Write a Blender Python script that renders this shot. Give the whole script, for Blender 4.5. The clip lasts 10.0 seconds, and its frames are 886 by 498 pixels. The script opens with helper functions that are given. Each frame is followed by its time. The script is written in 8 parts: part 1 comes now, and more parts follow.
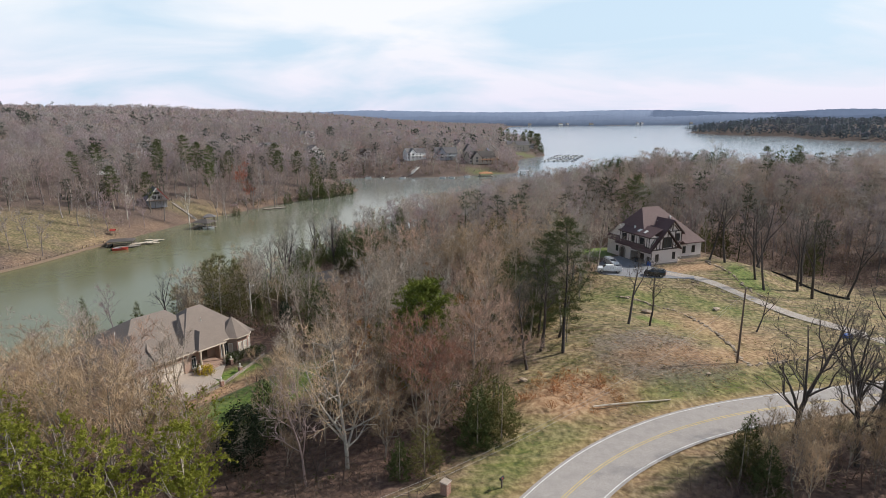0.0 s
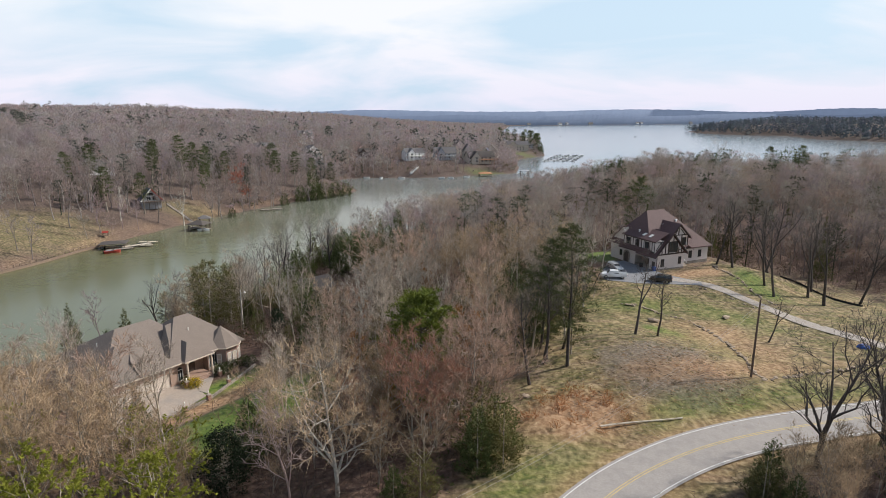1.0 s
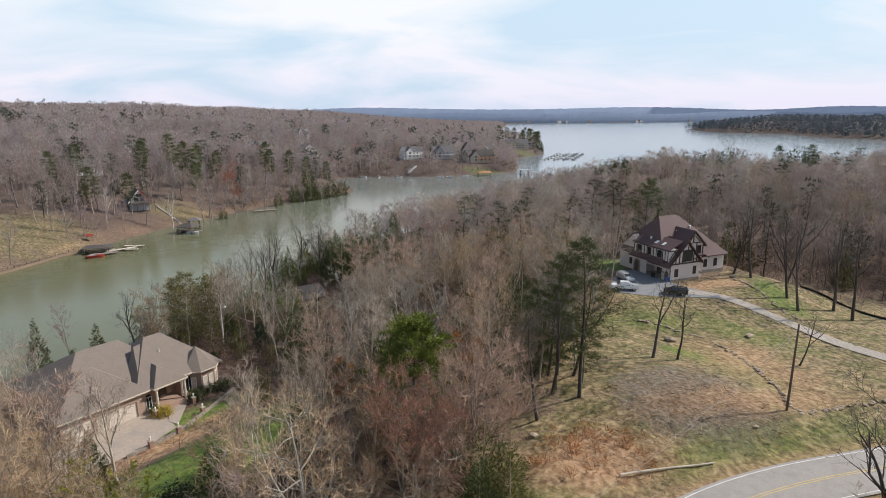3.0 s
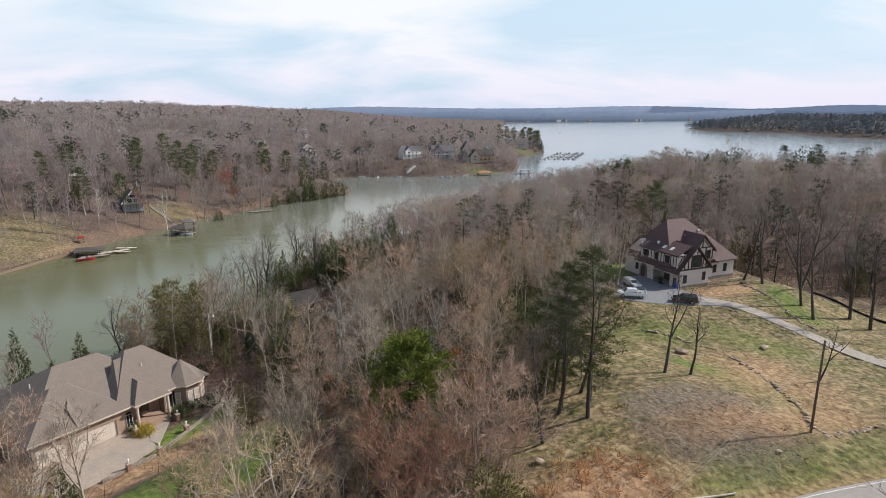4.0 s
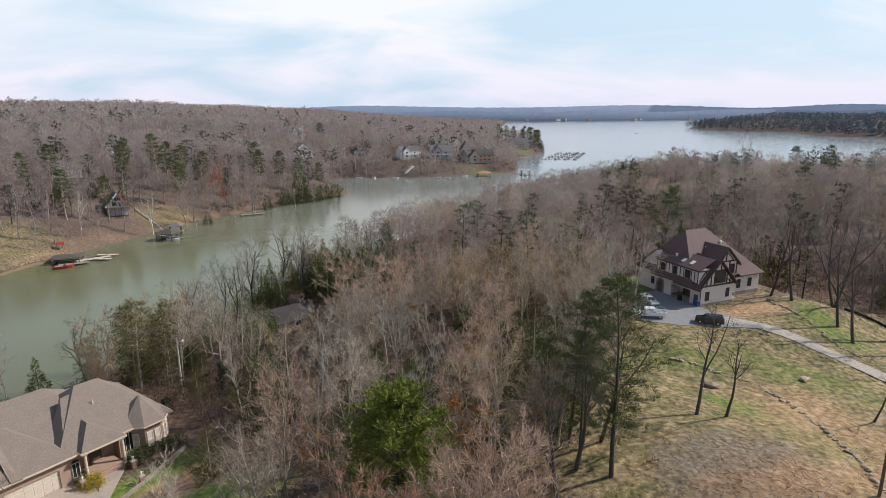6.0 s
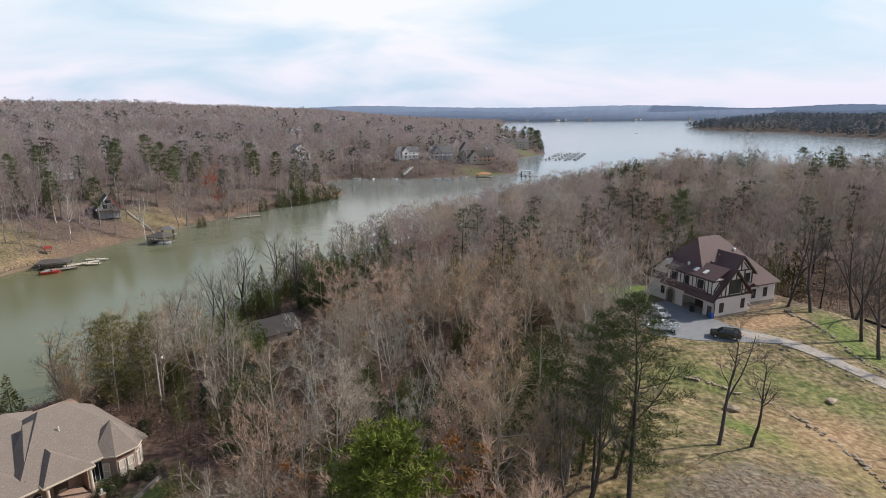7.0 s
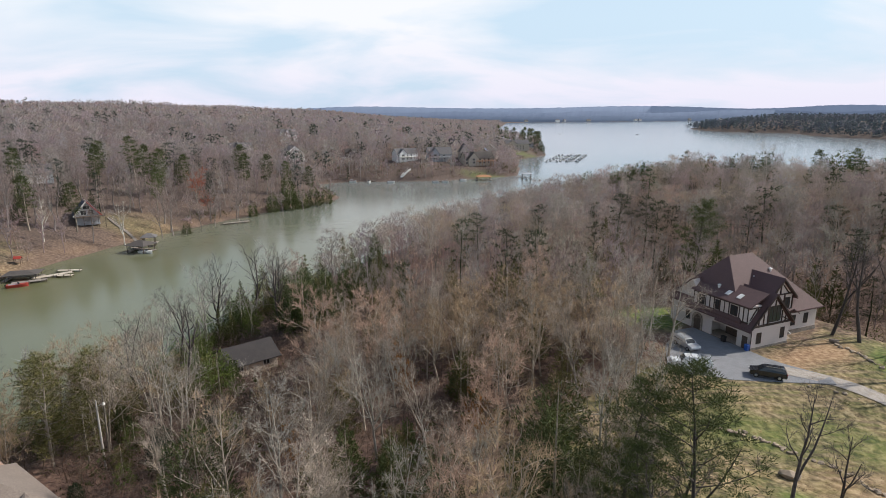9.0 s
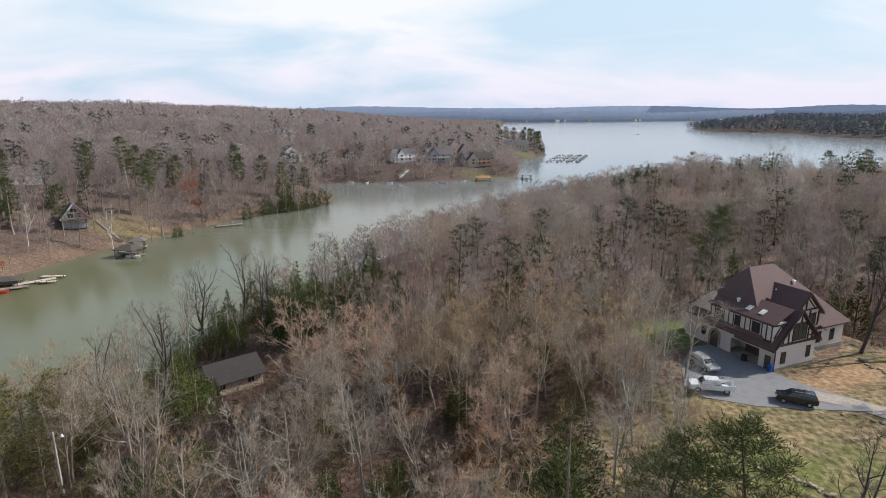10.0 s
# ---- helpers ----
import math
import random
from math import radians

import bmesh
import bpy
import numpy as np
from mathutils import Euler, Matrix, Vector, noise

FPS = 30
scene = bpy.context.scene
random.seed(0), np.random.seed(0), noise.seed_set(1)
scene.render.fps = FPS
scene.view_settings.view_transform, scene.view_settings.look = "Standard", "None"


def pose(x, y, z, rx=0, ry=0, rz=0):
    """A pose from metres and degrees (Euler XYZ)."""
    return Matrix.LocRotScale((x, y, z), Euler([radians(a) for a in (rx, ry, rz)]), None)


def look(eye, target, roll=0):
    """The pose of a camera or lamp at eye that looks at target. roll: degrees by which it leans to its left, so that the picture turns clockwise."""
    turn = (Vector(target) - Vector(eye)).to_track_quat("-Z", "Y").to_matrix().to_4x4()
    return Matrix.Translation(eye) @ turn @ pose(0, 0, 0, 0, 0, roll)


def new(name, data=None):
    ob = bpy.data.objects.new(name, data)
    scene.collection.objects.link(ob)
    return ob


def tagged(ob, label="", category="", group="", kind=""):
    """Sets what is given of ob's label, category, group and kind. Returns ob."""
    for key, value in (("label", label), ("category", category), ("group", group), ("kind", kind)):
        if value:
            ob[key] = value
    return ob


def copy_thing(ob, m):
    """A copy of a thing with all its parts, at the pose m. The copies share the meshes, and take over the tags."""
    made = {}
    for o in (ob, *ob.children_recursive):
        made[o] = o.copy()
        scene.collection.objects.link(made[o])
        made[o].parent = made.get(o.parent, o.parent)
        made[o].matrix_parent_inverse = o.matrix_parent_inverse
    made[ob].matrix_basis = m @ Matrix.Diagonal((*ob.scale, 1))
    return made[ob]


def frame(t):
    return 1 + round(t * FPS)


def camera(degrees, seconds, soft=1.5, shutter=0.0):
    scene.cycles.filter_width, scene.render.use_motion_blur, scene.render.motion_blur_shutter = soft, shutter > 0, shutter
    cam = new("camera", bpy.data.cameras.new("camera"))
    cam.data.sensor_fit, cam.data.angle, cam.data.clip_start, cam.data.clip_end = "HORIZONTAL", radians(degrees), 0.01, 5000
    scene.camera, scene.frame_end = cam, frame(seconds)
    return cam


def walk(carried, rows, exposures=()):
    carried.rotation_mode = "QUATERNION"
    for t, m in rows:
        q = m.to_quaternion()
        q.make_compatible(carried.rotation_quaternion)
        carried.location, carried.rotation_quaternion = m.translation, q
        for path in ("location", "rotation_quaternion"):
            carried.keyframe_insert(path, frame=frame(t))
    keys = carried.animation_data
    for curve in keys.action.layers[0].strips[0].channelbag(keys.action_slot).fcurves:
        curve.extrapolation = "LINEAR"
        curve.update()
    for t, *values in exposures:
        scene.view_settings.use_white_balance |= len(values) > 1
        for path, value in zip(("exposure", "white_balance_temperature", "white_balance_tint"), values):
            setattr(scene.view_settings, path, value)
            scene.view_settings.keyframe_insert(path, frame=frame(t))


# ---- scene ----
cam = camera(75.1, 10.0, soft=0.9)
PATH = [  # seconds, x, y, z, tilt, lean, yaw
    (0.0, 0.944, 1.381, 53.483, 77.121, 0.25, 3.186),
    (1.0, 0.891, 6.254, 53.665, 77.071, 0.25, 3.120),
    (2.0, 0.792, 11.226, 53.826, 76.968, 0.25, 3.062),
    (3.0, 0.663, 16.413, 53.965, 76.854, 0.25, 3.009),
    (4.0, 0.519, 21.903, 54.081, 76.757, 0.25, 2.961),
    (5.0, 0.377, 27.762, 54.175, 76.693, 0.25, 2.918),
    (6.0, 0.252, 34.031, 54.247, 76.670, 0.25, 2.877),
    (7.0, 0.160, 40.728, 54.296, 76.684, 0.25, 2.838),
    (8.0, 0.117, 47.844, 54.322, 76.718, 0.25, 2.799),
    (9.0, 0.138, 55.349, 54.325, 76.748, 0.25, 2.760),
    (10.0, 0.240, 63.185, 54.305, 76.734, 0.25, 2.720),
]
walk(cam, [(t, pose(x, y, z, tilt, 0, yaw) @ pose(0, 0, 0, 0, 0, -lean)) for t, x, y, z, tilt, lean, yaw in PATH])

# ---- world, sun, exposure ----
SUN_ELEVATION, SUN_AZIMUTH = radians(38), radians(20)  # azimuth counted from +x towards +y
world = bpy.data.worlds.new("hazy_spring_sky")
scene.world = world
world.use_nodes = True
wn, wl = world.node_tree.nodes, world.node_tree.links
wn.clear()
w_out, w_back = wn.new("ShaderNodeOutputWorld"), wn.new("ShaderNodeBackground")
w_sky = wn.new("ShaderNodeTexSky")
w_sky.sky_type, w_sky.sun_disc = "NISHITA", False
w_sky.sun_elevation, w_sky.sun_rotation = SUN_ELEVATION, radians(90) - SUN_AZIMUTH
w_sky.air_density, w_sky.dust_density, w_sky.ozone_density = 1.0, 1.5, 1.0
w_co, w_sep, w_com = wn.new("ShaderNodeTexCoord"), wn.new("ShaderNodeSeparateXYZ"), wn.new("ShaderNodeCombineXYZ")
wl.new(w_co.outputs["Generated"], w_sep.inputs[0])


def w_math(op, a, b=0.0):
    n = wn.new("ShaderNodeMath")
    n.operation = op
    for slot, v in zip(n.inputs, (a, b)):
        if isinstance(v, (int, float)):
            slot.default_value = v
        else:
            wl.new(v, slot)
    return n.outputs[0]


# a thin bright cloud sheet low over the lake, broken by blue; clearer and deeper overhead
w_up = w_math("ADD", w_math("MAXIMUM", w_sep.outputs[2], 0.0), 0.22)
wl.new(w_math("DIVIDE", w_sep.outputs[0], w_up), w_com.inputs[0])
wl.new(w_math("DIVIDE", w_sep.outputs[1], w_up), w_com.inputs[1])
w_noise = wn.new("ShaderNodeTexNoise")
w_noise.inputs["Scale"].default_value, w_noise.inputs["Detail"].default_value = 1.15, 6.0
w_noise.inputs["Roughness"].default_value, w_noise.inputs["Distortion"].default_value = 0.5, 0.5
w_map = wn.new("ShaderNodeMapping")
w_map.inputs["Location"].default_value = (1.5, 0.7, 0.0)
w_map.inputs["Scale"].default_value = (0.7, 0.9, 1.0)
wl.new(w_com.outputs[0], w_map.inputs[0])
wl.new(w_map.outputs[0], w_noise.inputs["Vector"])
w_ramp = wn.new("ShaderNodeValToRGB")
w_ramp.color_ramp.elements[0].position, w_ramp.color_ramp.elements[1].position = 0.38, 0.58
w_ramp.color_ramp.elements[0].color, w_ramp.color_ramp.elements[1].color = (0.35, 0.35, 0.35, 1), (1, 1, 1, 1)
wl.new(w_noise.outputs["Fac"], w_ramp.inputs[0])
w_high = wn.new("ShaderNodeMapRange")
w_high.inputs["From Min"].default_value, w_high.inputs["From Max"].default_value = 0.18, 0.42
w_high.inputs["To Min"].default_value, w_high.inputs["To Max"].default_value = 1.0, 0.06
wl.new(w_sep.outputs[2], w_high.inputs[0])
w_tone = wn.new("ShaderNodeMix")
w_tone.data_type = "RGBA"
w_tone.inputs["A"].default_value, w_tone.inputs["B"].default_value = (8.5, 8.25, 9.7, 1), (9.5, 9.7, 10.2, 1)
wl.new(w_math("MULTIPLY", w_sep.outputs[2], 7.0), w_tone.inputs["Factor"])
w_blue = wn.new("ShaderNodeMix")
w_blue.data_type = "RGBA"
w_blue.inputs["Factor"].default_value, w_blue.inputs["B"].default_value = 0.6, (5.0, 7.9, 10.3, 1)
w_low = wn.new("ShaderNodeMapRange")
w_low.inputs["From Min"].default_value, w_low.inputs["From Max"].default_value = 0.25, 0.6
w_low.inputs["To Min"].default_value, w_low.inputs["To Max"].default_value = 0.75, 0.0
wl.new(w_sep.outputs[2], w_low.inputs[0])
wl.new(w_low.outputs[0], w_blue.inputs["Factor"])
wl.new(w_sky.outputs[0], w_blue.inputs["A"])
w_mix = wn.new("ShaderNodeMix")
w_mix.data_type = "RGBA"
wl.new(w_math("MULTIPLY", w_ramp.outputs[0], w_high.outputs[0]), w_mix.inputs["Factor"])
wl.new(w_blue.outputs["Result"], w_mix.inputs["A"])
wl.new(w_tone.outputs["Result"], w_mix.inputs["B"])
wl.new(w_mix.outputs["Result"], w_back.inputs[0])
w_back.inputs[1].default_value = 0.1
wl.new(w_back.outputs[0], w_out.inputs[0])

sun = new("sun", bpy.data.lights.new("sun", "SUN"))
sun.data.energy, sun.data.angle, sun.data.color = 4.3, radians(1.0), (1.0, 0.94, 0.86)
sun.matrix_world = look((0, 0, 0), (-math.cos(SUN_ELEVATION) * math.cos(SUN_AZIMUTH), -math.cos(SUN_ELEVATION) * math.sin(SUN_AZIMUTH), -math.sin(SUN_ELEVATION)))
scene.view_settings.exposure = 0.0

# ---- materials ----
def material(name, colour, rough=0.85, metal=0.0, grain=0.25, scale=4.0, bump=0.0, second=None, coarse=0.4, by_object=0.0, coat=0.0, tint=False, use=""):
    """A principled surface with colour varied at two scales, fine relief, and on request a tint by object or by attribute."""
    m = bpy.data.materials.new(name)
    m.use_nodes = True
    n, l = m.node_tree.nodes, m.node_tree.links
    p = n["Principled BSDF"]
    p.inputs["Roughness"].default_value, p.inputs["Metallic"].default_value = rough, metal
    p.inputs["Coat Weight"].default_value = coat
    co = n.new("ShaderNodeTexCoord")
    fine, big = n.new("ShaderNodeTexNoise"), n.new("ShaderNodeTexNoise")
    for node, s in ((fine, scale), (big, scale * 0.13)):
        node.inputs["Scale"].default_value, node.inputs["Detail"].default_value = s, 5.0
        l.new(co.outputs["Object"], node.inputs["Vector"])
    dark = [c * (1 - grain) for c in colour]
    light = [min(1.0, c * (1 + grain)) for c in colour]
    ramp = n.new("ShaderNodeValToRGB")
    ramp.color_ramp.elements[0].position, ramp.color_ramp.elements[1].position = 0.3, 0.7
    ramp.color_ramp.elements[0].color, ramp.color_ramp.elements[1].color = (*dark, 1), (*light, 1)
    l.new(fine.outputs["Fac"], ramp.inputs[0])
    mix = n.new("ShaderNodeMix")
    mix.data_type = "RGBA"
    mix.inputs["B"].default_value = (*(second or [c * 0.7 for c in colour]), 1)
    step = n.new("ShaderNodeMapRange")
    step.inputs["From Min"].default_value, step.inputs["From Max"].default_value = 0.45, 0.68
    step.inputs["To Max"].default_value = coarse
    l.new(big.outputs["Fac"], step.inputs[0])
    l.new(step.outputs[0], mix.inputs["Factor"])
    l.new(ramp.outputs[0], mix.inputs["A"])
    out = mix.outputs["Result"]
    if tint:
        at, mul = n.new("ShaderNodeAttribute"), n.new("ShaderNodeMix")
        at.attribute_name, mul.data_type, mul.blend_type = "tint", "RGBA", "MULTIPLY"
        mul.inputs["Factor"].default_value = 1.0
        l.new(out, mul.inputs["A"])
        l.new(at.outputs["Color"], mul.inputs["B"])
        out = mul.outputs["Result"]
    if by_object:
        info, hsv = n.new("ShaderNodeObjectInfo"), n.new("ShaderNodeHueSaturation")
        span = n.new("ShaderNodeMapRange")
        span.inputs["To Min"].default_value, span.inputs["To Max"].default_value = 1 - by_object, 1 + by_object
        l.new(info.outputs["Random"], span.inputs[0])
        l.new(span.outputs[0], hsv.inputs["Value"])
        l.new(out, hsv.inputs["Color"])
        out = hsv.outputs["Color"]
    l.new(out, p.inputs["Base Color"])
    if bump:
        b = n.new("ShaderNodeBump")
        b.inputs["Strength"].default_value, b.inputs["Distance"].default_value = 0.6, bump
        l.new(fine.outputs["Fac"], b.inputs["Height"])
        l.new(b.outputs[0], p.inputs["Normal"])
    return m


def brick_material(name, a, b, mortar, size=(0.21, 0.07)):
    """Fine brickwork, too small and far to be picked apart."""
    m = material(name, a, rough=0.9, scale=3.0)
    n, l = m.node_tree.nodes, m.node_tree.links
    br, co = n.new("ShaderNodeTexBrick"), n.new("ShaderNodeTexCoord")
    mp = n.new("ShaderNodeMapping")
    mp.inputs["Rotation"].default_value = (radians(90), 0, 0)
    sep, com, add = n.new("ShaderNodeSeparateXYZ"), n.new("ShaderNodeCombineXYZ"), n.new("ShaderNodeMath")
    l.new(co.outputs["Object"], sep.inputs[0])
    l.new(sep.outputs[0], add.inputs[0])
    l.new(sep.outputs[1], add.inputs[1])
    l.new(add.outputs[0], com.inputs[0])
    l.new(sep.outputs[2], com.inputs[1])
    l.new(com.outputs[0], br.inputs["Vector"])
    br.inputs["Scale"].default_value = 1.0
    br.inputs["Brick Width"].default_value, br.inputs["Row Height"].default_value, br.inputs["Mortar Size"].default_value = size[0], size[1], 0.008
    br.inputs["Color1"].default_value, br.inputs["Color2"].default_value, br.inputs["Mortar"].default_value = (*a, 1), (*b, 1), (*mortar, 1)
    mul = n.new("ShaderNodeMix")
    mul.data_type = "RGBA"
    mul.inputs["Factor"].default_value = 0.75
    old = n["Principled BSDF"].inputs["Base Color"].links[0].from_socket
    l.new(old, mul.inputs["A"])
    l.new(br.outputs["Color"], mul.inputs["B"])
    l.new(mul.outputs["Result"], n["Principled BSDF"].inputs["Base Color"])
    return m


M = {
    "asphalt": material("asphalt", (0.37, 0.34, 0.315), 0.9, grain=0.12, scale=7, second=(0.28, 0.26, 0.245), coarse=0.5, bump=0.004),
    "line_yellow": material("line_yellow", (0.62, 0.48, 0.2), 0.7, grain=0.2, scale=9, second=(0.35, 0.28, 0.14), coarse=0.5),
    "line_white": material("line_white", (0.72, 0.72, 0.70), 0.7, grain=0.15, scale=9, second=(0.4, 0.4, 0.38), coarse=0.5),
    "concrete": material("concrete", (0.42, 0.35, 0.29), 0.9, grain=0.12, scale=3, second=(0.33, 0.30, 0.27), coarse=0.7, bump=0.003),
    "gravel": material("gravel", (0.42, 0.375, 0.33), 0.95, grain=0.35, scale=14, second=(0.28, 0.23, 0.18), coarse=0.6, bump=0.02),
    "drive": material("drive", (0.24, 0.245, 0.26), 0.92, grain=0.2, scale=6, second=(0.19, 0.19, 0.20), coarse=0.6, bump=0.01),
    "stucco": material("stucco", (0.63, 0.565, 0.53), 0.9, grain=0.07, scale=5, second=(0.60, 0.54, 0.51), coarse=0.5, bump=0.004),
    "timber": material("timber", (0.045, 0.028, 0.022), 0.7, grain=0.3, scale=8),
    "shingle_brown": material("shingle_brown", (0.118, 0.068, 0.067), 0.75, grain=0.25, scale=7, second=(0.10, 0.058, 0.056), coarse=0.5, bump=0.02),
    "shingle_tan": material("shingle_tan", (0.225, 0.185, 0.158), 0.92, grain=0.2, scale=6, second=(0.19, 0.155, 0.13), coarse=0.5, bump=0.02),
    "shingle_grey": material("shingle_grey", (0.16, 0.15, 0.15), 0.92, grain=0.2, scale=6, bump=0.02),
    "shingle_dark": material("shingle_dark", (0.095, 0.082, 0.075), 0.92, grain=0.2, scale=6, bump=0.02),
    "shingle_black": material("shingle_black", (0.045, 0.04, 0.04), 0.9, grain=0.2, scale=6, second=(0.06, 0.052, 0.05), coarse=0.6, bump=0.02),
    "shingle_blue": material("shingle_blue", (0.09, 0.10, 0.14), 0.9, grain=0.2, scale=6, bump=0.02),
    "brick_tan": brick_material("brick_tan", (0.42, 0.28, 0.21), (0.34, 0.22, 0.17), (0.45, 0.40, 0.35)),
    "brick_rose": brick_material("brick_rose", (0.33, 0.19, 0.145), (0.26, 0.15, 0.115), (0.42, 0.37, 0.32)),
    "brick_red": brick_material("brick_red", (0.30, 0.15, 0.11), (0.24, 0.12, 0.09), (0.40, 0.36, 0.32)),
    "stone_wall": material("stone_wall", (0.30, 0.26, 0.22), 0.95, grain=0.45, scale=3.5, second=(0.2, 0.17, 0.15), coarse=0.7, bump=0.05),
    "rock": material("rock", (0.36, 0.285, 0.21), 0.95, grain=0.3, scale=3, second=(0.26, 0.20, 0.16), coarse=0.7, bump=0.03, by_object=0.3),
    "white_paint": material("white_paint", (0.78, 0.76, 0.72), 0.6, grain=0.04, scale=4, second=(0.68, 0.65, 0.6), coarse=0.5),
    "cream_paint": material("cream_paint", (0.66, 0.56, 0.46), 0.6, grain=0.05, scale=4, second=(0.6, 0.5, 0.41), coarse=0.5),
    "garage_door": material("garage_door", (0.68, 0.60, 0.52), 0.6, grain=0.05, scale=4, second=(0.6, 0.53, 0.46), coarse=0.5),
    "siding_grey": material("siding_grey", (0.36, 0.37, 0.40), 0.8, grain=0.08, scale=4),
    "siding_tan": material("siding_tan", (0.48, 0.42, 0.35), 0.8, grain=0.08, scale=4),
    "siding_white": material("siding_white", (0.82, 0.81, 0.79), 0.8, grain=0.05, scale=4),
    "red_paint": material("red_paint", (0.38, 0.05, 0.035), 0.6, grain=0.15, scale=5),
    "deck_orange": material("deck_orange", (0.46, 0.22, 0.11), 0.85, grain=0.2, scale=5),
    "deck_wood": material("deck_wood", (0.30, 0.26, 0.22), 0.9, grain=0.2, scale=6, by_object=0.2),
    "dark_wood": material("dark_wood", (0.10, 0.075, 0.06), 0.9, grain=0.3, scale=6),
    "fence_wood": material("fence_wood", (0.22, 0.16, 0.12), 0.9, grain=0.3, scale=6),
    "pole_wood": material("pole_wood", (0.15, 0.105, 0.08), 0.9, grain=0.3, scale=8),
    "pole_grey": material("pole_grey", (0.45, 0.42, 0.39), 0.9, grain=0.2, scale=8),
    "log_pale": material("log_pale", (0.62, 0.55, 0.45), 0.85, grain=0.15, scale=6, second=(0.42, 0.34, 0.26), coarse=0.6),
    "dark_void": material("dark_void", (0.02, 0.018, 0.017), 0.8),
    "glass": material("glass", (0.035, 0.04, 0.045), 0.08, grain=0.1, scale=1.5),
    "steel": material("steel", (0.55, 0.56, 0.57), 0.35, metal=0.9, grain=0.1),
    "car_white": material("car_white", (0.78, 0.79, 0.80), 0.3, grain=0.02, coat=0.6),
    "car_black": material("car_black", (0.012, 0.013, 0.017), 0.25, grain=0.1, coat=0.7),
    "car_silver": material("car_silver", (0.52, 0.54, 0.56), 0.3, metal=0.4, grain=0.03, coat=0.6),
    "tyre": material("tyre", (0.018, 0.018, 0.018), 0.9),
    "rubber_black": material("rubber_black", (0.022, 0.022, 0.024), 0.7),
    "tail_red": material("tail_red", (0.4, 0.02, 0.015), 0.3),
    "tarp_blue": material("tarp_blue", (0.02, 0.09, 0.36), 0.5, grain=0.25, scale=3),
    "lamp_white": material("lamp_white", (0.85, 0.84, 0.80), 0.4, grain=0.03),
    "silt_cloth": material("silt_cloth", (0.02, 0.02, 0.022), 0.7, grain=0.3),
    "boat_white": material("boat_white", (0.78, 0.78, 0.77), 0.35, grain=0.03, coat=0.4),
    "canvas": material("canvas", (0.30, 0.30, 0.33), 0.8, grain=0.15, scale=3),
    "bark": material("bark", (0.371, 0.319, 0.259), 0.95, grain=0.35, scale=5, second=(0.17, 0.145, 0.12), coarse=0.6, by_object=0.4, bump=0.01),
    "bark_pale": material("bark_pale", (0.380, 0.351, 0.301), 0.9, grain=0.25, scale=4, second=(0.24, 0.21, 0.18), coarse=0.7, by_object=0.15, bump=0.01),
    "bark_grey": material("bark_grey", (0.26, 0.225, 0.21), 0.95, grain=0.3, scale=3, second=(0.15, 0.13, 0.12), coarse=0.6, by_object=0.3),
    "bark_white": material("bark_white", (0.6, 0.56, 0.5), 0.9, grain=0.2, scale=2, second=(0.36, 0.32, 0.27), coarse=0.6),
    "twig_mauve": material("twig_mauve", (0.34, 0.275, 0.25), 0.95, grain=0.2, scale=0.5, by_object=0.25),
    "bud_red": material("bud_red", (0.40, 0.15, 0.10), 0.9, grain=0.2, scale=0.5, second=(0.32, 0.15, 0.11)),
    "leaf_ivy": material("leaf_ivy", (0.10, 0.125, 0.03), 0.6, grain=0.4, scale=1.3, second=(0.04, 0.06, 0.02), coarse=0.6, by_object=0.2),
    "bark_dark": material("bark_dark", (0.075, 0.062, 0.055), 0.95, grain=0.35, scale=5, by_object=0.3, bump=0.01),
    "twig_grey": material("twig_grey", (0.389, 0.323, 0.264), 0.95, grain=0.2, scale=0.6, second=(0.23, 0.19, 0.16), by_object=0.38),
    "twig_pale": material("twig_pale", (0.388, 0.356, 0.305), 0.95, grain=0.2, scale=0.6, by_object=0.2),
    "twig_dark": material("twig_dark", (0.12, 0.105, 0.095), 0.95, grain=0.2, scale=0.6, by_object=0.2),
    "twig_tan": material("twig_tan", (0.415, 0.305, 0.196), 0.95, grain=0.2, scale=0.6, second=(0.27, 0.20, 0.14), by_object=0.35),
    "twig_blush": material("twig_blush", (0.462, 0.325, 0.248), 0.95, grain=0.2, scale=0.6, second=(0.33, 0.225, 0.17), by_object=0.2),
    "twig_red": material("twig_red", (0.43, 0.235, 0.165), 0.95, grain=0.2, scale=0.6, second=(0.29, 0.18, 0.135), by_object=0.2),
    "needle_bright": material("needle_bright", (0.14, 0.165, 0.028), 0.7, grain=0.45, scale=1.2, second=(0.05, 0.08, 0.02), coarse=0.6, by_object=0.1),
    "needle_green": material("needle_green", (0.078, 0.096, 0.032), 0.75, grain=0.4, scale=1.2, second=(0.038, 0.052, 0.02), coarse=0.6, by_object=0.25),
    "needle_olive": material("needle_olive", (0.135, 0.12, 0.045), 0.8, grain=0.35, scale=1.2, second=(0.085, 0.10, 0.035), coarse=0.6, by_object=0.25),
    "leaf_new": material("leaf_new", (0.27, 0.28, 0.045), 0.75, grain=0.35, scale=1.2, second=(0.11, 0.14, 0.03), coarse=0.6, by_object=0.15),
    "leaf_dark": material("leaf_dark", (0.022, 0.035, 0.016), 0.55, grain=0.4, scale=1.5, by_object=0.2),
    "leaf_rust": material("leaf_rust", (0.30, 0.14, 0.045), 0.85, grain=0.35, scale=1.0, by_object=0.2),
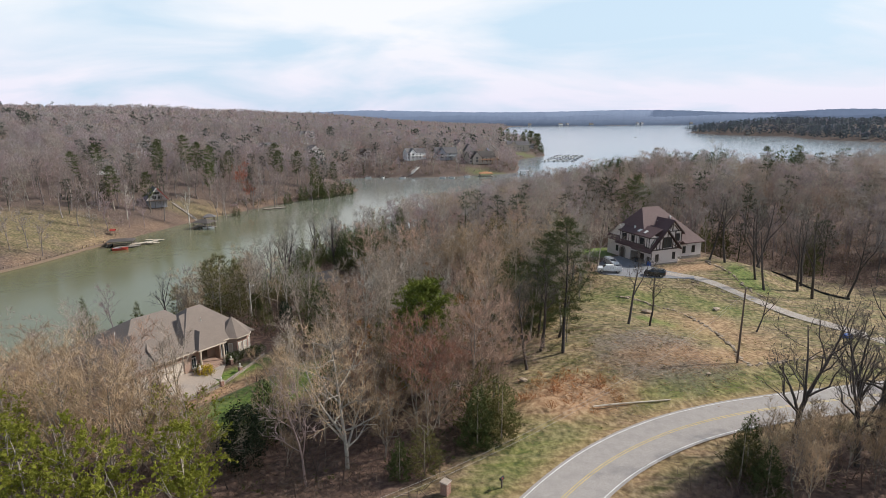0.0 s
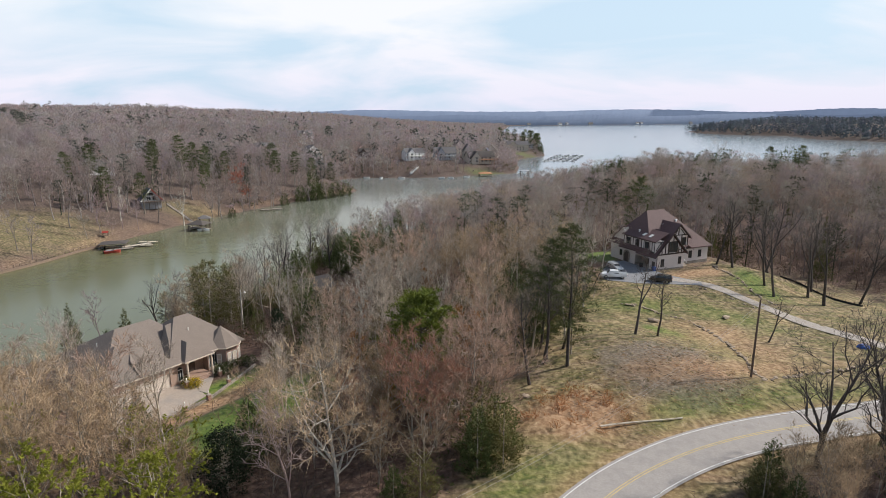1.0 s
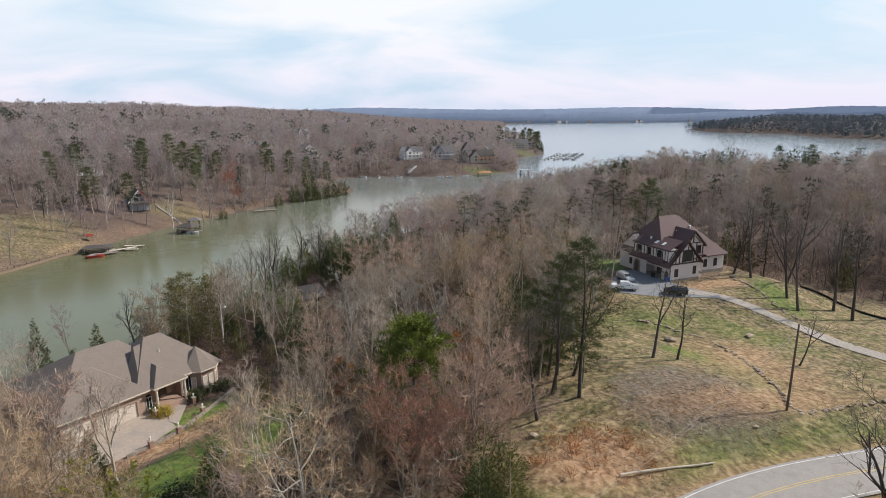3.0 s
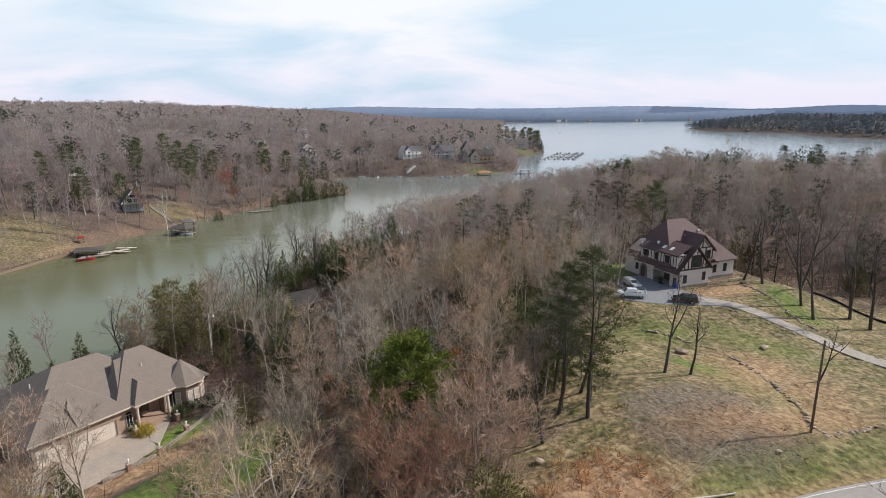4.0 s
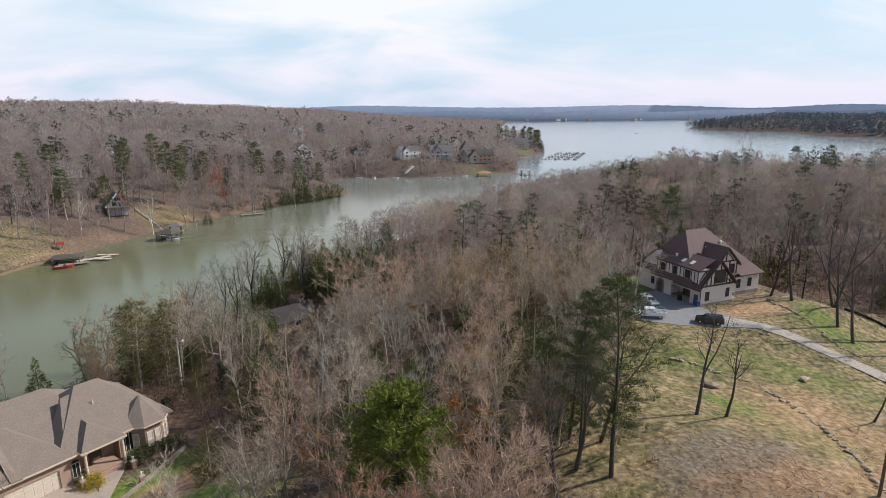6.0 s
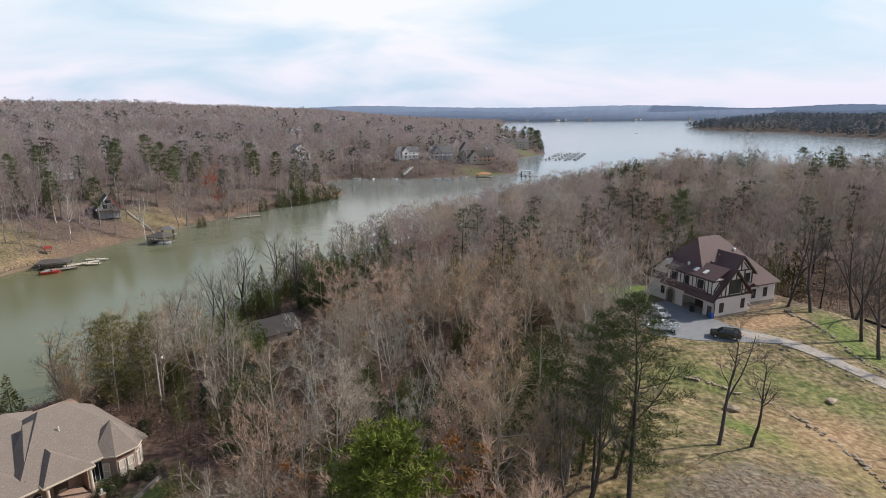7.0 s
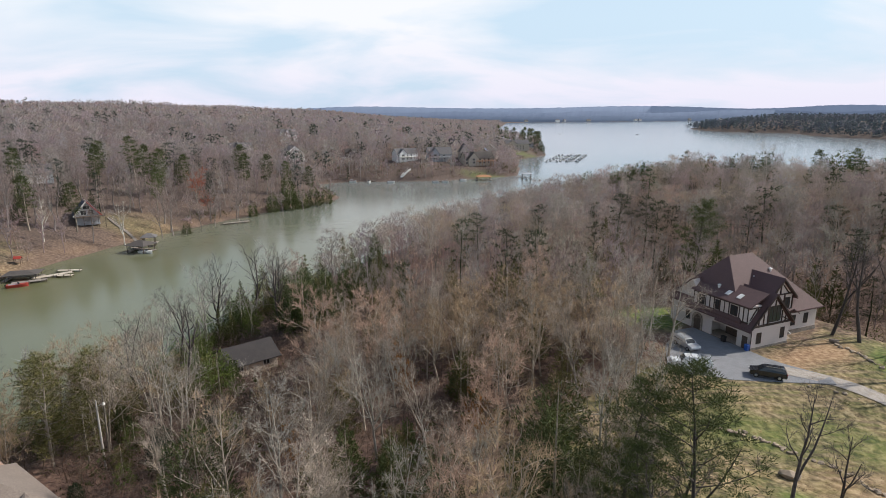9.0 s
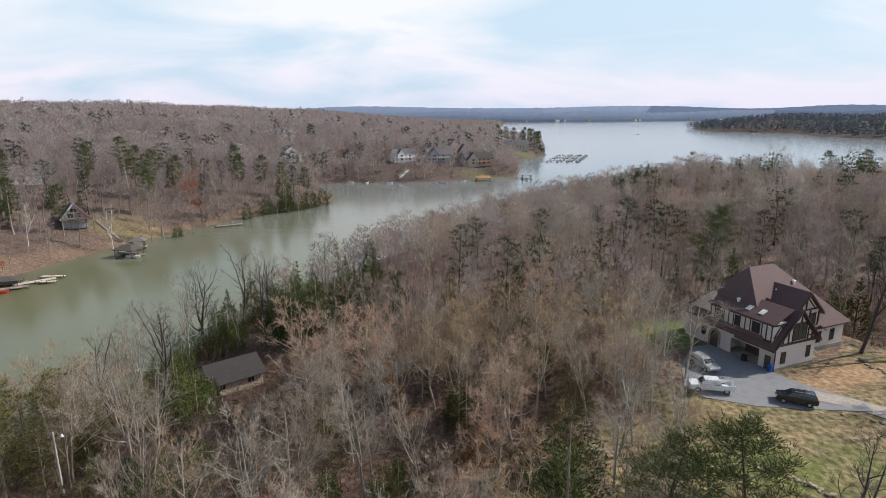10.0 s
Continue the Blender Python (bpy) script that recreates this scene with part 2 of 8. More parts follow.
    "shrub_yellow": material("shrub_yellow", (0.48, 0.36, 0.03), 0.8, grain=0.3, scale=2.0, second=(0.2, 0.2, 0.04), coarse=0.5),
    "woods": material("woods", (1.0, 1.0, 1.0), 0.95, grain=0.18, scale=0.25, second=(0.82, 0.8, 0.8), coarse=0.5, tint=True),
}

# murky lake water: olive silt under a rippled surface
wm = bpy.data.materials.new("lake_water")
wm.use_nodes = True
nn, ll = wm.node_tree.nodes, wm.node_tree.links
wp = nn["Principled BSDF"]
wp.inputs["Roughness"].default_value, wp.inputs["IOR"].default_value = 0.14, 1.33
co, big, mid, fine = nn.new("ShaderNodeTexCoord"), nn.new("ShaderNodeTexNoise"), nn.new("ShaderNodeTexNoise"), nn.new("ShaderNodeTexNoise")
for node, s in ((big, 0.012), (mid, 0.12), (fine, 0.8)):
    node.inputs["Scale"].default_value, node.inputs["Detail"].default_value = s, 4.0
    ll.new(co.outputs["Object"], node.inputs["Vector"])
ramp = nn.new("ShaderNodeValToRGB")
ramp.color_ramp.elements[0].position, ramp.color_ramp.elements[1].position = 0.35, 0.7
ramp.color_ramp.elements[0].color, ramp.color_ramp.elements[1].color = (0.13, 0.135, 0.066, 1), (0.165, 0.165, 0.088, 1)
ll.new(big.outputs["Fac"], ramp.inputs[0])
ll.new(ramp.outputs[0], wp.inputs["Base Color"])
b1, b2 = nn.new("ShaderNodeBump"), nn.new("ShaderNodeBump")
b1.inputs["Strength"].default_value, b1.inputs["Distance"].default_value = 0.2, 0.25
b2.inputs["Strength"].default_value, b2.inputs["Distance"].default_value = 0.3, 0.07
ll.new(mid.outputs["Fac"], b1.inputs["Height"])
ll.new(fine.outputs["Fac"], b2.inputs["Height"])
ll.new(b1.outputs[0], b2.inputs["Normal"])
ll.new(b2.outputs[0], wp.inputs["Normal"])
M["water"] = wm
# silty in the cove, clearer on the lake; pale sky reflection added in colour
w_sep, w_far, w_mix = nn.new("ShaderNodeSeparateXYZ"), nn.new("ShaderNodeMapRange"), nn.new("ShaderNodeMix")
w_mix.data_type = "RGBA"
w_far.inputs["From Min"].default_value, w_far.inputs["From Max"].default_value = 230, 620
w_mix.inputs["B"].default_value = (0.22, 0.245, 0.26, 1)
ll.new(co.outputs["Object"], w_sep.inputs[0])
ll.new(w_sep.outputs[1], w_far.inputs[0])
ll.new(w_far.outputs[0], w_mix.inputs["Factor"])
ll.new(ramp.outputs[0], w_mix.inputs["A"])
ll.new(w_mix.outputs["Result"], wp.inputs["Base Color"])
# thin leaves, needles and twigs let part of the light through
for key in [k for k in M if k.startswith(("needle_", "leaf_", "twig_", "woods", "bud_", "shrub_"))]:
    nn, ll = M[key].node_tree.nodes, M[key].node_tree.links
    p, thin, blend = nn["Principled BSDF"], nn.new("ShaderNodeBsdfTranslucent"), nn.new("ShaderNodeMixShader")
    ll.new(p.inputs["Base Color"].links[0].from_socket, thin.inputs["Color"])
    blend.inputs[0].default_value = 0.42 if key in ("woods", "leaf_new") else 0.18
    p.inputs["Specular IOR Level"].default_value = 0.2
    ll.new(p.outputs[0], blend.inputs[1])
    ll.new(thin.outputs[0], blend.inputs[2])
    ll.new(blend.outputs[0], nn["Material Output"].inputs["Surface"])


# ---- building helpers ----
def part(name, bm, mat, parent, label="", kind=""):
    """One bmesh as one mesh object under a thing or a part."""
    me = bpy.data.meshes.new(name)
    bmesh.ops.recalc_face_normals(bm, faces=bm.faces)
    bm.to_mesh(me)
    bm.free()
    me.materials.append(M[mat])
    ob = new(name, me)
    ob.parent = parent
    return tagged(ob, label=label, kind=kind)


def thing(name, label, category, x, y, z, turn=0.0, group="", kind=""):
    ob = new(name)
    ob.empty_display_size = 0.3
    ob.matrix_basis = pose(x, y, z, 0, 0, turn)
    return tagged(ob, label, category, group, kind)


def solo(name, bm, mat, label, category, x=0.0, y=0.0, z=0.0, turn=0.0, group="", kind=""):
    """A thing that is one mesh."""
    ob = part(name, bm, mat, None)
    ob.matrix_basis = pose(x, y, z, 0, 0, turn)
    return tagged(ob, label, category, group, kind)


def box(bm, x0, x1, y0, y1, z0, z1, m=None, bevel=0.0):
    vs = [bm.verts.new((x, y, z)) for x in (x0, x1) for y in (y0, y1) for z in (z0, z1)]
    fs = [bm.faces.new([vs[i] for i in f]) for f in ((0, 1, 3, 2), (4, 6, 7, 5), (0, 4, 5, 1), (2, 3, 7, 6), (0, 2, 6, 4), (1, 5, 7, 3))]
    if bevel:
        bmesh.ops.bevel(bm, geom=list({e for f in fs for e in f.edges}), offset=bevel, segments=1, affect="EDGES")
    if m is not None:
        bmesh.ops.transform(bm, matrix=m, verts=[v for v in vs if v.is_valid])
    return vs


def boxed(x0, x1, y0, y1, z0, z1, bevel=0.0):
    bm = bmesh.new()
    box(bm, x0, x1, y0, y1, z0, z1, bevel=bevel)
    return bm


def beam(bm, a, b, w, h=None):
    """A straight bar of square section from a to b."""
    a, b = Vector(a), Vector(b)
    h = h or w
    d = b - a
    q = d.to_track_quat("X", "Z").to_matrix().to_4x4()
    box(bm, 0, d.length, -w / 2, w / 2, -h / 2, h / 2, Matrix.Translation(a) @ q)


def slab(bm, points, thick):
    """A flat polygon with thickness downwards."""
    top = [bm.verts.new(p) for p in points]
    low = [bm.verts.new((p[0], p[1], p[2] - thick)) for p in points]
    bm.faces.new(top)
    bm.faces.new(low[::-1])
    k = len(points)
    for i in range(k):
        bm.faces.new((top[i], low[i], low[(i + 1) % k], top[(i + 1) % k]))


def prism(bm, outline, y0, y1, axis="y"):
    """An outline in x, z, pushed from y0 to y1 (axis x: outline in y, z)."""
    put = (lambda u, v, w: (u, w, v)) if axis == "y" else (lambda u, v, w: (w, u, v))
    if axis == "z":
        put = lambda u, v, w: (u, v, w)
    a = [bm.verts.new(put(u, v, y0)) for u, v in outline]
    b = [bm.verts.new(put(u, v, y1)) for u, v in outline]
    bm.faces.new(a)
    bm.faces.new(b[::-1])
    k = len(outline)
    for i in range(k):
        bm.faces.new((a[i], b[i], b[(i + 1) % k], a[(i + 1) % k]))


def tube(bm, a, b, r0, r1=None, sides=8):
    a, b = Vector(a), Vector(b)
    r1 = r0 if r1 is None else r1
    q = (b - a).to_track_quat("Z", "X").to_matrix()
    rings = []
    for p, r in ((a, r0), (b, r1)):
        rings.append([bm.verts.new(p + q @ Vector((r * math.cos(2 * math.pi * i / sides), r * math.sin(2 * math.pi * i / sides), 0))) for i in range(sides)])
    for i in range(sides):
        bm.faces.new((rings[0][i], rings[0][(i + 1) % sides], rings[1][(i + 1) % sides], rings[1][i]))
    bm.faces.new(rings[0][::-1])
    bm.faces.new(rings[1])


def raw(name, verts, faces, mat, parent=None, tints=None, smooth=False):
    """A mesh from arrays that the code has worked out: verts n x 3, faces m x 3 or m x 4."""
    verts, faces = np.asarray(verts, np.float32), np.asarray(faces, np.int32)
    me = bpy.data.meshes.new(name)
    me.vertices.add(len(verts))
    me.vertices.foreach_set("co", verts.ravel())
    k = faces.shape[1]
    me.loops.add(faces.size)
    me.loops.foreach_set("vertex_index", faces.ravel())
    me.polygons.add(len(faces))
    me.polygons.foreach_set("loop_start", np.arange(0, faces.size, k, dtype=np.int32))
    me.polygons.foreach_set("loop_total", np.full(len(faces), k, np.int32))
    if tints is not None:
        at = me.color_attributes.new("tint", "FLOAT_COLOR", "POINT")
        at.data.foreach_set("color", np.asarray(tints, np.float32).ravel())
    me.update(calc_edges=True)
    if smooth:
        me.polygons.foreach_set("use_smooth", np.ones(len(faces), bool))
    me.materials.append(M[mat])
    ob = new(name, me)
    ob.parent = parent
    return ob

# ---- the lie of the land: shores, heights, road ----
NEAR_SHORE = [(-170, -500), (-160, 40), (-128, 88), (-102, 116), (-88, 129), (-78, 140), (-70, 158), (-66, 178), (-63, 196), (-53, 225), (-32, 275), (0, 325), (40, 372), (90, 400), (150, 408), (220, 402), (300, 415), (420, 430), (620, 380), (900, 200), (1200, -500)]
LEFT_SHORE = [(-300, -500), (-215, 60), (-180, 160), (-164, 212), (-161, 240), (-157, 262), (-152, 286), (-143, 316), (-131, 345), (-118, 372), (-104, 396), (-89, 420), (-88, 432), (-104, 462), (-124, 500), (-112, 518), (-90, 526), (-60, 528), (-30, 531), (0, 547), (40, 572), (48, 640), (48, 740), (98, 828), (103, 905), (106, 990), (104, 1100), (60, 1400), (100, 2200), (200, 3350), (300, 3450), (545, 3544), (1293, 3818), (2500, 4300), (4950, 4800), (4950, 4990), (-4950, 4990), (-4950, -500)]
ISLE_SHORE = [(728, 2087), (700, 1826), (735, 1715), (834, 1610), (785, 1419), (802, 1322), (823, 1238), (1100, 1000), (3000, 800), (4950, 1500), (4950, 3600), (2500, 3000), (1100, 2300)]
ROAD = [(-30, -60), (-14, -10), (-6, 18), (1, 39), (6, 48.5), (12.2, 56.9), (18.6, 63.3), (26.6, 68.9), (35.5, 73.1), (45, 76.2), (57, 79.5), (72, 83.5), (95, 90), (130, 104), (200, 140)]
DRIVE = [(46, 137.5), (52, 134), (57.5, 129.5), (61.8, 122.5), (65.3, 114.5), (69, 107), (73.5, 99), (79, 89), (82, 85)]


def inland(x, y, shore):
    """Metres from the shore line: positive on the land."""
    x, y = np.asarray(x, float), np.asarray(y, float)
    near, inside = np.full(x.shape, 1e9), np.zeros(x.shape, bool)
    for (ax, ay), (bx, by) in zip(shore, shore[1:] + shore[:1]):
        ex, ey = bx - ax, by - ay
        f = np.clip(((x - ax) * ex + (y - ay) * ey) / (ex * ex + ey * ey), 0, 1)
        near = np.minimum(near, np.hypot(x - ax - f * ex, y - ay - f * ey))
        if ay != by:
            inside ^= ((ay > y) != (by > y)) & (x < ax + (y - ay) * ex / ey)
    return np.where(inside, near, -near)


def along(line, step=1.0):
    """A smooth line through the corner points of a plan."""
    p = np.array(line, float)
    ends = np.vstack([2 * p[0] - p[1], p, 2 * p[-1] - p[-2]])
    out = []
    for i in range(1, len(ends) - 2):
        a, b, c, d = ends[i - 1:i + 3]
        for s in np.arange(0, 1, step / max(step, np.linalg.norm(c - b))):
            out.append(0.5 * (2 * b + (c - a) * s + (2 * a - 5 * b + 4 * c - d) * s * s + (3 * b - a - 3 * c + d) * s ** 3))
    return np.array(out + [p[-1]])


def off_line(x, y, pts):
    """Distance from a fine line, and the index of its nearest point."""
    d = np.full(np.shape(x), 1e9)
    for px, py in pts:
        d = np.minimum(d, np.hypot(x - px, y - py))
    return d


def bump(x, y, cx, cy, height, sx, sy=None):
    return height * np.exp(-((x - cx) / sx) ** 2 - ((y - cy) / (sy or sx)) ** 2)


def wave(x, y, length, seed=0.0):
    """Smooth uneven ground, about -1 to 1."""
    x, y = x / length + seed, y / length - seed
    return (np.sin(x * 1.7 + 1.3 * np.sin(y * 1.1 + seed)) + np.sin(y * 2.1 + 1.7 * np.sin(x * 0.9)) + 0.6 * np.sin(3.3 * x - 2.7 * y)) / 2.6


def step(v, a, b):
    s = np.clip((v - a) / (b - a), 0, 1)
    return s * s * (3 - 2 * s)


ROAD_LINE, DRIVE_LINE = along(ROAD, 1.5), along(DRIVE, 1.5)
ROAD_Z = 14.6
TUDOR, TUDOR_TURN, TUDOR_Z = (45.3, 144.4), 26.0, 16.8
RANCH, RANCH_TURN, RANCH_Z = (-50.5, 96.5), 58.0, 8.2


def land(x, y):
    """Height of the ground over the lake."""
    x, y = np.asarray(x, float), np.asarray(y, float)
    dn, dl, di = inland(x, y, NEAR_SHORE), inland(x, y, LEFT_SHORE), inland(x, y, ISLE_SHORE)
    z = np.where(dn > 0, 0.5 + 16.0 * (1 - np.exp(-np.maximum(dn, 0) / 60)), -9.0)
    z += np.where(dn > 0, bump(x, y, 22, 95, 3.6, 18) + bump(x, y, 45, 146, 2.6, 24) - bump(x, y, 105, 152, 6.0, 36) + bump(x, y, 10, 78, 1.2, 8) + bump(x, y, 108, 335, 8.0, 58, 42) + bump(x, y, 225, 335, 8.0, 55, 50) + 0.5 * wave(x, y, 14, 2.0) * step(dn, 5, 40), 0)
    zl = 0.4 + 7 * (1 - np.exp(-np.maximum(dl, 0) / 22)) + 56 * (1 - np.exp(-np.maximum(dl, 0) / 380)) * (1 + 0.22 * wave(x, y, 260, 1.0)) + 4 * wave(x, y, 90, 3.0) * step(dl, 20, 150)
    zl *= (1 - 0.55 * step(x, -700, 0) * step(y, 520, 1200)) * (1 - 0.7 * step(y, 2300, 3200))
    z = np.where(dl > 0, zl, z)
    z = np.where(di > 0, 0.5 + 34 * (1 - np.exp(-np.maximum(di, 0) / 160)) * (1 + 0.25 * wave(x, y, 220, 4.0)), z)
    wet = np.maximum(np.maximum(dn, dl), di)
    z = np.where(wet > 0, z, np.maximum(-4.0, 0.4 + 0.22 * wet))
    # level pads and the road bed
    cut = (np.abs(x) < 260) & (y < 300)
    if np.any(cut):
        c, s = math.cos(radians(RANCH_TURN)), math.sin(radians(RANCH_TURN))
        u, v = (x - RANCH[0]) * c + (y - RANCH[1]) * s, -(x - RANCH[0]) * s + (y - RANCH[1]) * c
        f = 1 - step(np.maximum(np.abs(u - 1) - 15, np.abs(v - 4) - 15), 0, 9)
        z = np.where(cut, z * (1 - f) + f * RANCH_Z, z)
        c, s = math.cos(radians(TUDOR_TURN)), math.sin(radians(TUDOR_TURN))
        u, v = (x - TUDOR[0]) * c + (y - TUDOR[1]) * s, -(x - TUDOR[0]) * s + (y - TUDOR[1]) * c
        f = 1 - step(np.maximum(np.abs(u - 4) - 18, np.abs(v - 5) - 15), 0, 12)
        z = np.where(cut, z * (1 - f) + f * TUDOR_Z, z)
        f = 1 - step(np.hypot(x + 44, y - 161), 7.5, 13)
        z = np.where(cut, z * (1 - f) + f * 4.3, z)
        d = off_line(x, y, ROAD_LINE)
        f = 1 - step(d, 4.2, 10)
        z = np.where(cut, z * (1 - f) + f * ROAD_Z, z)
    return z


def ground_z(x, y):
    return float(land(np.array([x]), np.array([y]))[0])


def lines(spans):
    out = [spans[0][0]]
    for a, b, s in spans:
        k = max(1, round((b - a) / s))
        out += list(np.linspace(a, b, k + 1)[1:])
    return np.array(out)


gx = lines([(-4950, -2000, 300), (-2000, -700, 60), (-700, -260, 22), (-260, -90, 6), (-90, 110, 1.4), (110, 200, 5), (200, 500, 18), (500, 1500, 50), (1500, 4950, 250)])
gy = lines([(-500, -70, 43), (-70, 20, 3), (20, 160, 1.4), (160, 330, 5), (330, 650, 7), (650, 1100, 18), (1100, 2400, 50), (2400, 4990, 130)])
GX, GY = np.meshgrid(gx, gy)
GZ = land(GX, GY)
near_grid = (np.abs(GX - 10) < 100) & (GY > 20) & (GY < 160)
GZ = GZ + np.where(near_grid & (off_line(GX, GY, ROAD_LINE) > 5) & (GZ > 1) & (np.hypot(GX - 42, GY - 144) > 26) & (np.hypot(GX + 48, GY - 92) > 20), (0.12 + bump(GX, GY, 17, 75, 0.3, 8, 5) + bump(GX, GY, 30, 88, 0.16, 16, 8)) * wave(GX, GY, 1.7, 6.0) + 0.10 * wave(GX, GY, 3.9, 1.0), 0)
nx, ny = len(gx), len(gy)
quad = (np.arange(ny - 1)[:, None] * nx + np.arange(nx - 1)[None, :]).ravel()
gverts = np.stack([GX.ravel(), GY.ravel(), GZ.ravel()], 1)


def blob(x, y, cx, cy, rx, ry=None, soft=0.4, turn=0.0):
    c, s = math.cos(radians(turn)), math.sin(radians(turn))
    u, v = (x - cx) * c + (y - cy) * s, -(x - cx) * s + (y - cy) * c
    r = np.hypot(u / rx, v / (ry or rx)) + 0.22 * wave(x, y, 3.0, 5.0) + 0.18 * wave(x, y, 1.2, 2.0)
    return 1 - step(r, 1 - soft, 1 + soft)


def cover(x, y):
    """Shares of lawn, dry field and bare clay; the rest is leaf litter."""
    field = np.maximum.reduce([0.6 * blob(x, y, -185, 232, 24, 28, 0.3), 0.45 * blob(x, y, -151, 312, 15, 13, 0.4), blob(x, y, 48, 112, 46, 34, 0.2, 20), blob(x, y, 30, 86, 30, 16, 0.25, 25), blob(x, y, 75, 118, 40, 40, 0.3), blob(x, y, 10, 66, 9, 14, 0.3, -30), blob(x, y, 5, 52, 10, 16, 0.3, -35)])
    field = np.maximum(field, (1 - step(off_line(x, y, ROAD_LINE), 6, 9)))
    lawn = np.maximum.reduce([0.95 * blob(x, y, 36.2, 106.5, 4.5, 2.0, 0.5, -50), 0.55 * blob(x, y, 40.2, 89.5, 1.6, 3.5, 0.6, 30), 0.6 * blob(x, y, 37.5, 79.8, 5, 1.8, 0.6, 20), 0.8 * blob(x, y, 66.5, 134, 5, 3.0, 0.5, -35), 0.8 * blob(x, y, 65.5, 139, 3, 9, 0.5, 0), 0.9 * blob(x, y, 33, 163, 6, 10, 0.4, 10), 0.5 * blob(x, y, 33, 122, 9, 3.5, 0.6, -20), 0.45 * blob(x, y, 50, 118, 10, 4, 0.7, -40), 0.4 * blob(x, y, 43, 100, 3, 10, 0.6, 20), 0.5 * blob(x, y, 52, 83, 14, 2.5, 0.6, 18), 0.95 * blob(x, y, -31, 81, 7, 15, 0.45, -25), blob(x, y, -42, 96, 3, 8, 0.5, -32),
                              0.4 * blob(x, y, 35, 80, 18, 3, 0.5, 22), 0.45 * blob(x, y, 9, 62, 4, 10, 0.6, -40), 0.06 * blob(x, y, -185, 232, 22, 26, 0.4), 0.45 * blob(x, y, 14, 556, 22, 9, 0.5), 0.5 * blob(x, y, 62, 795, 22, 16, 0.4), 0.12 * blob(x, y, -155, 308, 16, 10, 0.4)])
    clay = np.maximum.reduce([0.22 * blob(x, y, -3, 126, 8, 5, 0.4), 0.5 * (1 - step(off_line(x, y, ROAD_LINE), 4.2, 6.4)), blob(x, y, -38, 92, 3.4, 18, 0.5, -32), blob(x, y, 15, 75.5, 8, 5, 0.5, 10), 0.8 * blob(x, y, 40, 90, 16, 3.0, 0.6, 15), 0.85 * blob(x, y, 55, 143, 9, 3.2, 0.4, 26), 0.7 * blob(x, y, 46, 104, 7, 10, 0.6, 30), 0.1 * blob(x, y, -149, 295, 11, 40, 0.5, 15), 0.18 * blob(x, y, -158, 252, 8, 22, 0.5, 8), 0.3 * step(inland(x, y, LEFT_SHORE), 0.2, 1.0) * (1 - step(inland(x, y, LEFT_SHORE), 2.0, 6.0)) * (y < 470)])
    return lawn, field, clay


lawn, field, clay = cover(GX, GY)
shade = np.stack([lawn.ravel(), field.ravel(), clay.ravel(), np.where((inland(GX, GY, NEAR_SHORE) > -8) & (GY < 300), 0.0, 1.0).ravel()], 1)

gm = bpy.data.materials.new("ground_cover")
gm.use_nodes = True
nn, ll = gm.node_tree.nodes, gm.node_tree.links
gp = nn["Principled BSDF"]
gp.inputs["Roughness"].default_value = 0.95
co = nn.new("ShaderNodeTexCoord")


def g_noise(scale, detail=5.0):
    n = nn.new("ShaderNodeTexNoise")
    n.inputs["Scale"].default_value, n.inputs["Detail"].default_value = scale, detail
    ll.new(co.outputs["Object"], n.inputs["Vector"])
    return n.outputs["Fac"]


def g_ramp(fac, stops):
    r = nn.new("ShaderNodeValToRGB")
    e = r.color_ramp.elements
    while len(e) < len(stops):
        e.new(0.5)
    for slot, (at, c) in zip(e, stops):
        slot.position, slot.color = at, (*c, 1)
    ll.new(fac, r.inputs[0])
    return r.outputs[0]


def g_mix(fac, a, b):
    n = nn.new("ShaderNodeMix")
    n.data_type = "RGBA"
    for v, slot in ((fac, "Factor"), (a, "A"), (b, "B")):
        ll.new(v, n.inputs[slot])
    return n.outputs["Result"]


n1, n2, n3 = g_noise(0.22, 8.0), g_noise(1.3, 12.0), g_noise(0.06)
mask = nn.new("ShaderNodeAttribute")
mask.attribute_name = "tint"
litter = g_mix(n3, g_ramp(n2, [(0.3, (0.06, 0.042, 0.033)), (0.5, (0.12, 0.083, 0.063)), (0.72, (0.21, 0.15, 0.115))]), g_ramp(n2, [(0.3, (0.09, 0.05, 0.037)), (0.5, (0.17, 0.095, 0.07)), (0.72, (0.27, 0.165, 0.12))]))
litter = g_mix(mask.outputs["Alpha"], litter, g_ramp(n2, [(0.3, (0.065, 0.045, 0.036)), (0.5, (0.12, 0.085, 0.068)), (0.72, (0.2, 0.145, 0.115))]))
dapple = g_ramp(g_noise(0.32, 10.0), [(0.36, (0, 0, 0)), (0.55, (1, 1, 1))])
streak, lay = nn.new("ShaderNodeTexNoise"), nn.new("ShaderNodeMapping")
lay.inputs["Rotation"].default_value, lay.inputs["Scale"].default_value = (0, 0, radians(-32)), (0.16, 1.5, 1.0)
streak.inputs["Scale"].default_value, streak.inputs["Detail"].default_value = 0.8, 7.0
ll.new(co.outputs["Object"], lay.inputs[0])
ll.new(lay.outputs[0], streak.inputs["Vector"])
straw = g_ramp(n2, [(0.34, (0.14, 0.1, 0.045)), (0.5, (0.3, 0.22, 0.108)), (0.66, (0.48, 0.375, 0.205))])
sward = g_ramp(n2, [(0.34, (0.06, 0.064, 0.018)), (0.5, (0.15, 0.137, 0.045)), (0.68, (0.28, 0.235, 0.1))])
thatch = g_ramp(n2, [(0.34, (0.11, 0.075, 0.045)), (0.5, (0.24, 0.17, 0.105)), (0.68, (0.40, 0.30, 0.195))])
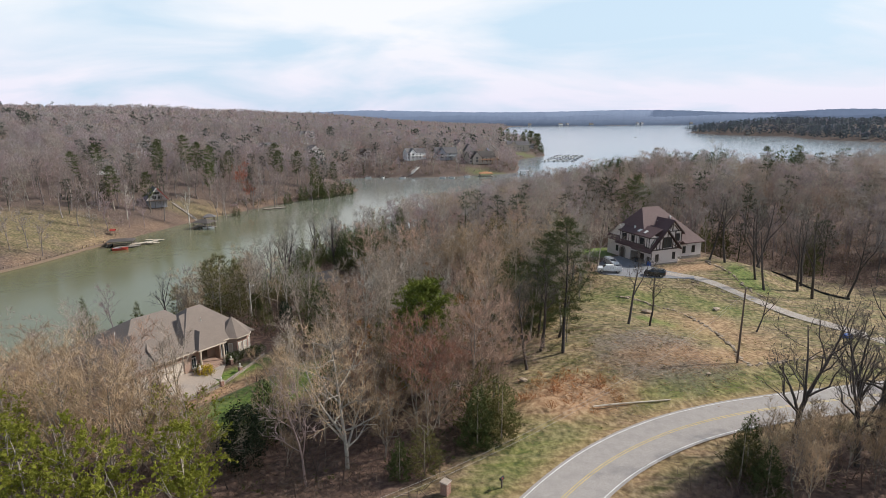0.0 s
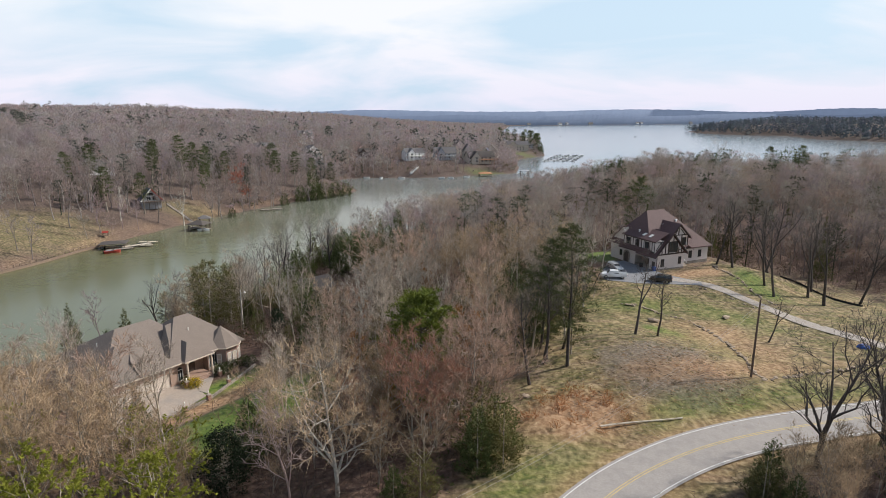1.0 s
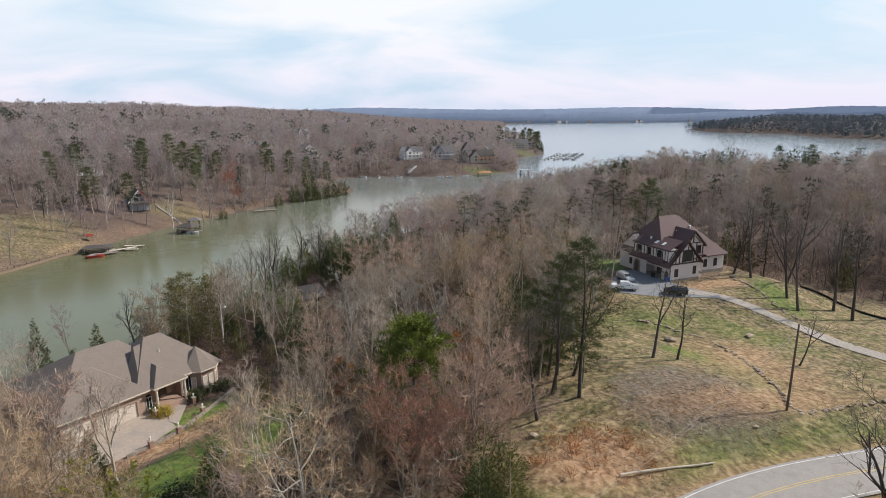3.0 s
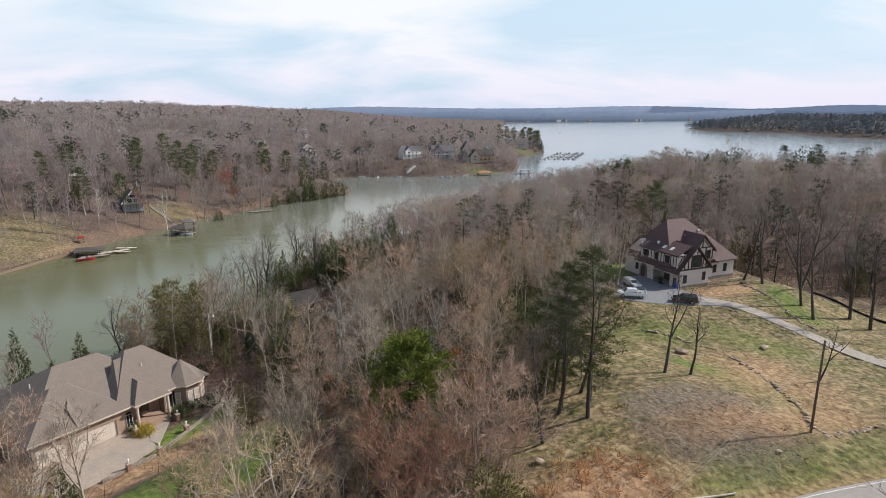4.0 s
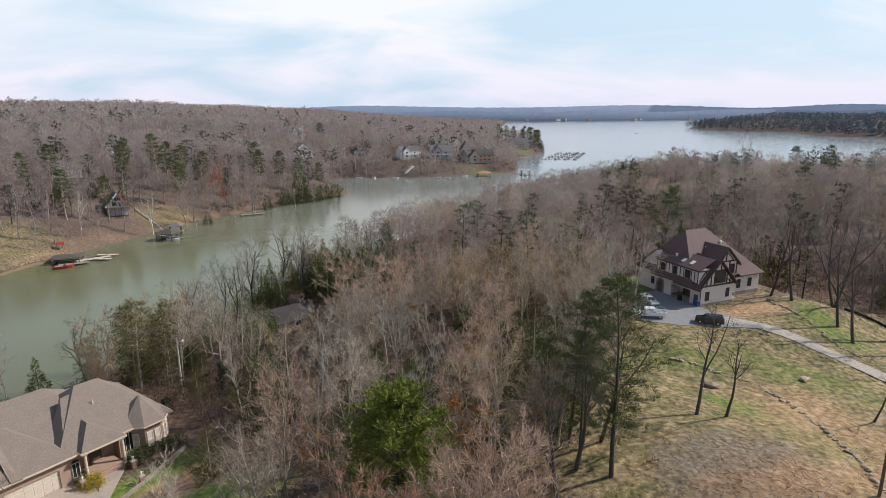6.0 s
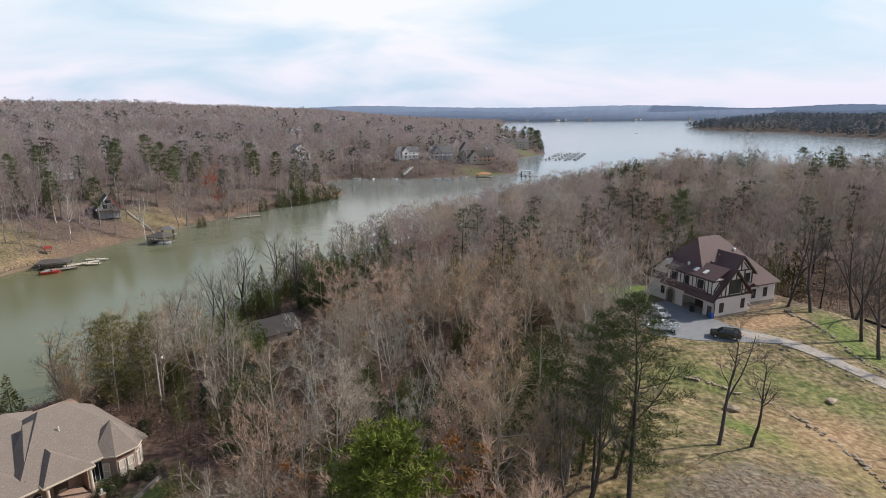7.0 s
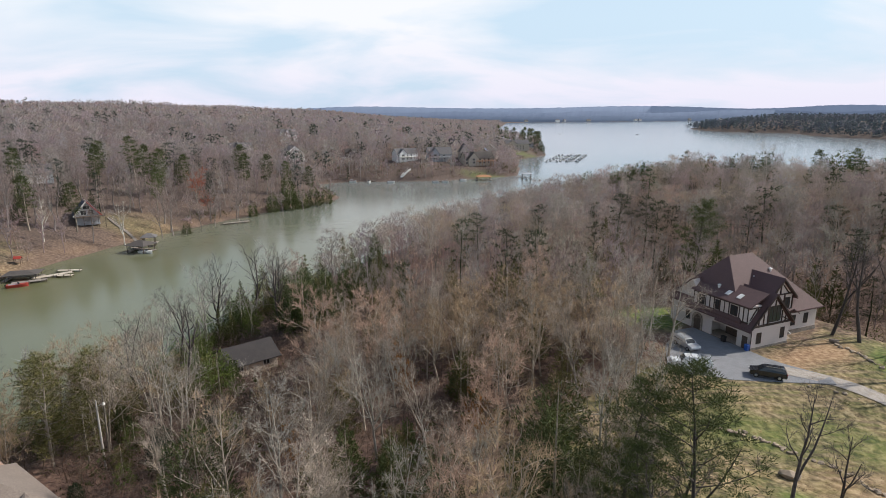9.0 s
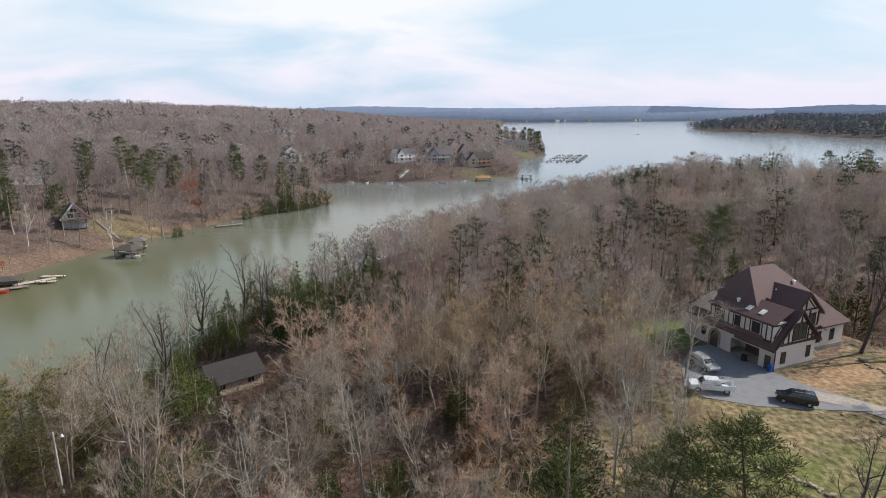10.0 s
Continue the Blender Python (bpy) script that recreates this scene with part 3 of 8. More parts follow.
dry = g_mix(g_ramp(streak.outputs["Fac"], [(0.42, (0, 0, 0)), (0.66, (0.8, 0.8, 0.8))]), g_mix(dapple, straw, sward), thatch)
hump, far_out = nn.new("ShaderNodeMapping"), nn.new("ShaderNodeVectorMath")
hump.inputs["Location"].default_value, hump.inputs["Scale"].default_value = (-31 / 11.5, -88 / 9.5, 0), (1 / 11.5, 1 / 9.5, 0)
far_out.operation = "LENGTH"
ll.new(co.outputs["Object"], hump.inputs[0])
ll.new(hump.outputs[0], far_out.inputs[0])
fray, within = nn.new("ShaderNodeMath"), nn.new("ShaderNodeMapRange")
fray.operation = "ADD"
ll.new(far_out.outputs["Value"], fray.inputs[0])
ll.new(g_noise(0.35, 6.0), fray.inputs[1])
within.inputs["From Min"].default_value, within.inputs["From Max"].default_value = 1.2, 1.6
within.inputs["To Min"].default_value, within.inputs["To Max"].default_value = 0.85, 0.0
ll.new(fray.outputs[0], within.inputs[0])
matted = g_ramp(g_noise(2.2, 10.0), [(0.3, (0.10, 0.08, 0.062)), (0.5, (0.2, 0.163, 0.128)), (0.7, (0.33, 0.275, 0.22))])
dry = g_mix(within.outputs[0], dry, matted)
green = g_ramp(n2, [(0.3, (0.06, 0.105, 0.017)), (0.55, (0.125, 0.19, 0.025)), (0.75, (0.22, 0.25, 0.05))])
bare = g_ramp(n2, [(0.3, (0.24, 0.13, 0.065)), (0.55, (0.42, 0.265, 0.15)), (0.75, (0.58, 0.41, 0.25))])
sep = nn.new("ShaderNodeSeparateColor")
ll.new(mask.outputs["Color"], sep.inputs[0])
ll.new(g_mix(sep.outputs[2], g_mix(sep.outputs[0], g_mix(sep.outputs[1], litter, dry), green), bare), gp.inputs["Base Color"])
bp = nn.new("ShaderNodeBump")
bp.inputs["Strength"].default_value, bp.inputs["Distance"].default_value = 0.9, 0.26
ll.new(n2, bp.inputs["Height"])
ll.new(bp.outputs[0], gp.inputs["Normal"])
M["ground"] = gm
ground = raw("ground", gverts, np.stack([quad, quad + 1, quad + nx + 1, quad + nx], 1), "ground", tints=shade, smooth=True)
tagged(ground, "brown leaf litter, dry spring grass and red clay", "ground", kind="structure")

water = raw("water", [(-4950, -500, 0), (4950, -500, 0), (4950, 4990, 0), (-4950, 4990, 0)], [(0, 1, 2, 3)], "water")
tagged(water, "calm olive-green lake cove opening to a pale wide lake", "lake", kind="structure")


def ribbon(name, line, left, right, mat, lift, z=None, thick=0.0):
    """A strip along a line, from left to right metres beside it, lying on the ground."""
    p = np.asarray(line)
    t = np.gradient(p, axis=0)
    t /= np.linalg.norm(t, axis=1)[:, None]
    side = np.stack([-t[:, 1], t[:, 0]], 1)
    cols = np.linspace(left, right, max(2, int(abs(right - left) / 1.2) + 1))
    v = np.concatenate([p + side * c for c in cols])
    h = land(v[:, 0], v[:, 1]) if z is None else np.full(len(v), z)
    k = len(p)
    f = [(c * k + i, c * k + i + 1, (c + 1) * k + i + 1, (c + 1) * k + i) for c in range(len(cols) - 1) for i in range(k - 1)]
    return raw(name, np.column_stack([v, h + lift]), np.array(f)[:, ::-1] if left < right else f, mat, smooth=True)


fine_road, fine_drive = along(ROAD, 1.0), along(DRIVE, 1.0)
road = tagged(ribbon("road", fine_road, -3.55, 3.55, "asphalt", 0.16), "worn grey asphalt two-lane road on a bend", "road", kind="structure")
for name, a, b, mat, label in (("road_edge_line", 3.1, 3.22, "line_white", "white painted road edge line"), ("road_edge_line", -3.22, -3.1, "line_white", "white painted road edge line"),
                               ("road_centre_line", 0.09, 0.2, "line_yellow", "yellow painted centre line"), ("road_centre_line", -0.2, -0.09, "line_yellow", "yellow painted centre line")):
    tagged(ribbon(name, fine_road, a, b, mat, 0.175), label, "road marking", kind="structure")
tagged(ribbon("driveway", fine_drive, -1.5, 1.5, "gravel", 0.10), "pale gravel driveway crossing the dry field", "driveway", kind="structure")


# ---- houses ----
def pane_window(parent, name, x0, x1, z0, z1, y, face="y-", frame_mat="timber", mullions=1, label=""):
    """A window set in a wall: a frame ring, its mullions, and glass. face: the way it looks, y- or x-."""
    t = 0.09
    near, far = (y - 0.07, y + 0.04) if face != "y+" else (y + 0.07, y - 0.04)

    def spot(u, d, z):
        return (d, u, z) if face == "x-" else (u, d, z)

    def bar(u0, u1, d0, d1, a, b):
        bm = bmesh.new()
        d0, d1 = min(d0, d1), max(d0, d1)
        if face == "x-":
            box(bm, d0, d1, u0, u1, a, b)
        else:
            box(bm, u0, u1, d0, d1, a, b)
        return bm

    fr = bmesh.new()
    loops = [[fr.verts.new(spot(u, d, z)) for u, z in ((x0 - g, z0 - g), (x1 + g, z0 - g), (x1 + g, z1 + g), (x0 - g, z1 + g))] for g, d in ((0, far), (0, near), (t, near), (t, far))]
    for p, q in zip(loops, loops[1:] + loops[:1]):
        for i in range(4):
            fr.faces.new((p[i], p[(i + 1) % 4], q[(i + 1) % 4], q[i]))
    bmesh.ops.recalc_face_normals(fr, faces=fr.faces[:])
    frame_ob = part(name, fr, frame_mat, parent, label)
    part("pane", bar(x0, x1, y - 0.025, y + 0.028, z0, z1), "glass", frame_ob)
    for i in range(mullions):
        m = x0 + (x1 - x0) * (i + 1) / (mullions + 1)
        part("mullion", bar(m - 0.025, m + 0.025, near + (0.01 if face != "y+" else -0.01), far, z0, z1), frame_mat, frame_ob)
    return frame_ob


def roof_part(name, mat, parent, faces, thick=0.22, label=""):
    made = []
    for f in faces:
        bm = bmesh.new()
        slab(bm, f, thick)
        made.append(part(name, bm, mat, parent, label))
    return made[0]


def hip_faces(x0, x1, y0, y1, z, rx0, rx1, ry, rz):
    """Four planes of a hip roof with its ridge along x."""
    a, b, c, d, r, s = (x0, y0, z), (x1, y0, z), (x1, y1, z), (x0, y1, z), (rx0, ry, rz), (rx1, ry, rz)
    return [(a, b, s, r), (b, c, s), (c, d, r, s), (d, a, r)]


def hip_y(x0, x1, y0, y1, z, rx, ry0, ry1, rz):
    a, b, c, d, r, s = (x0, y0, z), (x1, y0, z), (x1, y1, z), (x0, y1, z), (rx, ry0, rz), (rx, ry1, rz)
    return [(a, b, r), (b, c, s, r), (c, d, s), (d, a, r, s)]


def timber_bars(parent, bars, name="timber"):
    for a, b, w in bars:
        bm = bmesh.new()
        beam(bm, a, b, w, w)
        part(name, bm, "timber", parent)


def tudor_house():
    h = thing("house", "half-timbered stucco house with a steep brown shingle roof", "house", *TUDOR, TUDOR_Z, TUDOR_TURN)
    bm = bmesh.new()
    box(bm, 3.6, 19, 2.4, 17, -0.6, 4.25)
    box(bm, 0.02, 3.6, 9.0, 17, -0.6, 4.25)
    main = part("wall", bm, "stucco", h)
    bm = bmesh.new()  # garage side wall with its opening
    for a, b, c, d in ((0.0, 2.6, -0.6, 3.9), (7.7, 9.0, -0.6, 3.9), (2.6, 7.7, 2.6, 3.9)):
        box(bm, 0.0, 0.25, a, b, c, d)
    part("wall", bm, "stucco", h, "stucco garage wall with a wide open doorway")
    part("garage_floor", boxed(0.1, 3.6, 2.4, 9, -0.05, 0.04), "concrete", h)
    part("garage_door", boxed(0.3, 2.8, 2.7, 7.6, 2.62, 2.72), "white_paint", h, "garage door rolled up under the ceiling")
    # dark box added before the back wall to stand for the unlit interior
    part("shelf", boxed(2.9, 3.5, 3.2, 7.2, 0, 1.7), "dark_wood", h, "dark box added for the shade inside the open garage")
    bm = bmesh.new()
    prism(bm, [(0, -0.6), (8.6, -0.6), (8.6, 3.9), (4.3, 8.7), (0, 3.9)], 0, 0.3)
    box(bm, 8.3, 8.6, 0.3, 2.4, -0.6, 3.9)
    gable = part("gable", bm, "stucco", h, "white stucco gable with dark timbers")
    bm = bmesh.new()
    prism(bm, [(4.6, 3.9), (11, 3.9), (11, 7.5), (7.8, 10.6), (4.6, 7.5)], 1.6, 4.5)
    upper = part("gable", bm, "stucco", h, "white stucco upper gable with dark timbers")
    bm = bmesh.new()
    box(bm, -0.3, 3.4, 0.6, 11.8, 4.0, 7.2)
    dormer = part("dormer", bm, "stucco", h, "long white dormer with dark timbers")
    bm = bmesh.new()
    prism(bm, [(9, 4.2), (17.8, 4.2), (12.8, 8.7)], 0.05, 5.0, "x")
    part("gable", bm, "stucco", h)
    # roofs
    main_roof = roof_part("roof", "shingle_brown", h, hip_faces(-0.6, 19.7, 1.75, 18.2, 4.35, 4.3, 9.8, 9.3, 13.3), 0.25)
    roof_part("roof", "shingle_brown", h, [((-0.95, -0.55, 3.45), (-0.95, 6.5, 3.45), (4.3, 6.5, 9.2), (4.3, -0.55, 9.2)), ((4.3, -0.55, 9.2), (4.3, 6.5, 9.2), (9.35, 6.5, 3.75), (9.35, -0.55, 3.75))], 0.24)
    roof_part("roof", "shingle_brown", h, [((4.1, 1.0, 7.2), (4.1, 7.5, 7.2), (7.8, 7.5, 10.95), (7.8, 1.0, 10.95)), ((7.8, 1.0, 10.95), (7.8, 7.5, 10.95), (11.6, 7.5, 7.15), (11.6, 1.0, 7.15))], 0.24)
    dr = roof_part("roof", "shingle_brown", h, [((-0.6, 0.2, 7.22), (3.3, 0.2, 9.1), (3.3, 12.3, 9.1), (-0.6, 12.3, 7.22))], 0.16, "low dormer roof with two skylights")
    roof_part("roof", "shingle_brown", h, [((-0.8, 0.6, 3.75), (-0.25, 0.6, 4.35), (-0.25, 13.2, 4.35), (-0.8, 13.2, 3.75))], 0.2)
    roof_part("roof", "shingle_brown", h, [((-0.5, 12.6, 9.0), (-0.5, 18.3, 3.9), (5.5, 18.3, 3.9), (5.5, 12.6, 9.0))], 0.2)
    roof_part("roof", "shingle_brown", h, [((8.9, 1.2, 4.6), (11.2, 1.2, 5.2), (12.9, 1.2, 4.1), (12.9, 2.6, 4.7), (8.9, 2.6, 5.4))], 0.2)
    for y in (3.1, 5.4):
        bm = bmesh.new()
        slab(bm, [(0.45, y, 7.85), (1.45, y, 8.31), (1.45, y + 0.8, 8.31), (0.45, y + 0.8, 7.85)], 0.1)
        part("skylight", bm, "lamp_white", dr, "white framed skylight")
    for x, y, z in ((7.2, 6.2, 9.7), (1.5, 8.3, 8.3), (11.8, 6.9, 10.4)):
        bm = bmesh.new()
        tube(bm, (x, y, z - 0.4), (x, y, z + 0.35), 0.22, 0.22)
        tube(bm, (x, y, z + 0.35), (x, y, z + 0.5), 0.36, 0.15)
        part("roof_vent", bm, "lamp_white", main_roof, "white metal roof vent")
    # timbers on the front gable
    timber_bars(gable, [((-0.05, -0.05, 3.95), (8.65, -0.05, 3.95), 0.3), ((-0.6, -0.45, 3.75), (4.3, -0.45, 8.95), 0.26), ((4.3, -0.45, 8.95), (9.1, -0.45, 3.95), 0.26)])
    timber_bars(gable, [((x, -0.05, 4.0), (x, -0.05, z), 0.17) for x, z in ((1.35, 5.2), (2.4, 6.3), (3.3, 7.3), (6.6, 6.0), (7.5, 5.1))] + [((4.8, -0.05, 7.0), (4.8, -0.05, 8.0), 0.17)])
    timber_bars(gable, [((6.7, -0.05, 4.9), (8.3, -0.05, 4.1), 0.15), ((0.4, -0.05, 4.1), (1.3, -0.05, 5.0), 0.15)])
    pane_window(h, "window", 3.6, 6.2, 4.35, 6.9, 0.0, mullions=2)
    pane_window(h, "window", 1.3, 2.2, 1.0, 2.7, 0.0)
    pane_window(h, "window", 6.8, 7.6, 1.2, 2.9, 0.0)
    timber_bars(upper, [((4.5, 1.05, 7.45), (7.8, 1.05, 10.7), 0.26), ((7.8, 1.05, 10.7), (11.3, 1.05, 7.3), 0.26), ((6.3, 1.55, 8.0), (10.6, 1.55, 8.0), 0.2), ((7.8, 1.55, 8.0), (7.8, 1.55, 10.3), 0.2),
                        ((6.6, 1.55, 8.05), (7.4, 1.55, 9.3), 0.15), ((9.9, 1.55, 8.05), (8.3, 1.55, 9.6), 0.15), ((10.9, 1.55, 4.2), (10.9, 1.55, 7.5), 0.2), ((8.9, 1.55, 4.2), (8.9, 1.55, 7.9), 0.2)])
    pane_window(h, "window", 9.2, 10.3, 5.4, 7.2, 1.6)
    # dormer front
    timber_bars(dormer, [((-0.33, y, 4.3), (-0.33, y, 6.95), 0.13) for y in (0.75, 1.6, 2.4, 4.4, 5.3, 6.2, 7.4, 8.3, 9.2, 10.9, 11.7)])
    timber_bars(dormer, [((-0.33, 0.6, 6.95), (-0.33, 11.8, 6.95), 0.2), ((-0.33, 0.6, 4.45), (-0.33, 11.8, 4.45), 0.2), ((-0.3, 0.56, 6.9), (2.6, 0.56, 6.9), 0.18), ((0.0, 0.56, 4.9), (1.3, 0.56, 6.7), 0.15), ((1.6, 0.56, 5.9), (1.6, 0.56, 6.8), 0.15)])
    for a, b in ((2.8, 4.0), (6.4, 7.1), (9.5, 10.6)):
        pane_window(h, "window", a, b, 5.05, 6.6, -0.3, "x-")
    # lower side: arched entrance, side door, window
    bm = bmesh.new()
    prism(bm, [(10.0 + 0.75 - 0.75 * math.cos(a), 2.0 + 0.75 * math.sin(a)) for a in [math.pi * i / 10 for i in range(11)]] + [(11.5, 0.0), (10.0, 0.0)], -0.03, 0.0, "x")
    part("door", bm, "dark_wood", h, "dark arched entrance door")
    bm = bmesh.new()
    for i in range(9):
        a = math.pi * i / 8
        beam(bm, (-0.06, 10.75 - 0.95 * math.cos(a), 2.0 + 0.95 * math.sin(a)), (-0.06, 10.75 - 0.95 * math.cos(a + 0.36), 2.0 + 0.95 * math.sin(a + 0.36)), 0.3)
    beam(bm, (-0.06, 9.8, 0), (-0.06, 9.8, 2.1), 0.3)
    beam(bm, (-0.06, 11.7, 0), (-0.06, 11.7, 2.1), 0.3)
    part("arch", bm, "stone_wall", h, "rough stone arch round the entrance")
    part("door", boxed(-0.04, 0.05, 0.6, 1.6, 0, 2.1), "dark_wood", h, "side door standing in the stucco wall")
    pane_window(h, "window", 12.6, 13.4, 1.3, 2.7, 0.02, "x-")
    part("foundation", boxed(8.62, 19.05, 2.3, 2.42, -1.2, 0.75), "stone_wall", h, "rough stone foundation")
    part("foundation", boxed(-0.05, 8.65, -0.08, 0.02, -1.2, 0.35), "stone_wall", h, "rough stone foundation")
    for x in (12.6, 15.8):
        pane_window(h, "window", x, x + 0.9, 1.6, 3.3, 2.4)
    st = bmesh.new()
    for i in range(5):
        box(st, 9.2 + 0.0, 10.6, 2.3 - 0.3 * (i + 1), 2.3 - 0.3 * i, -0.5, 0.85 - 0.18 * i)
    part("steps", st, "concrete", h, "pale concrete steps to the side entry")
    bm = bmesh.new()
    for i in range(2):
        beam(bm, (9.2 + 1.4 * i, 2.2, 1.7), (9.2 + 1.4 * i, 0.8, 0.9), 0.06)
    part("handrail", bm, "white_paint", h)
    bm = bmesh.new()
    tube(bm, (-0.1, -0.1, -0.2), (-0.1, -0.1, 3.6), 0.06)
    part("downpipe", bm, "timber", h)
    return h


tudor_house()


def ranch_house():
    h = thing("house", "long tan brick house with a grey-tan hipped shingle roof", "house", *RANCH, RANCH_Z, RANCH_TURN)
    bm = bmesh.new()
    for a, b, c, d, e, f in ((-12, -7.2, 0, 0.3, -0.4, 4.0), (-7.2, -1.2, 0, 0.3, 2.6, 4.0), (-1.2, 0.2, 0, 0.3, -0.4, 4.0), (-12, -11.7, 0.3, 12, -0.4, 4.0)):
        box(bm, a, b, c, d, e, f)
    part("wall", bm, "brick_tan", h, "tan brick garage wall")
    bm = bmesh.new()
    box(bm, -11.7, 13, 2.2, 20, -0.4, 4.0)
    box(bm, 0.2, 1.3, 0.3, 2.2, -0.4, 4.0)
    box(bm, 6.4, 8.6, 0.6, 2.2, -0.4, 4.0)
    part("wall", bm, "brick_tan", h)
    # sectional garage door, panels proud of their joints
    door = part("garage_door", boxed(-7.2, -1.2, 0.2, 0.26, 0, 2.6), "garage_door", h, "cream sectional garage door, closed")
    for r in range(4):
        for c in range(6):
            part("panel", boxed(-7.1 + c, -6.2 + c, 0.17, 0.2, 0.06 + 0.64 * r, 0.6 + 0.64 * r, 0.012), "garage_door", door)
    part("garage_door", boxed(-11.6, -8.0, -0.02, 0.0, 0, 2.6), "garage_door", h, "cream sectional garage door, closed")
    # roof masses
    roof_part("roof", "shingle_tan", h, hip_faces(-12.6, 0.9, -0.6, 13, 3.95, -6.6, -4.6, 6.4, 8.0), 0.22)
    roof_part("roof", "shingle_tan", h, hip_faces(-11.5, 8, 1.4, 20.6, 3.95, -4.4, 2.0, 10.8, 9.35), 0.22)
    roof_part("roof", "shingle_tan", h, hip_faces(-1.2, 14, -0.1, 15.5, 3.95, 4.6, 7.4, 7.4, 9.6), 0.22)
    roof_part("roof", "shingle_tan", h, [((-0.4, -0.2, 4.02), (2.6, 7.0, 8.7), (-0.8, 4.4, 4.3)), ((-0.4, -0.2, 4.02), (6.0, -0.2, 4.02), (4.4, 7.0, 8.9), (2.6, 7.0, 8.7))], 0.2)
    roof_part("roof", "shingle_tan", h, hip_y(1.0, 6.7, -1.3, 4.6, 4.05, 3.3, 1.6, 4.4, 6.5), 0.2)
    roof_part("roof", "shingle_tan", h, [((-6.4, -0.7, 4.0), (-5.2, -0.7, 4.0), (-5.2, 4.6, 6.9), (-6.4, 2.2, 6.0))], 0.1)
    bm = bmesh.new()
    for p, q in (((-12.6, -0.62, 3.85), (0.9, -0.62, 3.85)), ((1.0, -1.32, 3.95), (6.7, -1.32, 3.95)), ((6.7, -0.12, 3.85), (8.3, -0.12, 3.85)), ((1.0, -1.3, 3.95), (1.0, -0.1, 3.95)), ((6.7, -1.3, 3.95), (6.7, -0.1, 3.95)), ((0.92, -0.6, 3.85), (0.92, 0.3, 3.85))):
        beam(bm, p, q, 0.1, 0.22)
    part("gutter", bm, "cream_paint", h, "cream eaves gutter")
    # corner bay
    k = 8
    ring = [(10.6 + 3.2 * math.cos(2 * math.pi * (i + 0.5) / k), 2.3 + 3.2 * math.sin(2 * math.pi * (i + 0.5) / k)) for i in range(k)]
    bm = bmesh.new()
    prism(bm, ring, -1.6, 3.9, "z")
    bay = part("bay", bm, "brick_rose", h, "eight-sided rose brick corner bay")
    wide = [(10.6 + 3.75 * math.cos(2 * math.pi * (i + 0.5) / k), 2.3 + 3.75 * math.sin(2 * math.pi * (i + 0.5) / k)) for i in range(k)]
    roof_part("roof", "shingle_tan", h, [((*wide[i], 3.9), (*wide[(i + 1) % k], 3.9), (10.6, 2.3, 7.2)) for i in range(k)], 0.14)
    bm = bmesh.new()
    for i in range(k):
        beam(bm, (*wide[i], 3.8), (*wide[(i + 1) % k], 3.8), 0.1, 0.2)
    part("gutter", bm, "cream_paint", bay)
    for i in (4, 5, 6, 7):
        a = 2 * math.pi * (i + 1) / k
        m = Matrix.Translation((10.6, 2.3, 0)) @ Matrix.Rotation(a + math.pi / 2, 4, "Z") @ Matrix.Translation((0, -3.2 * math.cos(math.pi / k), 0))
        for off in (-0.55, 0.55) if i in (5, 6) else (0.0,):
            fr, gl = bmesh.new(), bmesh.new()
            for q in ((-0.42, 0.42, 2.6, 2.72), (-0.42, 0.42, 0.5, 0.62), (-0.42, -0.34, 0.6, 2.6), (0.34, 0.42, 0.6, 2.6), (-0.34, 0.34, 1.55, 1.6)):
                box(fr, off + q[0], off + q[1], -0.1, 0.05, q[2], q[3], m)
            box(gl, off - 0.34, off + 0.34, -0.03, 0.02, 0.6, 2.6, m)
            w = part("window", fr, "white_paint", bay, "white-framed tall bay window")
            part("blind", gl, "cream_paint", w, "pale blind behind the pane")
    # porch
    for x, y in ((1.5, -0.95), (6.2, -0.95)):
        bm = bmesh.new()
        box(bm, x - 0.3, x + 0.3, y - 0.3, y + 0.3, -0.1, 0.25, bevel=0.04)
        tube(bm, (x, y, 0.25), (x, y, 3.6), 0.21, 0.18, 12)
        box(bm, x - 0.28, x + 0.28, y - 0.28, y + 0.28, 3.6, 3.85, bevel=0.04)
        part("column", bm, "cream_paint", h, "round cream porch column")
    st = bmesh.new()
    for i in range(4):
        box(st, 1.9, 5.8, -0.9 - 0.35 * (i + 1), -0.9 - 0.35 * i + (0.02 if i else 2.9), -0.2, 0.52 - 0.15 * i)
    part("steps", st, "brick_tan", h, "tan brick porch steps")
    part("door", boxed(3.1, 4.7, 2.12, 2.2, 0.5, 3.0), "dark_wood", h, "dark double front door under the porch")
    pane_window(h, "window", 6.7, 8.3, 0.6, 3.2, 0.6, frame_mat="white_paint", mullions=2, label="white-framed tall window")
    pane_window(h, "window", 0.35, 1.15, 0.5, 2.4, 0.3, frame_mat="white_paint", label="white-framed arched window")
    bm = bmesh.new()
    prism(bm, [(0.75 - 0.45 * math.cos(math.pi * i / 8), 2.45 + 0.45 * math.sin(math.pi * i / 8)) for i in range(9)], 0.24, 0.3)
    part("fanlight", bm, "glass", h, "dark half-round fanlight")
    for x, y, z in ((-7.5, 11, 7.2), (5.5, 4.5, 7.5)):
        bm = bmesh.new()
        tube(bm, (x, y, z - 0.6), (x, y, z + 0.5), 0.07)
        part("vent_pipe", bm, "lamp_white", h, "white plumbing vent pipe")
    return h


ranch_house()


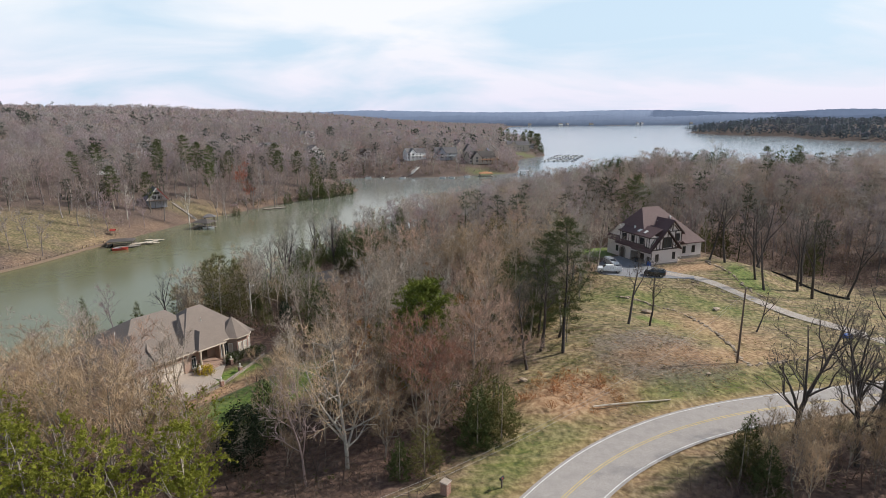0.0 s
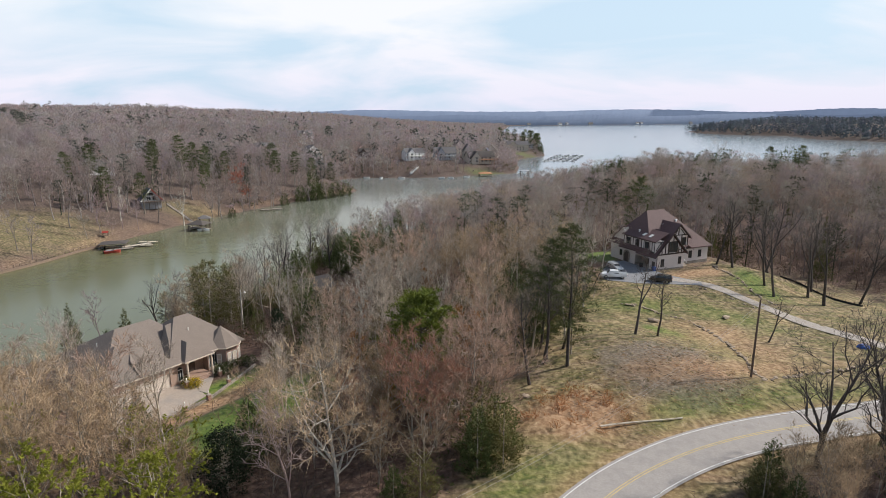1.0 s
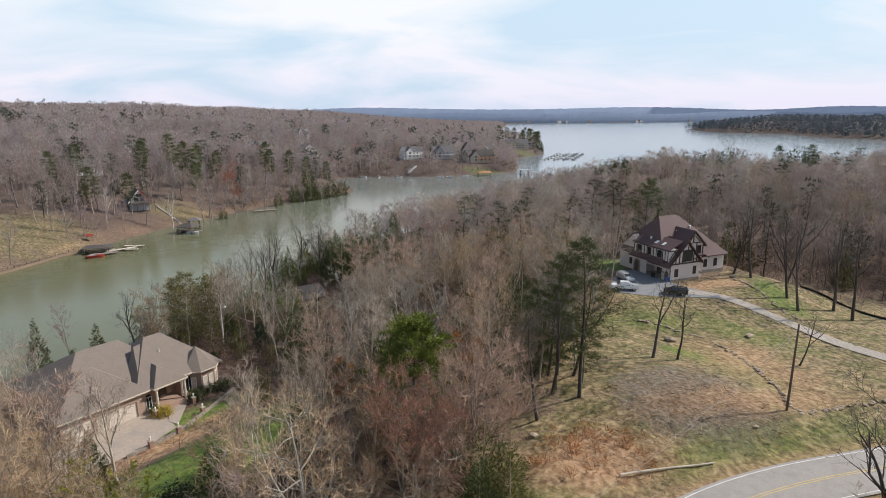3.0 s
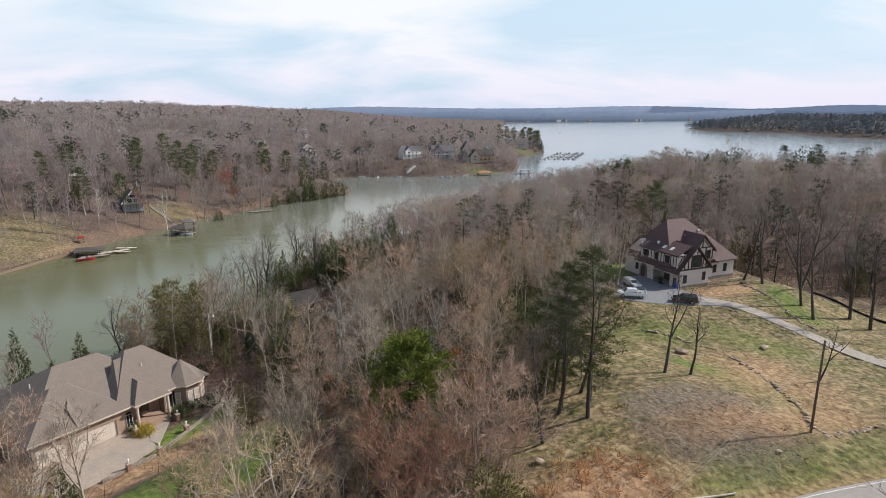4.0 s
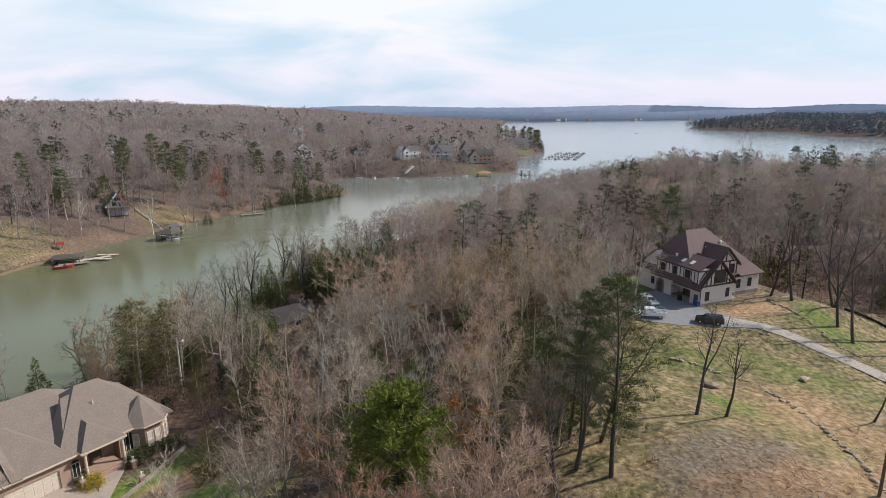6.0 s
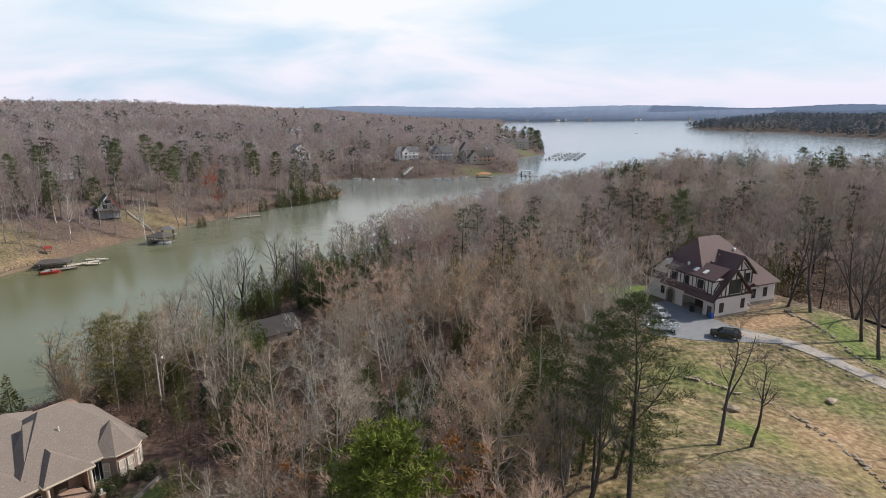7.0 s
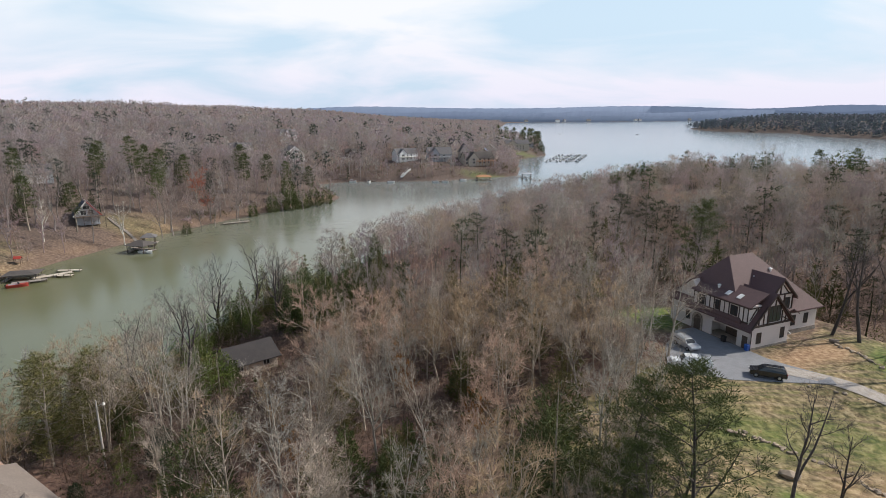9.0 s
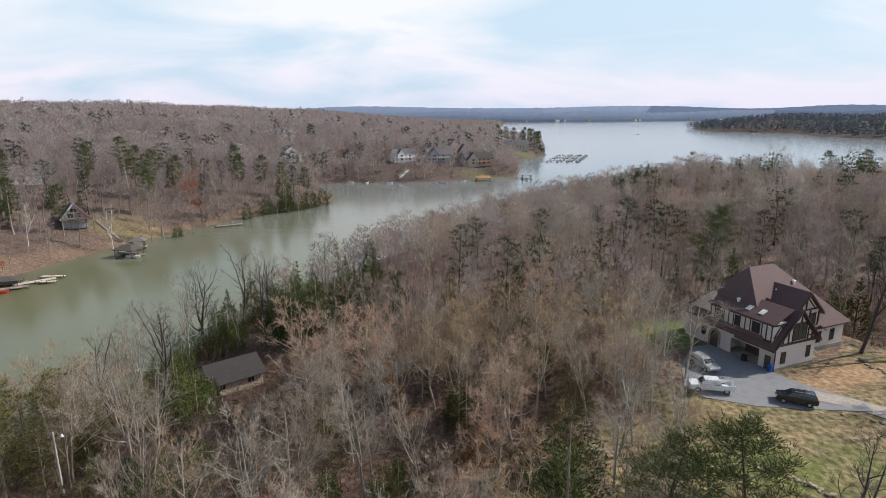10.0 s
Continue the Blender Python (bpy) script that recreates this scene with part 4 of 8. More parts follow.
def cottage(name, label, x, y, z, turn, w, d, wall_h, ridge_h, wall, roof, axis="x", eave=0.5, windows=(), deck=None, chimney=None, group=""):
    """A plain gabled house: w along x, d along y; windows as (face, from, to, low, high)."""
    h = thing("house", label, "house", x, y, z, turn, group)
    bm = bmesh.new()
    if axis == "x":
        prism(bm, [(-d / 2, -1.5), (d / 2, -1.5), (d / 2, wall_h), (0, ridge_h - 0.15), (-d / 2, wall_h)], -w / 2, w / 2, "x")
        f = [((-w / 2 - eave, -d / 2 - eave, wall_h - eave * (ridge_h - wall_h) / (d / 2)), (w / 2 + eave, -d / 2 - eave, wall_h - eave * (ridge_h - wall_h) / (d / 2)), (w / 2 + eave, 0, ridge_h), (-w / 2 - eave, 0, ridge_h))]
        f.append(tuple((px, -py, pz) for px, py, pz in f[0]))
    else:
        prism(bm, [(-w / 2, -1.5), (w / 2, -1.5), (w / 2, wall_h), (0, ridge_h - 0.15), (-w / 2, wall_h)], -d / 2, d / 2)
        f = [((-w / 2 - eave, -d / 2 - eave, wall_h - eave * (ridge_h - wall_h) / (w / 2)), (0, -d / 2 - eave, ridge_h), (0, d / 2 + eave, ridge_h), (-w / 2 - eave, d / 2 + eave, wall_h - eave * (ridge_h - wall_h) / (w / 2)))]
        f.append(tuple((-px, py, pz) for px, py, pz in f[0]))
    part("wall", bm, wall, h)
    r = roof_part("roof", roof, h, f, 0.18)
    for face, a, b, lo, hi in windows:
        pane_window(h, "window", a, b, lo, hi, -d / 2 if face == "y-" else -w / 2, face, "white_paint")
    if chimney:
        part("chimney", boxed(chimney[0] - 0.5, chimney[0] + 0.5, chimney[1] - 0.4, chimney[1] + 0.4, wall_h, ridge_h + 1.0), "brick_red", r, "red brick chimney")
    if deck:
        x0, x1, depth, zz, mat = deck
        dk = part("deck", boxed(x0, x1, -d / 2 - depth, -d / 2, zz - 0.2, zz), mat, h, "raised timber deck")
        n = max(2, int((x1 - x0) / 2.4))
        for i in range(n + 1):
            px = x0 + 0.1 + (x1 - x0 - 0.2) * i / n
            part("post", boxed(px - 0.09, px + 0.09, -d / 2 - depth, -d / 2 - depth + 0.18, -2.5, zz + 1.0), mat, dk)
        bm = bmesh.new()
        box(bm, x0, x1, -d / 2 - depth, -d / 2 - depth + 0.08, zz + 0.9, zz + 1.0)
        box(bm, x0, x1, -d / 2 - depth, -d / 2 - depth + 0.06, zz + 0.4, zz + 0.46)
        part("rail", bm, mat, dk)
    return h


cottage("house", "small cream cottage with a dark shingle roof in the trees", -45.0, 162.5, 4.6, 43, 9, 8.5, 2.6, 4.7, "cream_paint", "shingle_black", windows=(("y-", -3.6, -2.6, 0.9, 2.0), ("y-", 1.6, 2.8, 0.9, 2.0)), eave=0.7)


# ---- vehicles ----
def wheel(parent, x, y, r=0.38, w=0.24):
    bm = bmesh.new()
    side = 1 if y > 0 else -1
    tube(bm, (x, y - w / 2, r), (x, y + w / 2, r), r, r, 18)
    t = part("wheel", bm, "tyre", parent)
    bm = bmesh.new()
    tube(bm, (x, y + side * (w / 2 - 0.04), r), (x, y + side * (w / 2 + 0.015), r), r * 0.62, r * 0.56, 14)
    for i in range(5):
        a = 2 * math.pi * i / 5
        beam(bm, (x, y + side * (w / 2 + 0.02), r), (x + r * 0.5 * math.cos(a), y + side * (w / 2 + 0.02), r + r * 0.5 * math.sin(a)), 0.05)
    part("rim", bm, "steel", t)


def shell(bm, outline, half, tuck=0.0, top_in=0.0, top_from=9.0):
    """A car body from its side outline in x, z: the flanks lean in above top_from."""
    vs = {}
    for s in (-1, 1):
        for i, (x, z) in enumerate(outline):
            y = half - (top_in * min(1, max(0, (z - top_from) / 0.5)))
            vs[s, i] = bm.verts.new((x, s * y, z))
    k = len(outline)
    bm.faces.new([vs[-1, i] for i in range(k)])
    bm.faces.new([vs[1, i] for i in range(k)][::-1])
    for i in range(k):
        j = (i + 1) % k
        bm.faces.new((vs[-1, i], vs[1, i], vs[1, j], vs[-1, j]))
    bmesh.ops.bevel(bm, geom=[e for e in bm.edges], offset=0.045, segments=2, affect="EDGES")


def side_glass(parent, quads, half, name="window"):
    for s in (-1, 1):
        for q in quads:
            bm = bmesh.new()
            a = [bm.verts.new((x, s * (half - 0.26 * max(0, z - 1.02) / 0.6 + 0.012), z)) for x, z in q]
            b = [bm.verts.new((x, s * (half - 0.26 * max(0, z - 1.02) / 0.6 - 0.03), z)) for x, z in q]
            bm.faces.new(a)
            bm.faces.new(b[::-1])
            for i in range(len(q)):
                bm.faces.new((a[i], b[i], b[(i + 1) % len(q)], a[(i + 1) % len(q)]))
            part(name, bm, "glass", parent)


def lamps(parent, x, z, half, mat, label):
    for s in (-1, 1):
        part("headlight" if mat == "lamp_white" else "tail_light", boxed(x - 0.05, x + 0.05, s * half - 0.16, s * half + 0.16, z - 0.09, z + 0.09, 0.02), mat, parent, label)


def pickup(x, y, z, turn):
    c = thing("pickup_truck", "white crew-cab pickup truck parked on the driveway", "truck", x, y, z, turn)
    bm = bmesh.new()
    shell(bm, [(-2.9, 0.45), (2.85, 0.45), (2.9, 0.75), (2.8, 1.08), (1.55, 1.16), (0.9, 1.82), (-0.95, 1.84), (-1.2, 1.2), (-1.22, 0.72), (-2.8, 0.72), (-2.9, 0.6)], 0.98, top_in=0.26, top_from=1.1)
    body = part("body", bm, "car_white", c)
    for s in (-1, 1):
        part("bed_side", boxed(-2.92, -1.15, s * 0.98 - 0.06, s * 0.98 + 0.06, 0.6, 1.22, 0.02), "car_white", c)
    part("tailgate", boxed(-2.94, -2.84, -0.95, 0.95, 0.6, 1.2, 0.02), "car_white", c)
    bm = bmesh.new()
    for bx in (-1.3, -2.7):
        for s in (-1, 1):
            beam(bm, (bx, s * 0.9, 1.2), (bx, s * 0.9, 1.75), 0.06)
        beam(bm, (bx, -0.9, 1.75), (bx, 0.9, 1.75), 0.06)
    for s in (-1, 1):
        beam(bm, (-1.3, s * 0.9, 1.75), (-2.7, s * 0.9, 1.75), 0.06)
    part("ladder_rack", bm, "steel", c, "steel ladder rack over the bed")
    side_glass(c, [[(1.25, 1.2), (0.82, 1.72), (0.1, 1.74), (0.1, 1.2)], [(0.0, 1.2), (0.0, 1.74), (-0.8, 1.74), (-0.98, 1.2)]], 0.97)
    bm = bmesh.new()
    slab(bm, [(1.52, -0.8, 1.24), (1.52, 0.8, 1.24), (0.98, 0.68, 1.78), (0.98, -0.68, 1.78)], 0.04)
    part("windscreen", bm, "glass", c)
    lamps(c, 2.86, 0.88, 0.72, "lamp_white", "")
    lamps(c, -2.9, 0.95, 0.82, "tail_red", "")
    part("bumper", boxed(2.85, 3.0, -0.95, 0.95, 0.42, 0.66, 0.03), "steel", c)
    for wx in (1.85, -1.85):
        for s in (-1, 1):
            wheel(c, wx, s * 0.88, 0.4, 0.26)


def wagon(x, y, z, turn, mat, label):
    c = thing("suv", label, "car", x, y, z, turn)
    bm = bmesh.new()
    shell(bm, [(-2.4, 0.4), (2.3, 0.4), (2.42, 0.7), (2.3, 0.98), (1.2, 1.1), (0.55, 1.66), (-2.0, 1.72), (-2.38, 1.1), (-2.45, 0.7)], 0.95, top_in=0.26, top_from=1.05)
    part("body", bm, mat, c)
    side_glass(c, [[(0.95, 1.14), (0.5, 1.56), (-0.2, 1.59), (-0.2, 1.14)], [(-0.3, 1.14), (-0.3, 1.59), (-1.15, 1.6), (-1.15, 1.14)], [(-1.25, 1.14), (-1.25, 1.6), (-1.85, 1.6), (-2.15, 1.14)]], 0.94)
    bm = bmesh.new()
    slab(bm, [(1.18, -0.76, 1.17), (1.18, 0.76, 1.17), (0.64, 0.64, 1.66), (0.64, -0.64, 1.66)], 0.05)
    part("windscreen", bm, "glass", c)
    bm = bmesh.new()
    slab(bm, [(-2.06, -0.62, 1.68), (-2.06, 0.62, 1.68), (-2.4, 0.74, 1.18), (-2.4, -0.74, 1.18)], 0.05)
    part("rear_window", bm, "glass", c)
    bm = bmesh.new()
    for s in (-1, 1):
        beam(bm, (0.3, s * 0.6, 1.8), (-1.8, s * 0.6, 1.82), 0.05)
    part("roof_rail", bm, "steel", c)
    lamps(c, 2.36, 0.82, 0.7, "lamp_white", "")
    lamps(c, -2.44, 0.98, 0.76, "tail_red", "")
    for wx in (1.5, -1.45):
        for s in (-1, 1):
            wheel(c, wx, s * 0.86, 0.37, 0.24)


pad = bmesh.new()
prism(pad, [(30.5, 139), (32, 135.8), (38, 133.6), (46, 133.0), (52, 132.8), (52.5, 135.4), (48.5, 139), (46.5, 141.5), (45.2, 144.2), (40.1, 154.5), (36.5, 153), (32.5, 146)], TUDOR_Z - 0.5, TUDOR_Z + 0.06, "z")
solo("driveway", pad, "drive", "grey asphalt parking pad before the garage", "driveway", kind="structure")
pickup(33.6, 137.9, TUDOR_Z + 0.06, 172)
wagon(43.4, 134.8, TUDOR_Z + 0.06, 158, "car_black", "black sport utility vehicle parked on the driveway")
wagon(35.6, 145.4, TUDOR_Z + 0.06, -72, "car_silver", "silver sport utility vehicle parked beside the house")


def on_tudor(u, v):
    c, s = math.cos(radians(TUDOR_TURN)), math.sin(radians(TUDOR_TURN))
    return TUDOR[0] + u * c - v * s, TUDOR[1] + u * s + v * c


def wheeled_bin(x, y, turn, mat, label):
    c = thing("bin", label, "bin", x, y, TUDOR_Z + 0.06, turn, "bins by the garage")
    bm = bmesh.new()
    prism(bm, [(-0.26, 0.08), (0.26, 0.08), (0.34, 0.98), (-0.34, 0.98)], -0.3, 0.3)
    part("body", bm, mat, c)
    part("lid", boxed(-0.37, 0.37, -0.33, 0.34, 0.985, 1.06, 0.02), mat, c)
    bm = bmesh.new()
    tube(bm, (-0.3, 0.3, 0.1), (-0.22, 0.3, 0.1), 0.1, 0.1, 10)
    tube(bm, (0.22, 0.3, 0.1), (0.3, 0.3, 0.1), 0.1, 0.1, 10)
    part("wheel", bm, "tyre", c)


for u, v, mat, label in ((-0.9, 4.3, "rubber_black", "black wheeled bin before the open garage"), (-0.55, 0.1, "tarp_blue", "blue wheeled bin beside the side door")):
    wheeled_bin(*on_tudor(u, v), TUDOR_TURN - 90, mat, label)


# ---- roadside and field ----
def utility_pole(x, y, height, mat, label, arm=0.0, lamp=False, tilt=0.0):
    p = thing("utility_pole", label, "pole", x, y, ground_z(x, y), 20)
    bm = bmesh.new()
    tube(bm, (0, 0, -0.6), (tilt * height * 0.5, 0, height * 0.5), 0.17, 0.145, 10)
    tube(bm, (tilt * height * 0.5, 0, height * 0.5), (tilt * height, 0, height), 0.145, 0.11, 10)
    part("shaft", bm, mat, p)
    if arm:
        bm = bmesh.new()
        box(bm, -arm, arm, -0.06, 0.06, height - 0.75, height - 0.62)
        part("crossarm", bm, mat, p)
        for ax in (-arm + 0.1, 0.0, arm - 0.1):
            bm = bmesh.new()
            tube(bm, (ax, 0, height - 0.62), (ax, 0, height - 0.4), 0.05, 0.035, 8)
            part("insulator", bm, "lamp_white", p)
    if lamp:
        bm = bmesh.new()
        beam(bm, (0, 0, height - 0.9), (0.9, 0, height - 0.5), 0.06)
        part("lamp_arm", bm, "steel", p)
        bm = bmesh.new()
        tube(bm, (0.9, 0, height - 0.72), (0.9, 0, height - 0.42), 0.2, 0.1, 10)
        part("lamp_head", bm, "lamp_white", p, "white lamp head on a bracket")
    return p


utility_pole(42.2, 87.8, 12.1, "pole_wood", "dark weathered wooden utility pole at the field edge")
utility_pole(-49.3, 122.8, 10.0, "pole_grey", "grey wooden lamp pole in the trees by the cove", lamp=True)

fallen = bmesh.new()
lz0, lz1 = ground_z(16.9, 73.0) + 0.25, ground_z(28.4, 76.6) + 0.25
for i in range(6):
    a, b = i / 6, (i + 1) / 6
    tube(fallen, (16.9 + 11.5 * a, 73.0 + 3.6 * a + 0.12 * math.sin(a * 5), lz0 + (lz1 - lz0) * a), (16.9 + 11.5 * b, 73.0 + 3.6 * b + 0.12 * math.sin(b * 5), lz0 + (lz1 - lz0) * b), 0.13 - 0.04 * a, 0.13 - 0.04 * b, 8)
solo("fallen_log", fallen, "log_pale", "pale peeled pole lying on the dry roadside grass", "log")


def mailbox(x, y, mat, label):
    m = thing("mailbox", label, "mailbox", x, y, ground_z(x, y), -35)
    part("post", boxed(-0.06, 0.06, -0.06, 0.06, -0.3, 1.05), "dark_wood", m)
    bm = bmesh.new()
    prism(bm, [(-0.14, 1.05), (0.14, 1.05)] + [(0.14 * math.cos(math.pi * i / 6), 1.22 + 0.14 * math.sin(math.pi * i / 6)) for i in range(7)], -0.3, 0.3)
    part("box", bm, mat, m)
    part("flag", boxed(0.145, 0.16, -0.2, -0.02, 1.2, 1.36), "red_paint", m, "red flag")


mailbox(4.1, 56.4, "rubber_black", "black mailbox on a post at the road verge")
pillar = thing("gate_pillar", "dark brick gate pillar with a pale stone cap", "pillar", -1.9, 55.4, ground_z(-1.9, 55.4), -30)
part("shaft", boxed(-0.4, 0.4, -0.4, 0.4, -0.3, 1.5), "brick_red", pillar)
part("cap", boxed(-0.5, 0.5, -0.5, 0.5, 1.5, 1.64, 0.03), "concrete", pillar, "pale stone cap")

wire = bpy.data.curves.new("wire", "CURVE")
wire.dimensions, wire.bevel_depth = "3D", 0.011
for shift in (0.0, 0.55):
    sp = wire.splines.new("POLY")
    a, b = Vector((42.2, 87.8, ground_z(42.2, 87.8) + 11.6 - shift)), Vector((-24, 33, 22.0 - shift))
    sp.points.add(23)
    for i in range(24):
        f = i / 23
        p = a.lerp(b, f) - Vector((0, 0, 4.5 * 4 * f * (1 - f)))
        sp.points[i].co = (*p, 1)
wire.materials.append(M["pole_grey"])
tagged(new("overhead_wire", wire), "thin pale overhead wires strung along the road", "wire", kind="structure")


def rough_stone(seed, r, flat=0.6):
    rng = random.Random(seed)
    bm = bmesh.new()
    bmesh.ops.create_icosphere(bm, subdivisions=1, radius=r)
    for v in bm.verts:
        v.co = Vector((v.co.x * rng.uniform(0.75, 1.3), v.co.y * rng.uniform(0.75, 1.25), v.co.z * flat * rng.uniform(0.75, 1.2)))
    me = bpy.data.meshes.new("stone")
    bm.to_mesh(me)
    bm.free()
    me.materials.append(M["rock"])
    return me


STONES = [rough_stone(i, 0.42) for i in range(6)]


def stone_row(line, gap, size, label, seed):
    w = thing("stone_row", label, "stone wall", *line[0], 0.0)
    w.matrix_basis = Matrix()
    rng = random.Random(seed)
    pts = along(line, gap)
    for x, y in pts:
        x, y = x + rng.uniform(-0.35, 0.35), y + rng.uniform(-0.35, 0.35)
        ob = new("stone", rng.choice(STONES))
        ob.parent = w
        s = size * rng.uniform(0.55, 1.35)
        ob.matrix_basis = pose(x, y, ground_z(x, y) + 0.1 * s, rng.uniform(-15, 15), rng.uniform(-15, 15), rng.uniform(0, 360)) @ Matrix.Scale(s, 4)


stone_row([(32, 122), (38, 118.2), (42.3, 114.3), (44.2, 108), (44.7, 101), (44.6, 95), (43.6, 90.5), (44, 87.2)], 0.42, 0.72, "low row of loose field stones across the dry grass", 1)
stone_row([(60.5, 148), (62.5, 140), (63.3, 131), (64.5, 126)], 0.5, 0.75, "low row of loose field stones above the driveway", 2)
stone_row([(44, 87.2), (50, 89.5), (58, 92.3), (68, 96), (76, 99)], 0.9, 0.8, "rubble of loose stones and earth along the bank", 3)
stone_row([(48, 132.2), (52, 130.6), (56, 127), (60, 120), (63.4, 112)], 1.7, 0.7, "stones edging the gravel driveway", 4)
for x, y, s, label in ((35.5, 113.4, 2.6, "rounded pale boulder on the grass"), (61, 148.5, 2.2, "pale boulder at the end of the stone row"), (50.5, 116.5, 2.2, "flat boulder lying in the field"), (8.3, 80.3, 1.6, "pale broken stone lying on the bare clay"), (36, 83, 1.0, "pale broken stone lying on the verge")):
    ob = new("boulder", STONES[int(x) % 6])
    ob.matrix_basis = pose(x, y, ground_z(x, y) + 0.12 * s, 0, 0, x * 40) @ Matrix.Diagonal((s, s * 0.8, s * 0.7, 1))
    tagged(ob, label, "boulder")

tarp = bmesh.new()
bmesh.ops.create_icosphere(tarp, subdivisions=2, radius=1.0)
for v in tarp.verts:
    v.co = Vector((v.co.x * 1.1, v.co.y * 0.8, max(-0.05, v.co.z) * 0.75 + 0.12 * math.sin(v.co.x * 7) * math.cos(v.co.y * 5)))
solo("tarp_heap", tarp, "tarp_blue", "heap covered with a crumpled blue tarpaulin", "tarp", 67.5, 102.2, ground_z(67.5, 102.2))

silt = thing("silt_fence", "low black cloth silt fence on stakes at the wood edge", "fence", 0, 0, 0)
pts = along([(82, 158), (84.4, 152.9), (85, 146), (86, 140), (88, 134)], 2.2)
for (ax, ay), (bx, by) in zip(pts, pts[1:]):
    bm = bmesh.new()
    za, zb = ground_z(ax, ay), ground_z(bx, by)
    beam(bm, (ax, ay, za + 0.22), (bx, by, zb + 0.22), 0.03, 0.5)
    part("cloth", bm, "silt_cloth", silt)
    part("stake", boxed(ax - 0.03, ax + 0.03, ay - 0.03, ay + 0.03, za - 0.2, za + 0.9), "dark_wood", silt)


# ---- yard of the brick house ----
def on_ranch(u, v):
    c, s = math.cos(radians(RANCH_TURN)), math.sin(radians(RANCH_TURN))
    return RANCH[0] + u * c - v * s, RANCH[1] + u * s + v * c


apron = bmesh.new()
prism(apron, [on_ranch(u, v) for u, v in ((-26, 0.1), (0.4, 0.1), (1.2, -3.5), (0.4, -7.8), (-5, -9.2), (-26, -9.8))], RANCH_Z - 0.6, RANCH_Z + 0.05, "z")
solo("driveway", apron, "concrete", "pale concrete driveway before the garage", "driveway", kind="structure")
path = bmesh.new()
inner = [on_ranch(0.6 + 3.2 * f, -5.4 + 3.0 * f + 1.0 * math.sin(f * 3.1)) for f in np.linspace(0, 1, 9)]
outer = [on_ranch(1.0 + 4.4 * f, -7.2 + 4.8 * f) for f in np.linspace(0, 1, 9)]
prism(path, inner + outer[::-1], RANCH_Z - 0.4, RANCH_Z + 0.09, "z")
solo("walkway", path, "concrete", "curved pale paved walkway to the porch", "path", kind="structure")
for x, y in ((-41.6, 97.0), (-42.5, 91.2), (-44.6, 100.2), (-44.6, 87.3), (-48.4, 95.6)):
    z = ground_z(x, y)
    lp = thing("lamp_pillar", "short brick pillar with a white lantern on top", "garden lamp", x, y, z, RANCH_TURN, "lamp pillars")
    part("shaft", boxed(-0.28, 0.28, -0.28, 0.28, -0.3, 1.0), "brick_red", lp)
    part("cap", boxed(-0.35, 0.35, -0.35, 0.35, 1.0, 1.1, 0.02), "concrete", lp)
    bm = bmesh.new()
    tube(bm, (0, 0, 1.1), (0, 0, 1.25), 0.05)
    tube(bm, (0, 0, 1.25), (0, 0, 1.6), 0.1, 0.15, 6)
    tube(bm, (0, 0, 1.6), (0, 0, 1.75), 0.17, 0.02, 6)
    part("lantern", bm, "lamp_white", lp, "white lantern")
edge = thing("garden_wall", "low stone retaining wall along the lawn", "wall", 0, 0, 0)
pts = along([(-46.5, 84.5), (-44.6, 87.6), (-42.6, 91.5), (-41.4, 97), (-40.4, 102), (-40, 105)], 1.1)
for i, ((ax, ay), (bx, by)) in enumerate(zip(pts, pts[1:])):
    za, zb = ground_z(ax, ay), ground_z(bx, by)
    for lift in (0.05, 0.3):
        bm = bmesh.new()
        beam(bm, (ax, ay, za + lift), (bx, by, zb + lift), 0.32 + 0.05 * (i % 3), 0.24)
        part("stone", bm, "stone_wall", edge)


# ---- docks, boats and houses across the water ----
def dock(x, y, turn, w, d, z=0.7, label="grey timber dock over the water", planks=True, mat="deck_wood"):
    k = thing("dock", label, "dock", x, y, 0, turn, "docks")
    n = max(2, int(w / 0.9))
    for i in range(n):
        part("plank", boxed(w * i / n + 0.02, w * (i + 1) / n - 0.02, -d / 2, d / 2, z - 0.12, z, 0.0), mat, k)
    for px in (0.2, w / 2, w - 0.2):
        for s in (-1, 1):
            bm = bmesh.new()
            tube(bm, (px, s * (d / 2 - 0.1), -2.0), (px, s * (d / 2 - 0.1), z + 0.35), 0.11, 0.11, 7)
            part("post", bm, "dark_wood", k)
    return k


def boat_shed(x, y, turn, w, d, z=0.6, top=3.0, ridge=4.2, roof="shingle_dark", label="covered boat dock with a hipped roof"):
    k = thing("boat_dock", label, "boat dock", x, y, 0, turn, "boat docks")
    for px in (-w / 2, w / 2):
        for py in (-d / 2, 0, d / 2):
            bm = bmesh.new()
            tube(bm, (px, py, -2), (px, py, top), 0.14, 0.14, 7)
            part("post", bm, "dark_wood", k)
    part("deck", boxed(-w / 2 - 1.0, -w / 2 + 0.6, -d / 2, d / 2, z - 0.2, z), "deck_wood", k)
    part("deck", boxed(w / 2 - 0.6, w / 2 + 1.0, -d / 2, d / 2, z - 0.2, z), "deck_wood", k)
    part("deck", boxed(-w / 2, w / 2, d / 2 - 1.2, d / 2, z - 0.2, z), "deck_wood", k)
    roof_part("roof", roof, k, hip_faces(-w / 2 - 0.8, w / 2 + 0.8, -d / 2 - 0.8, d / 2 + 0.8, top, -w * 0.15, w * 0.15, 0, ridge), 0.15)
    return k


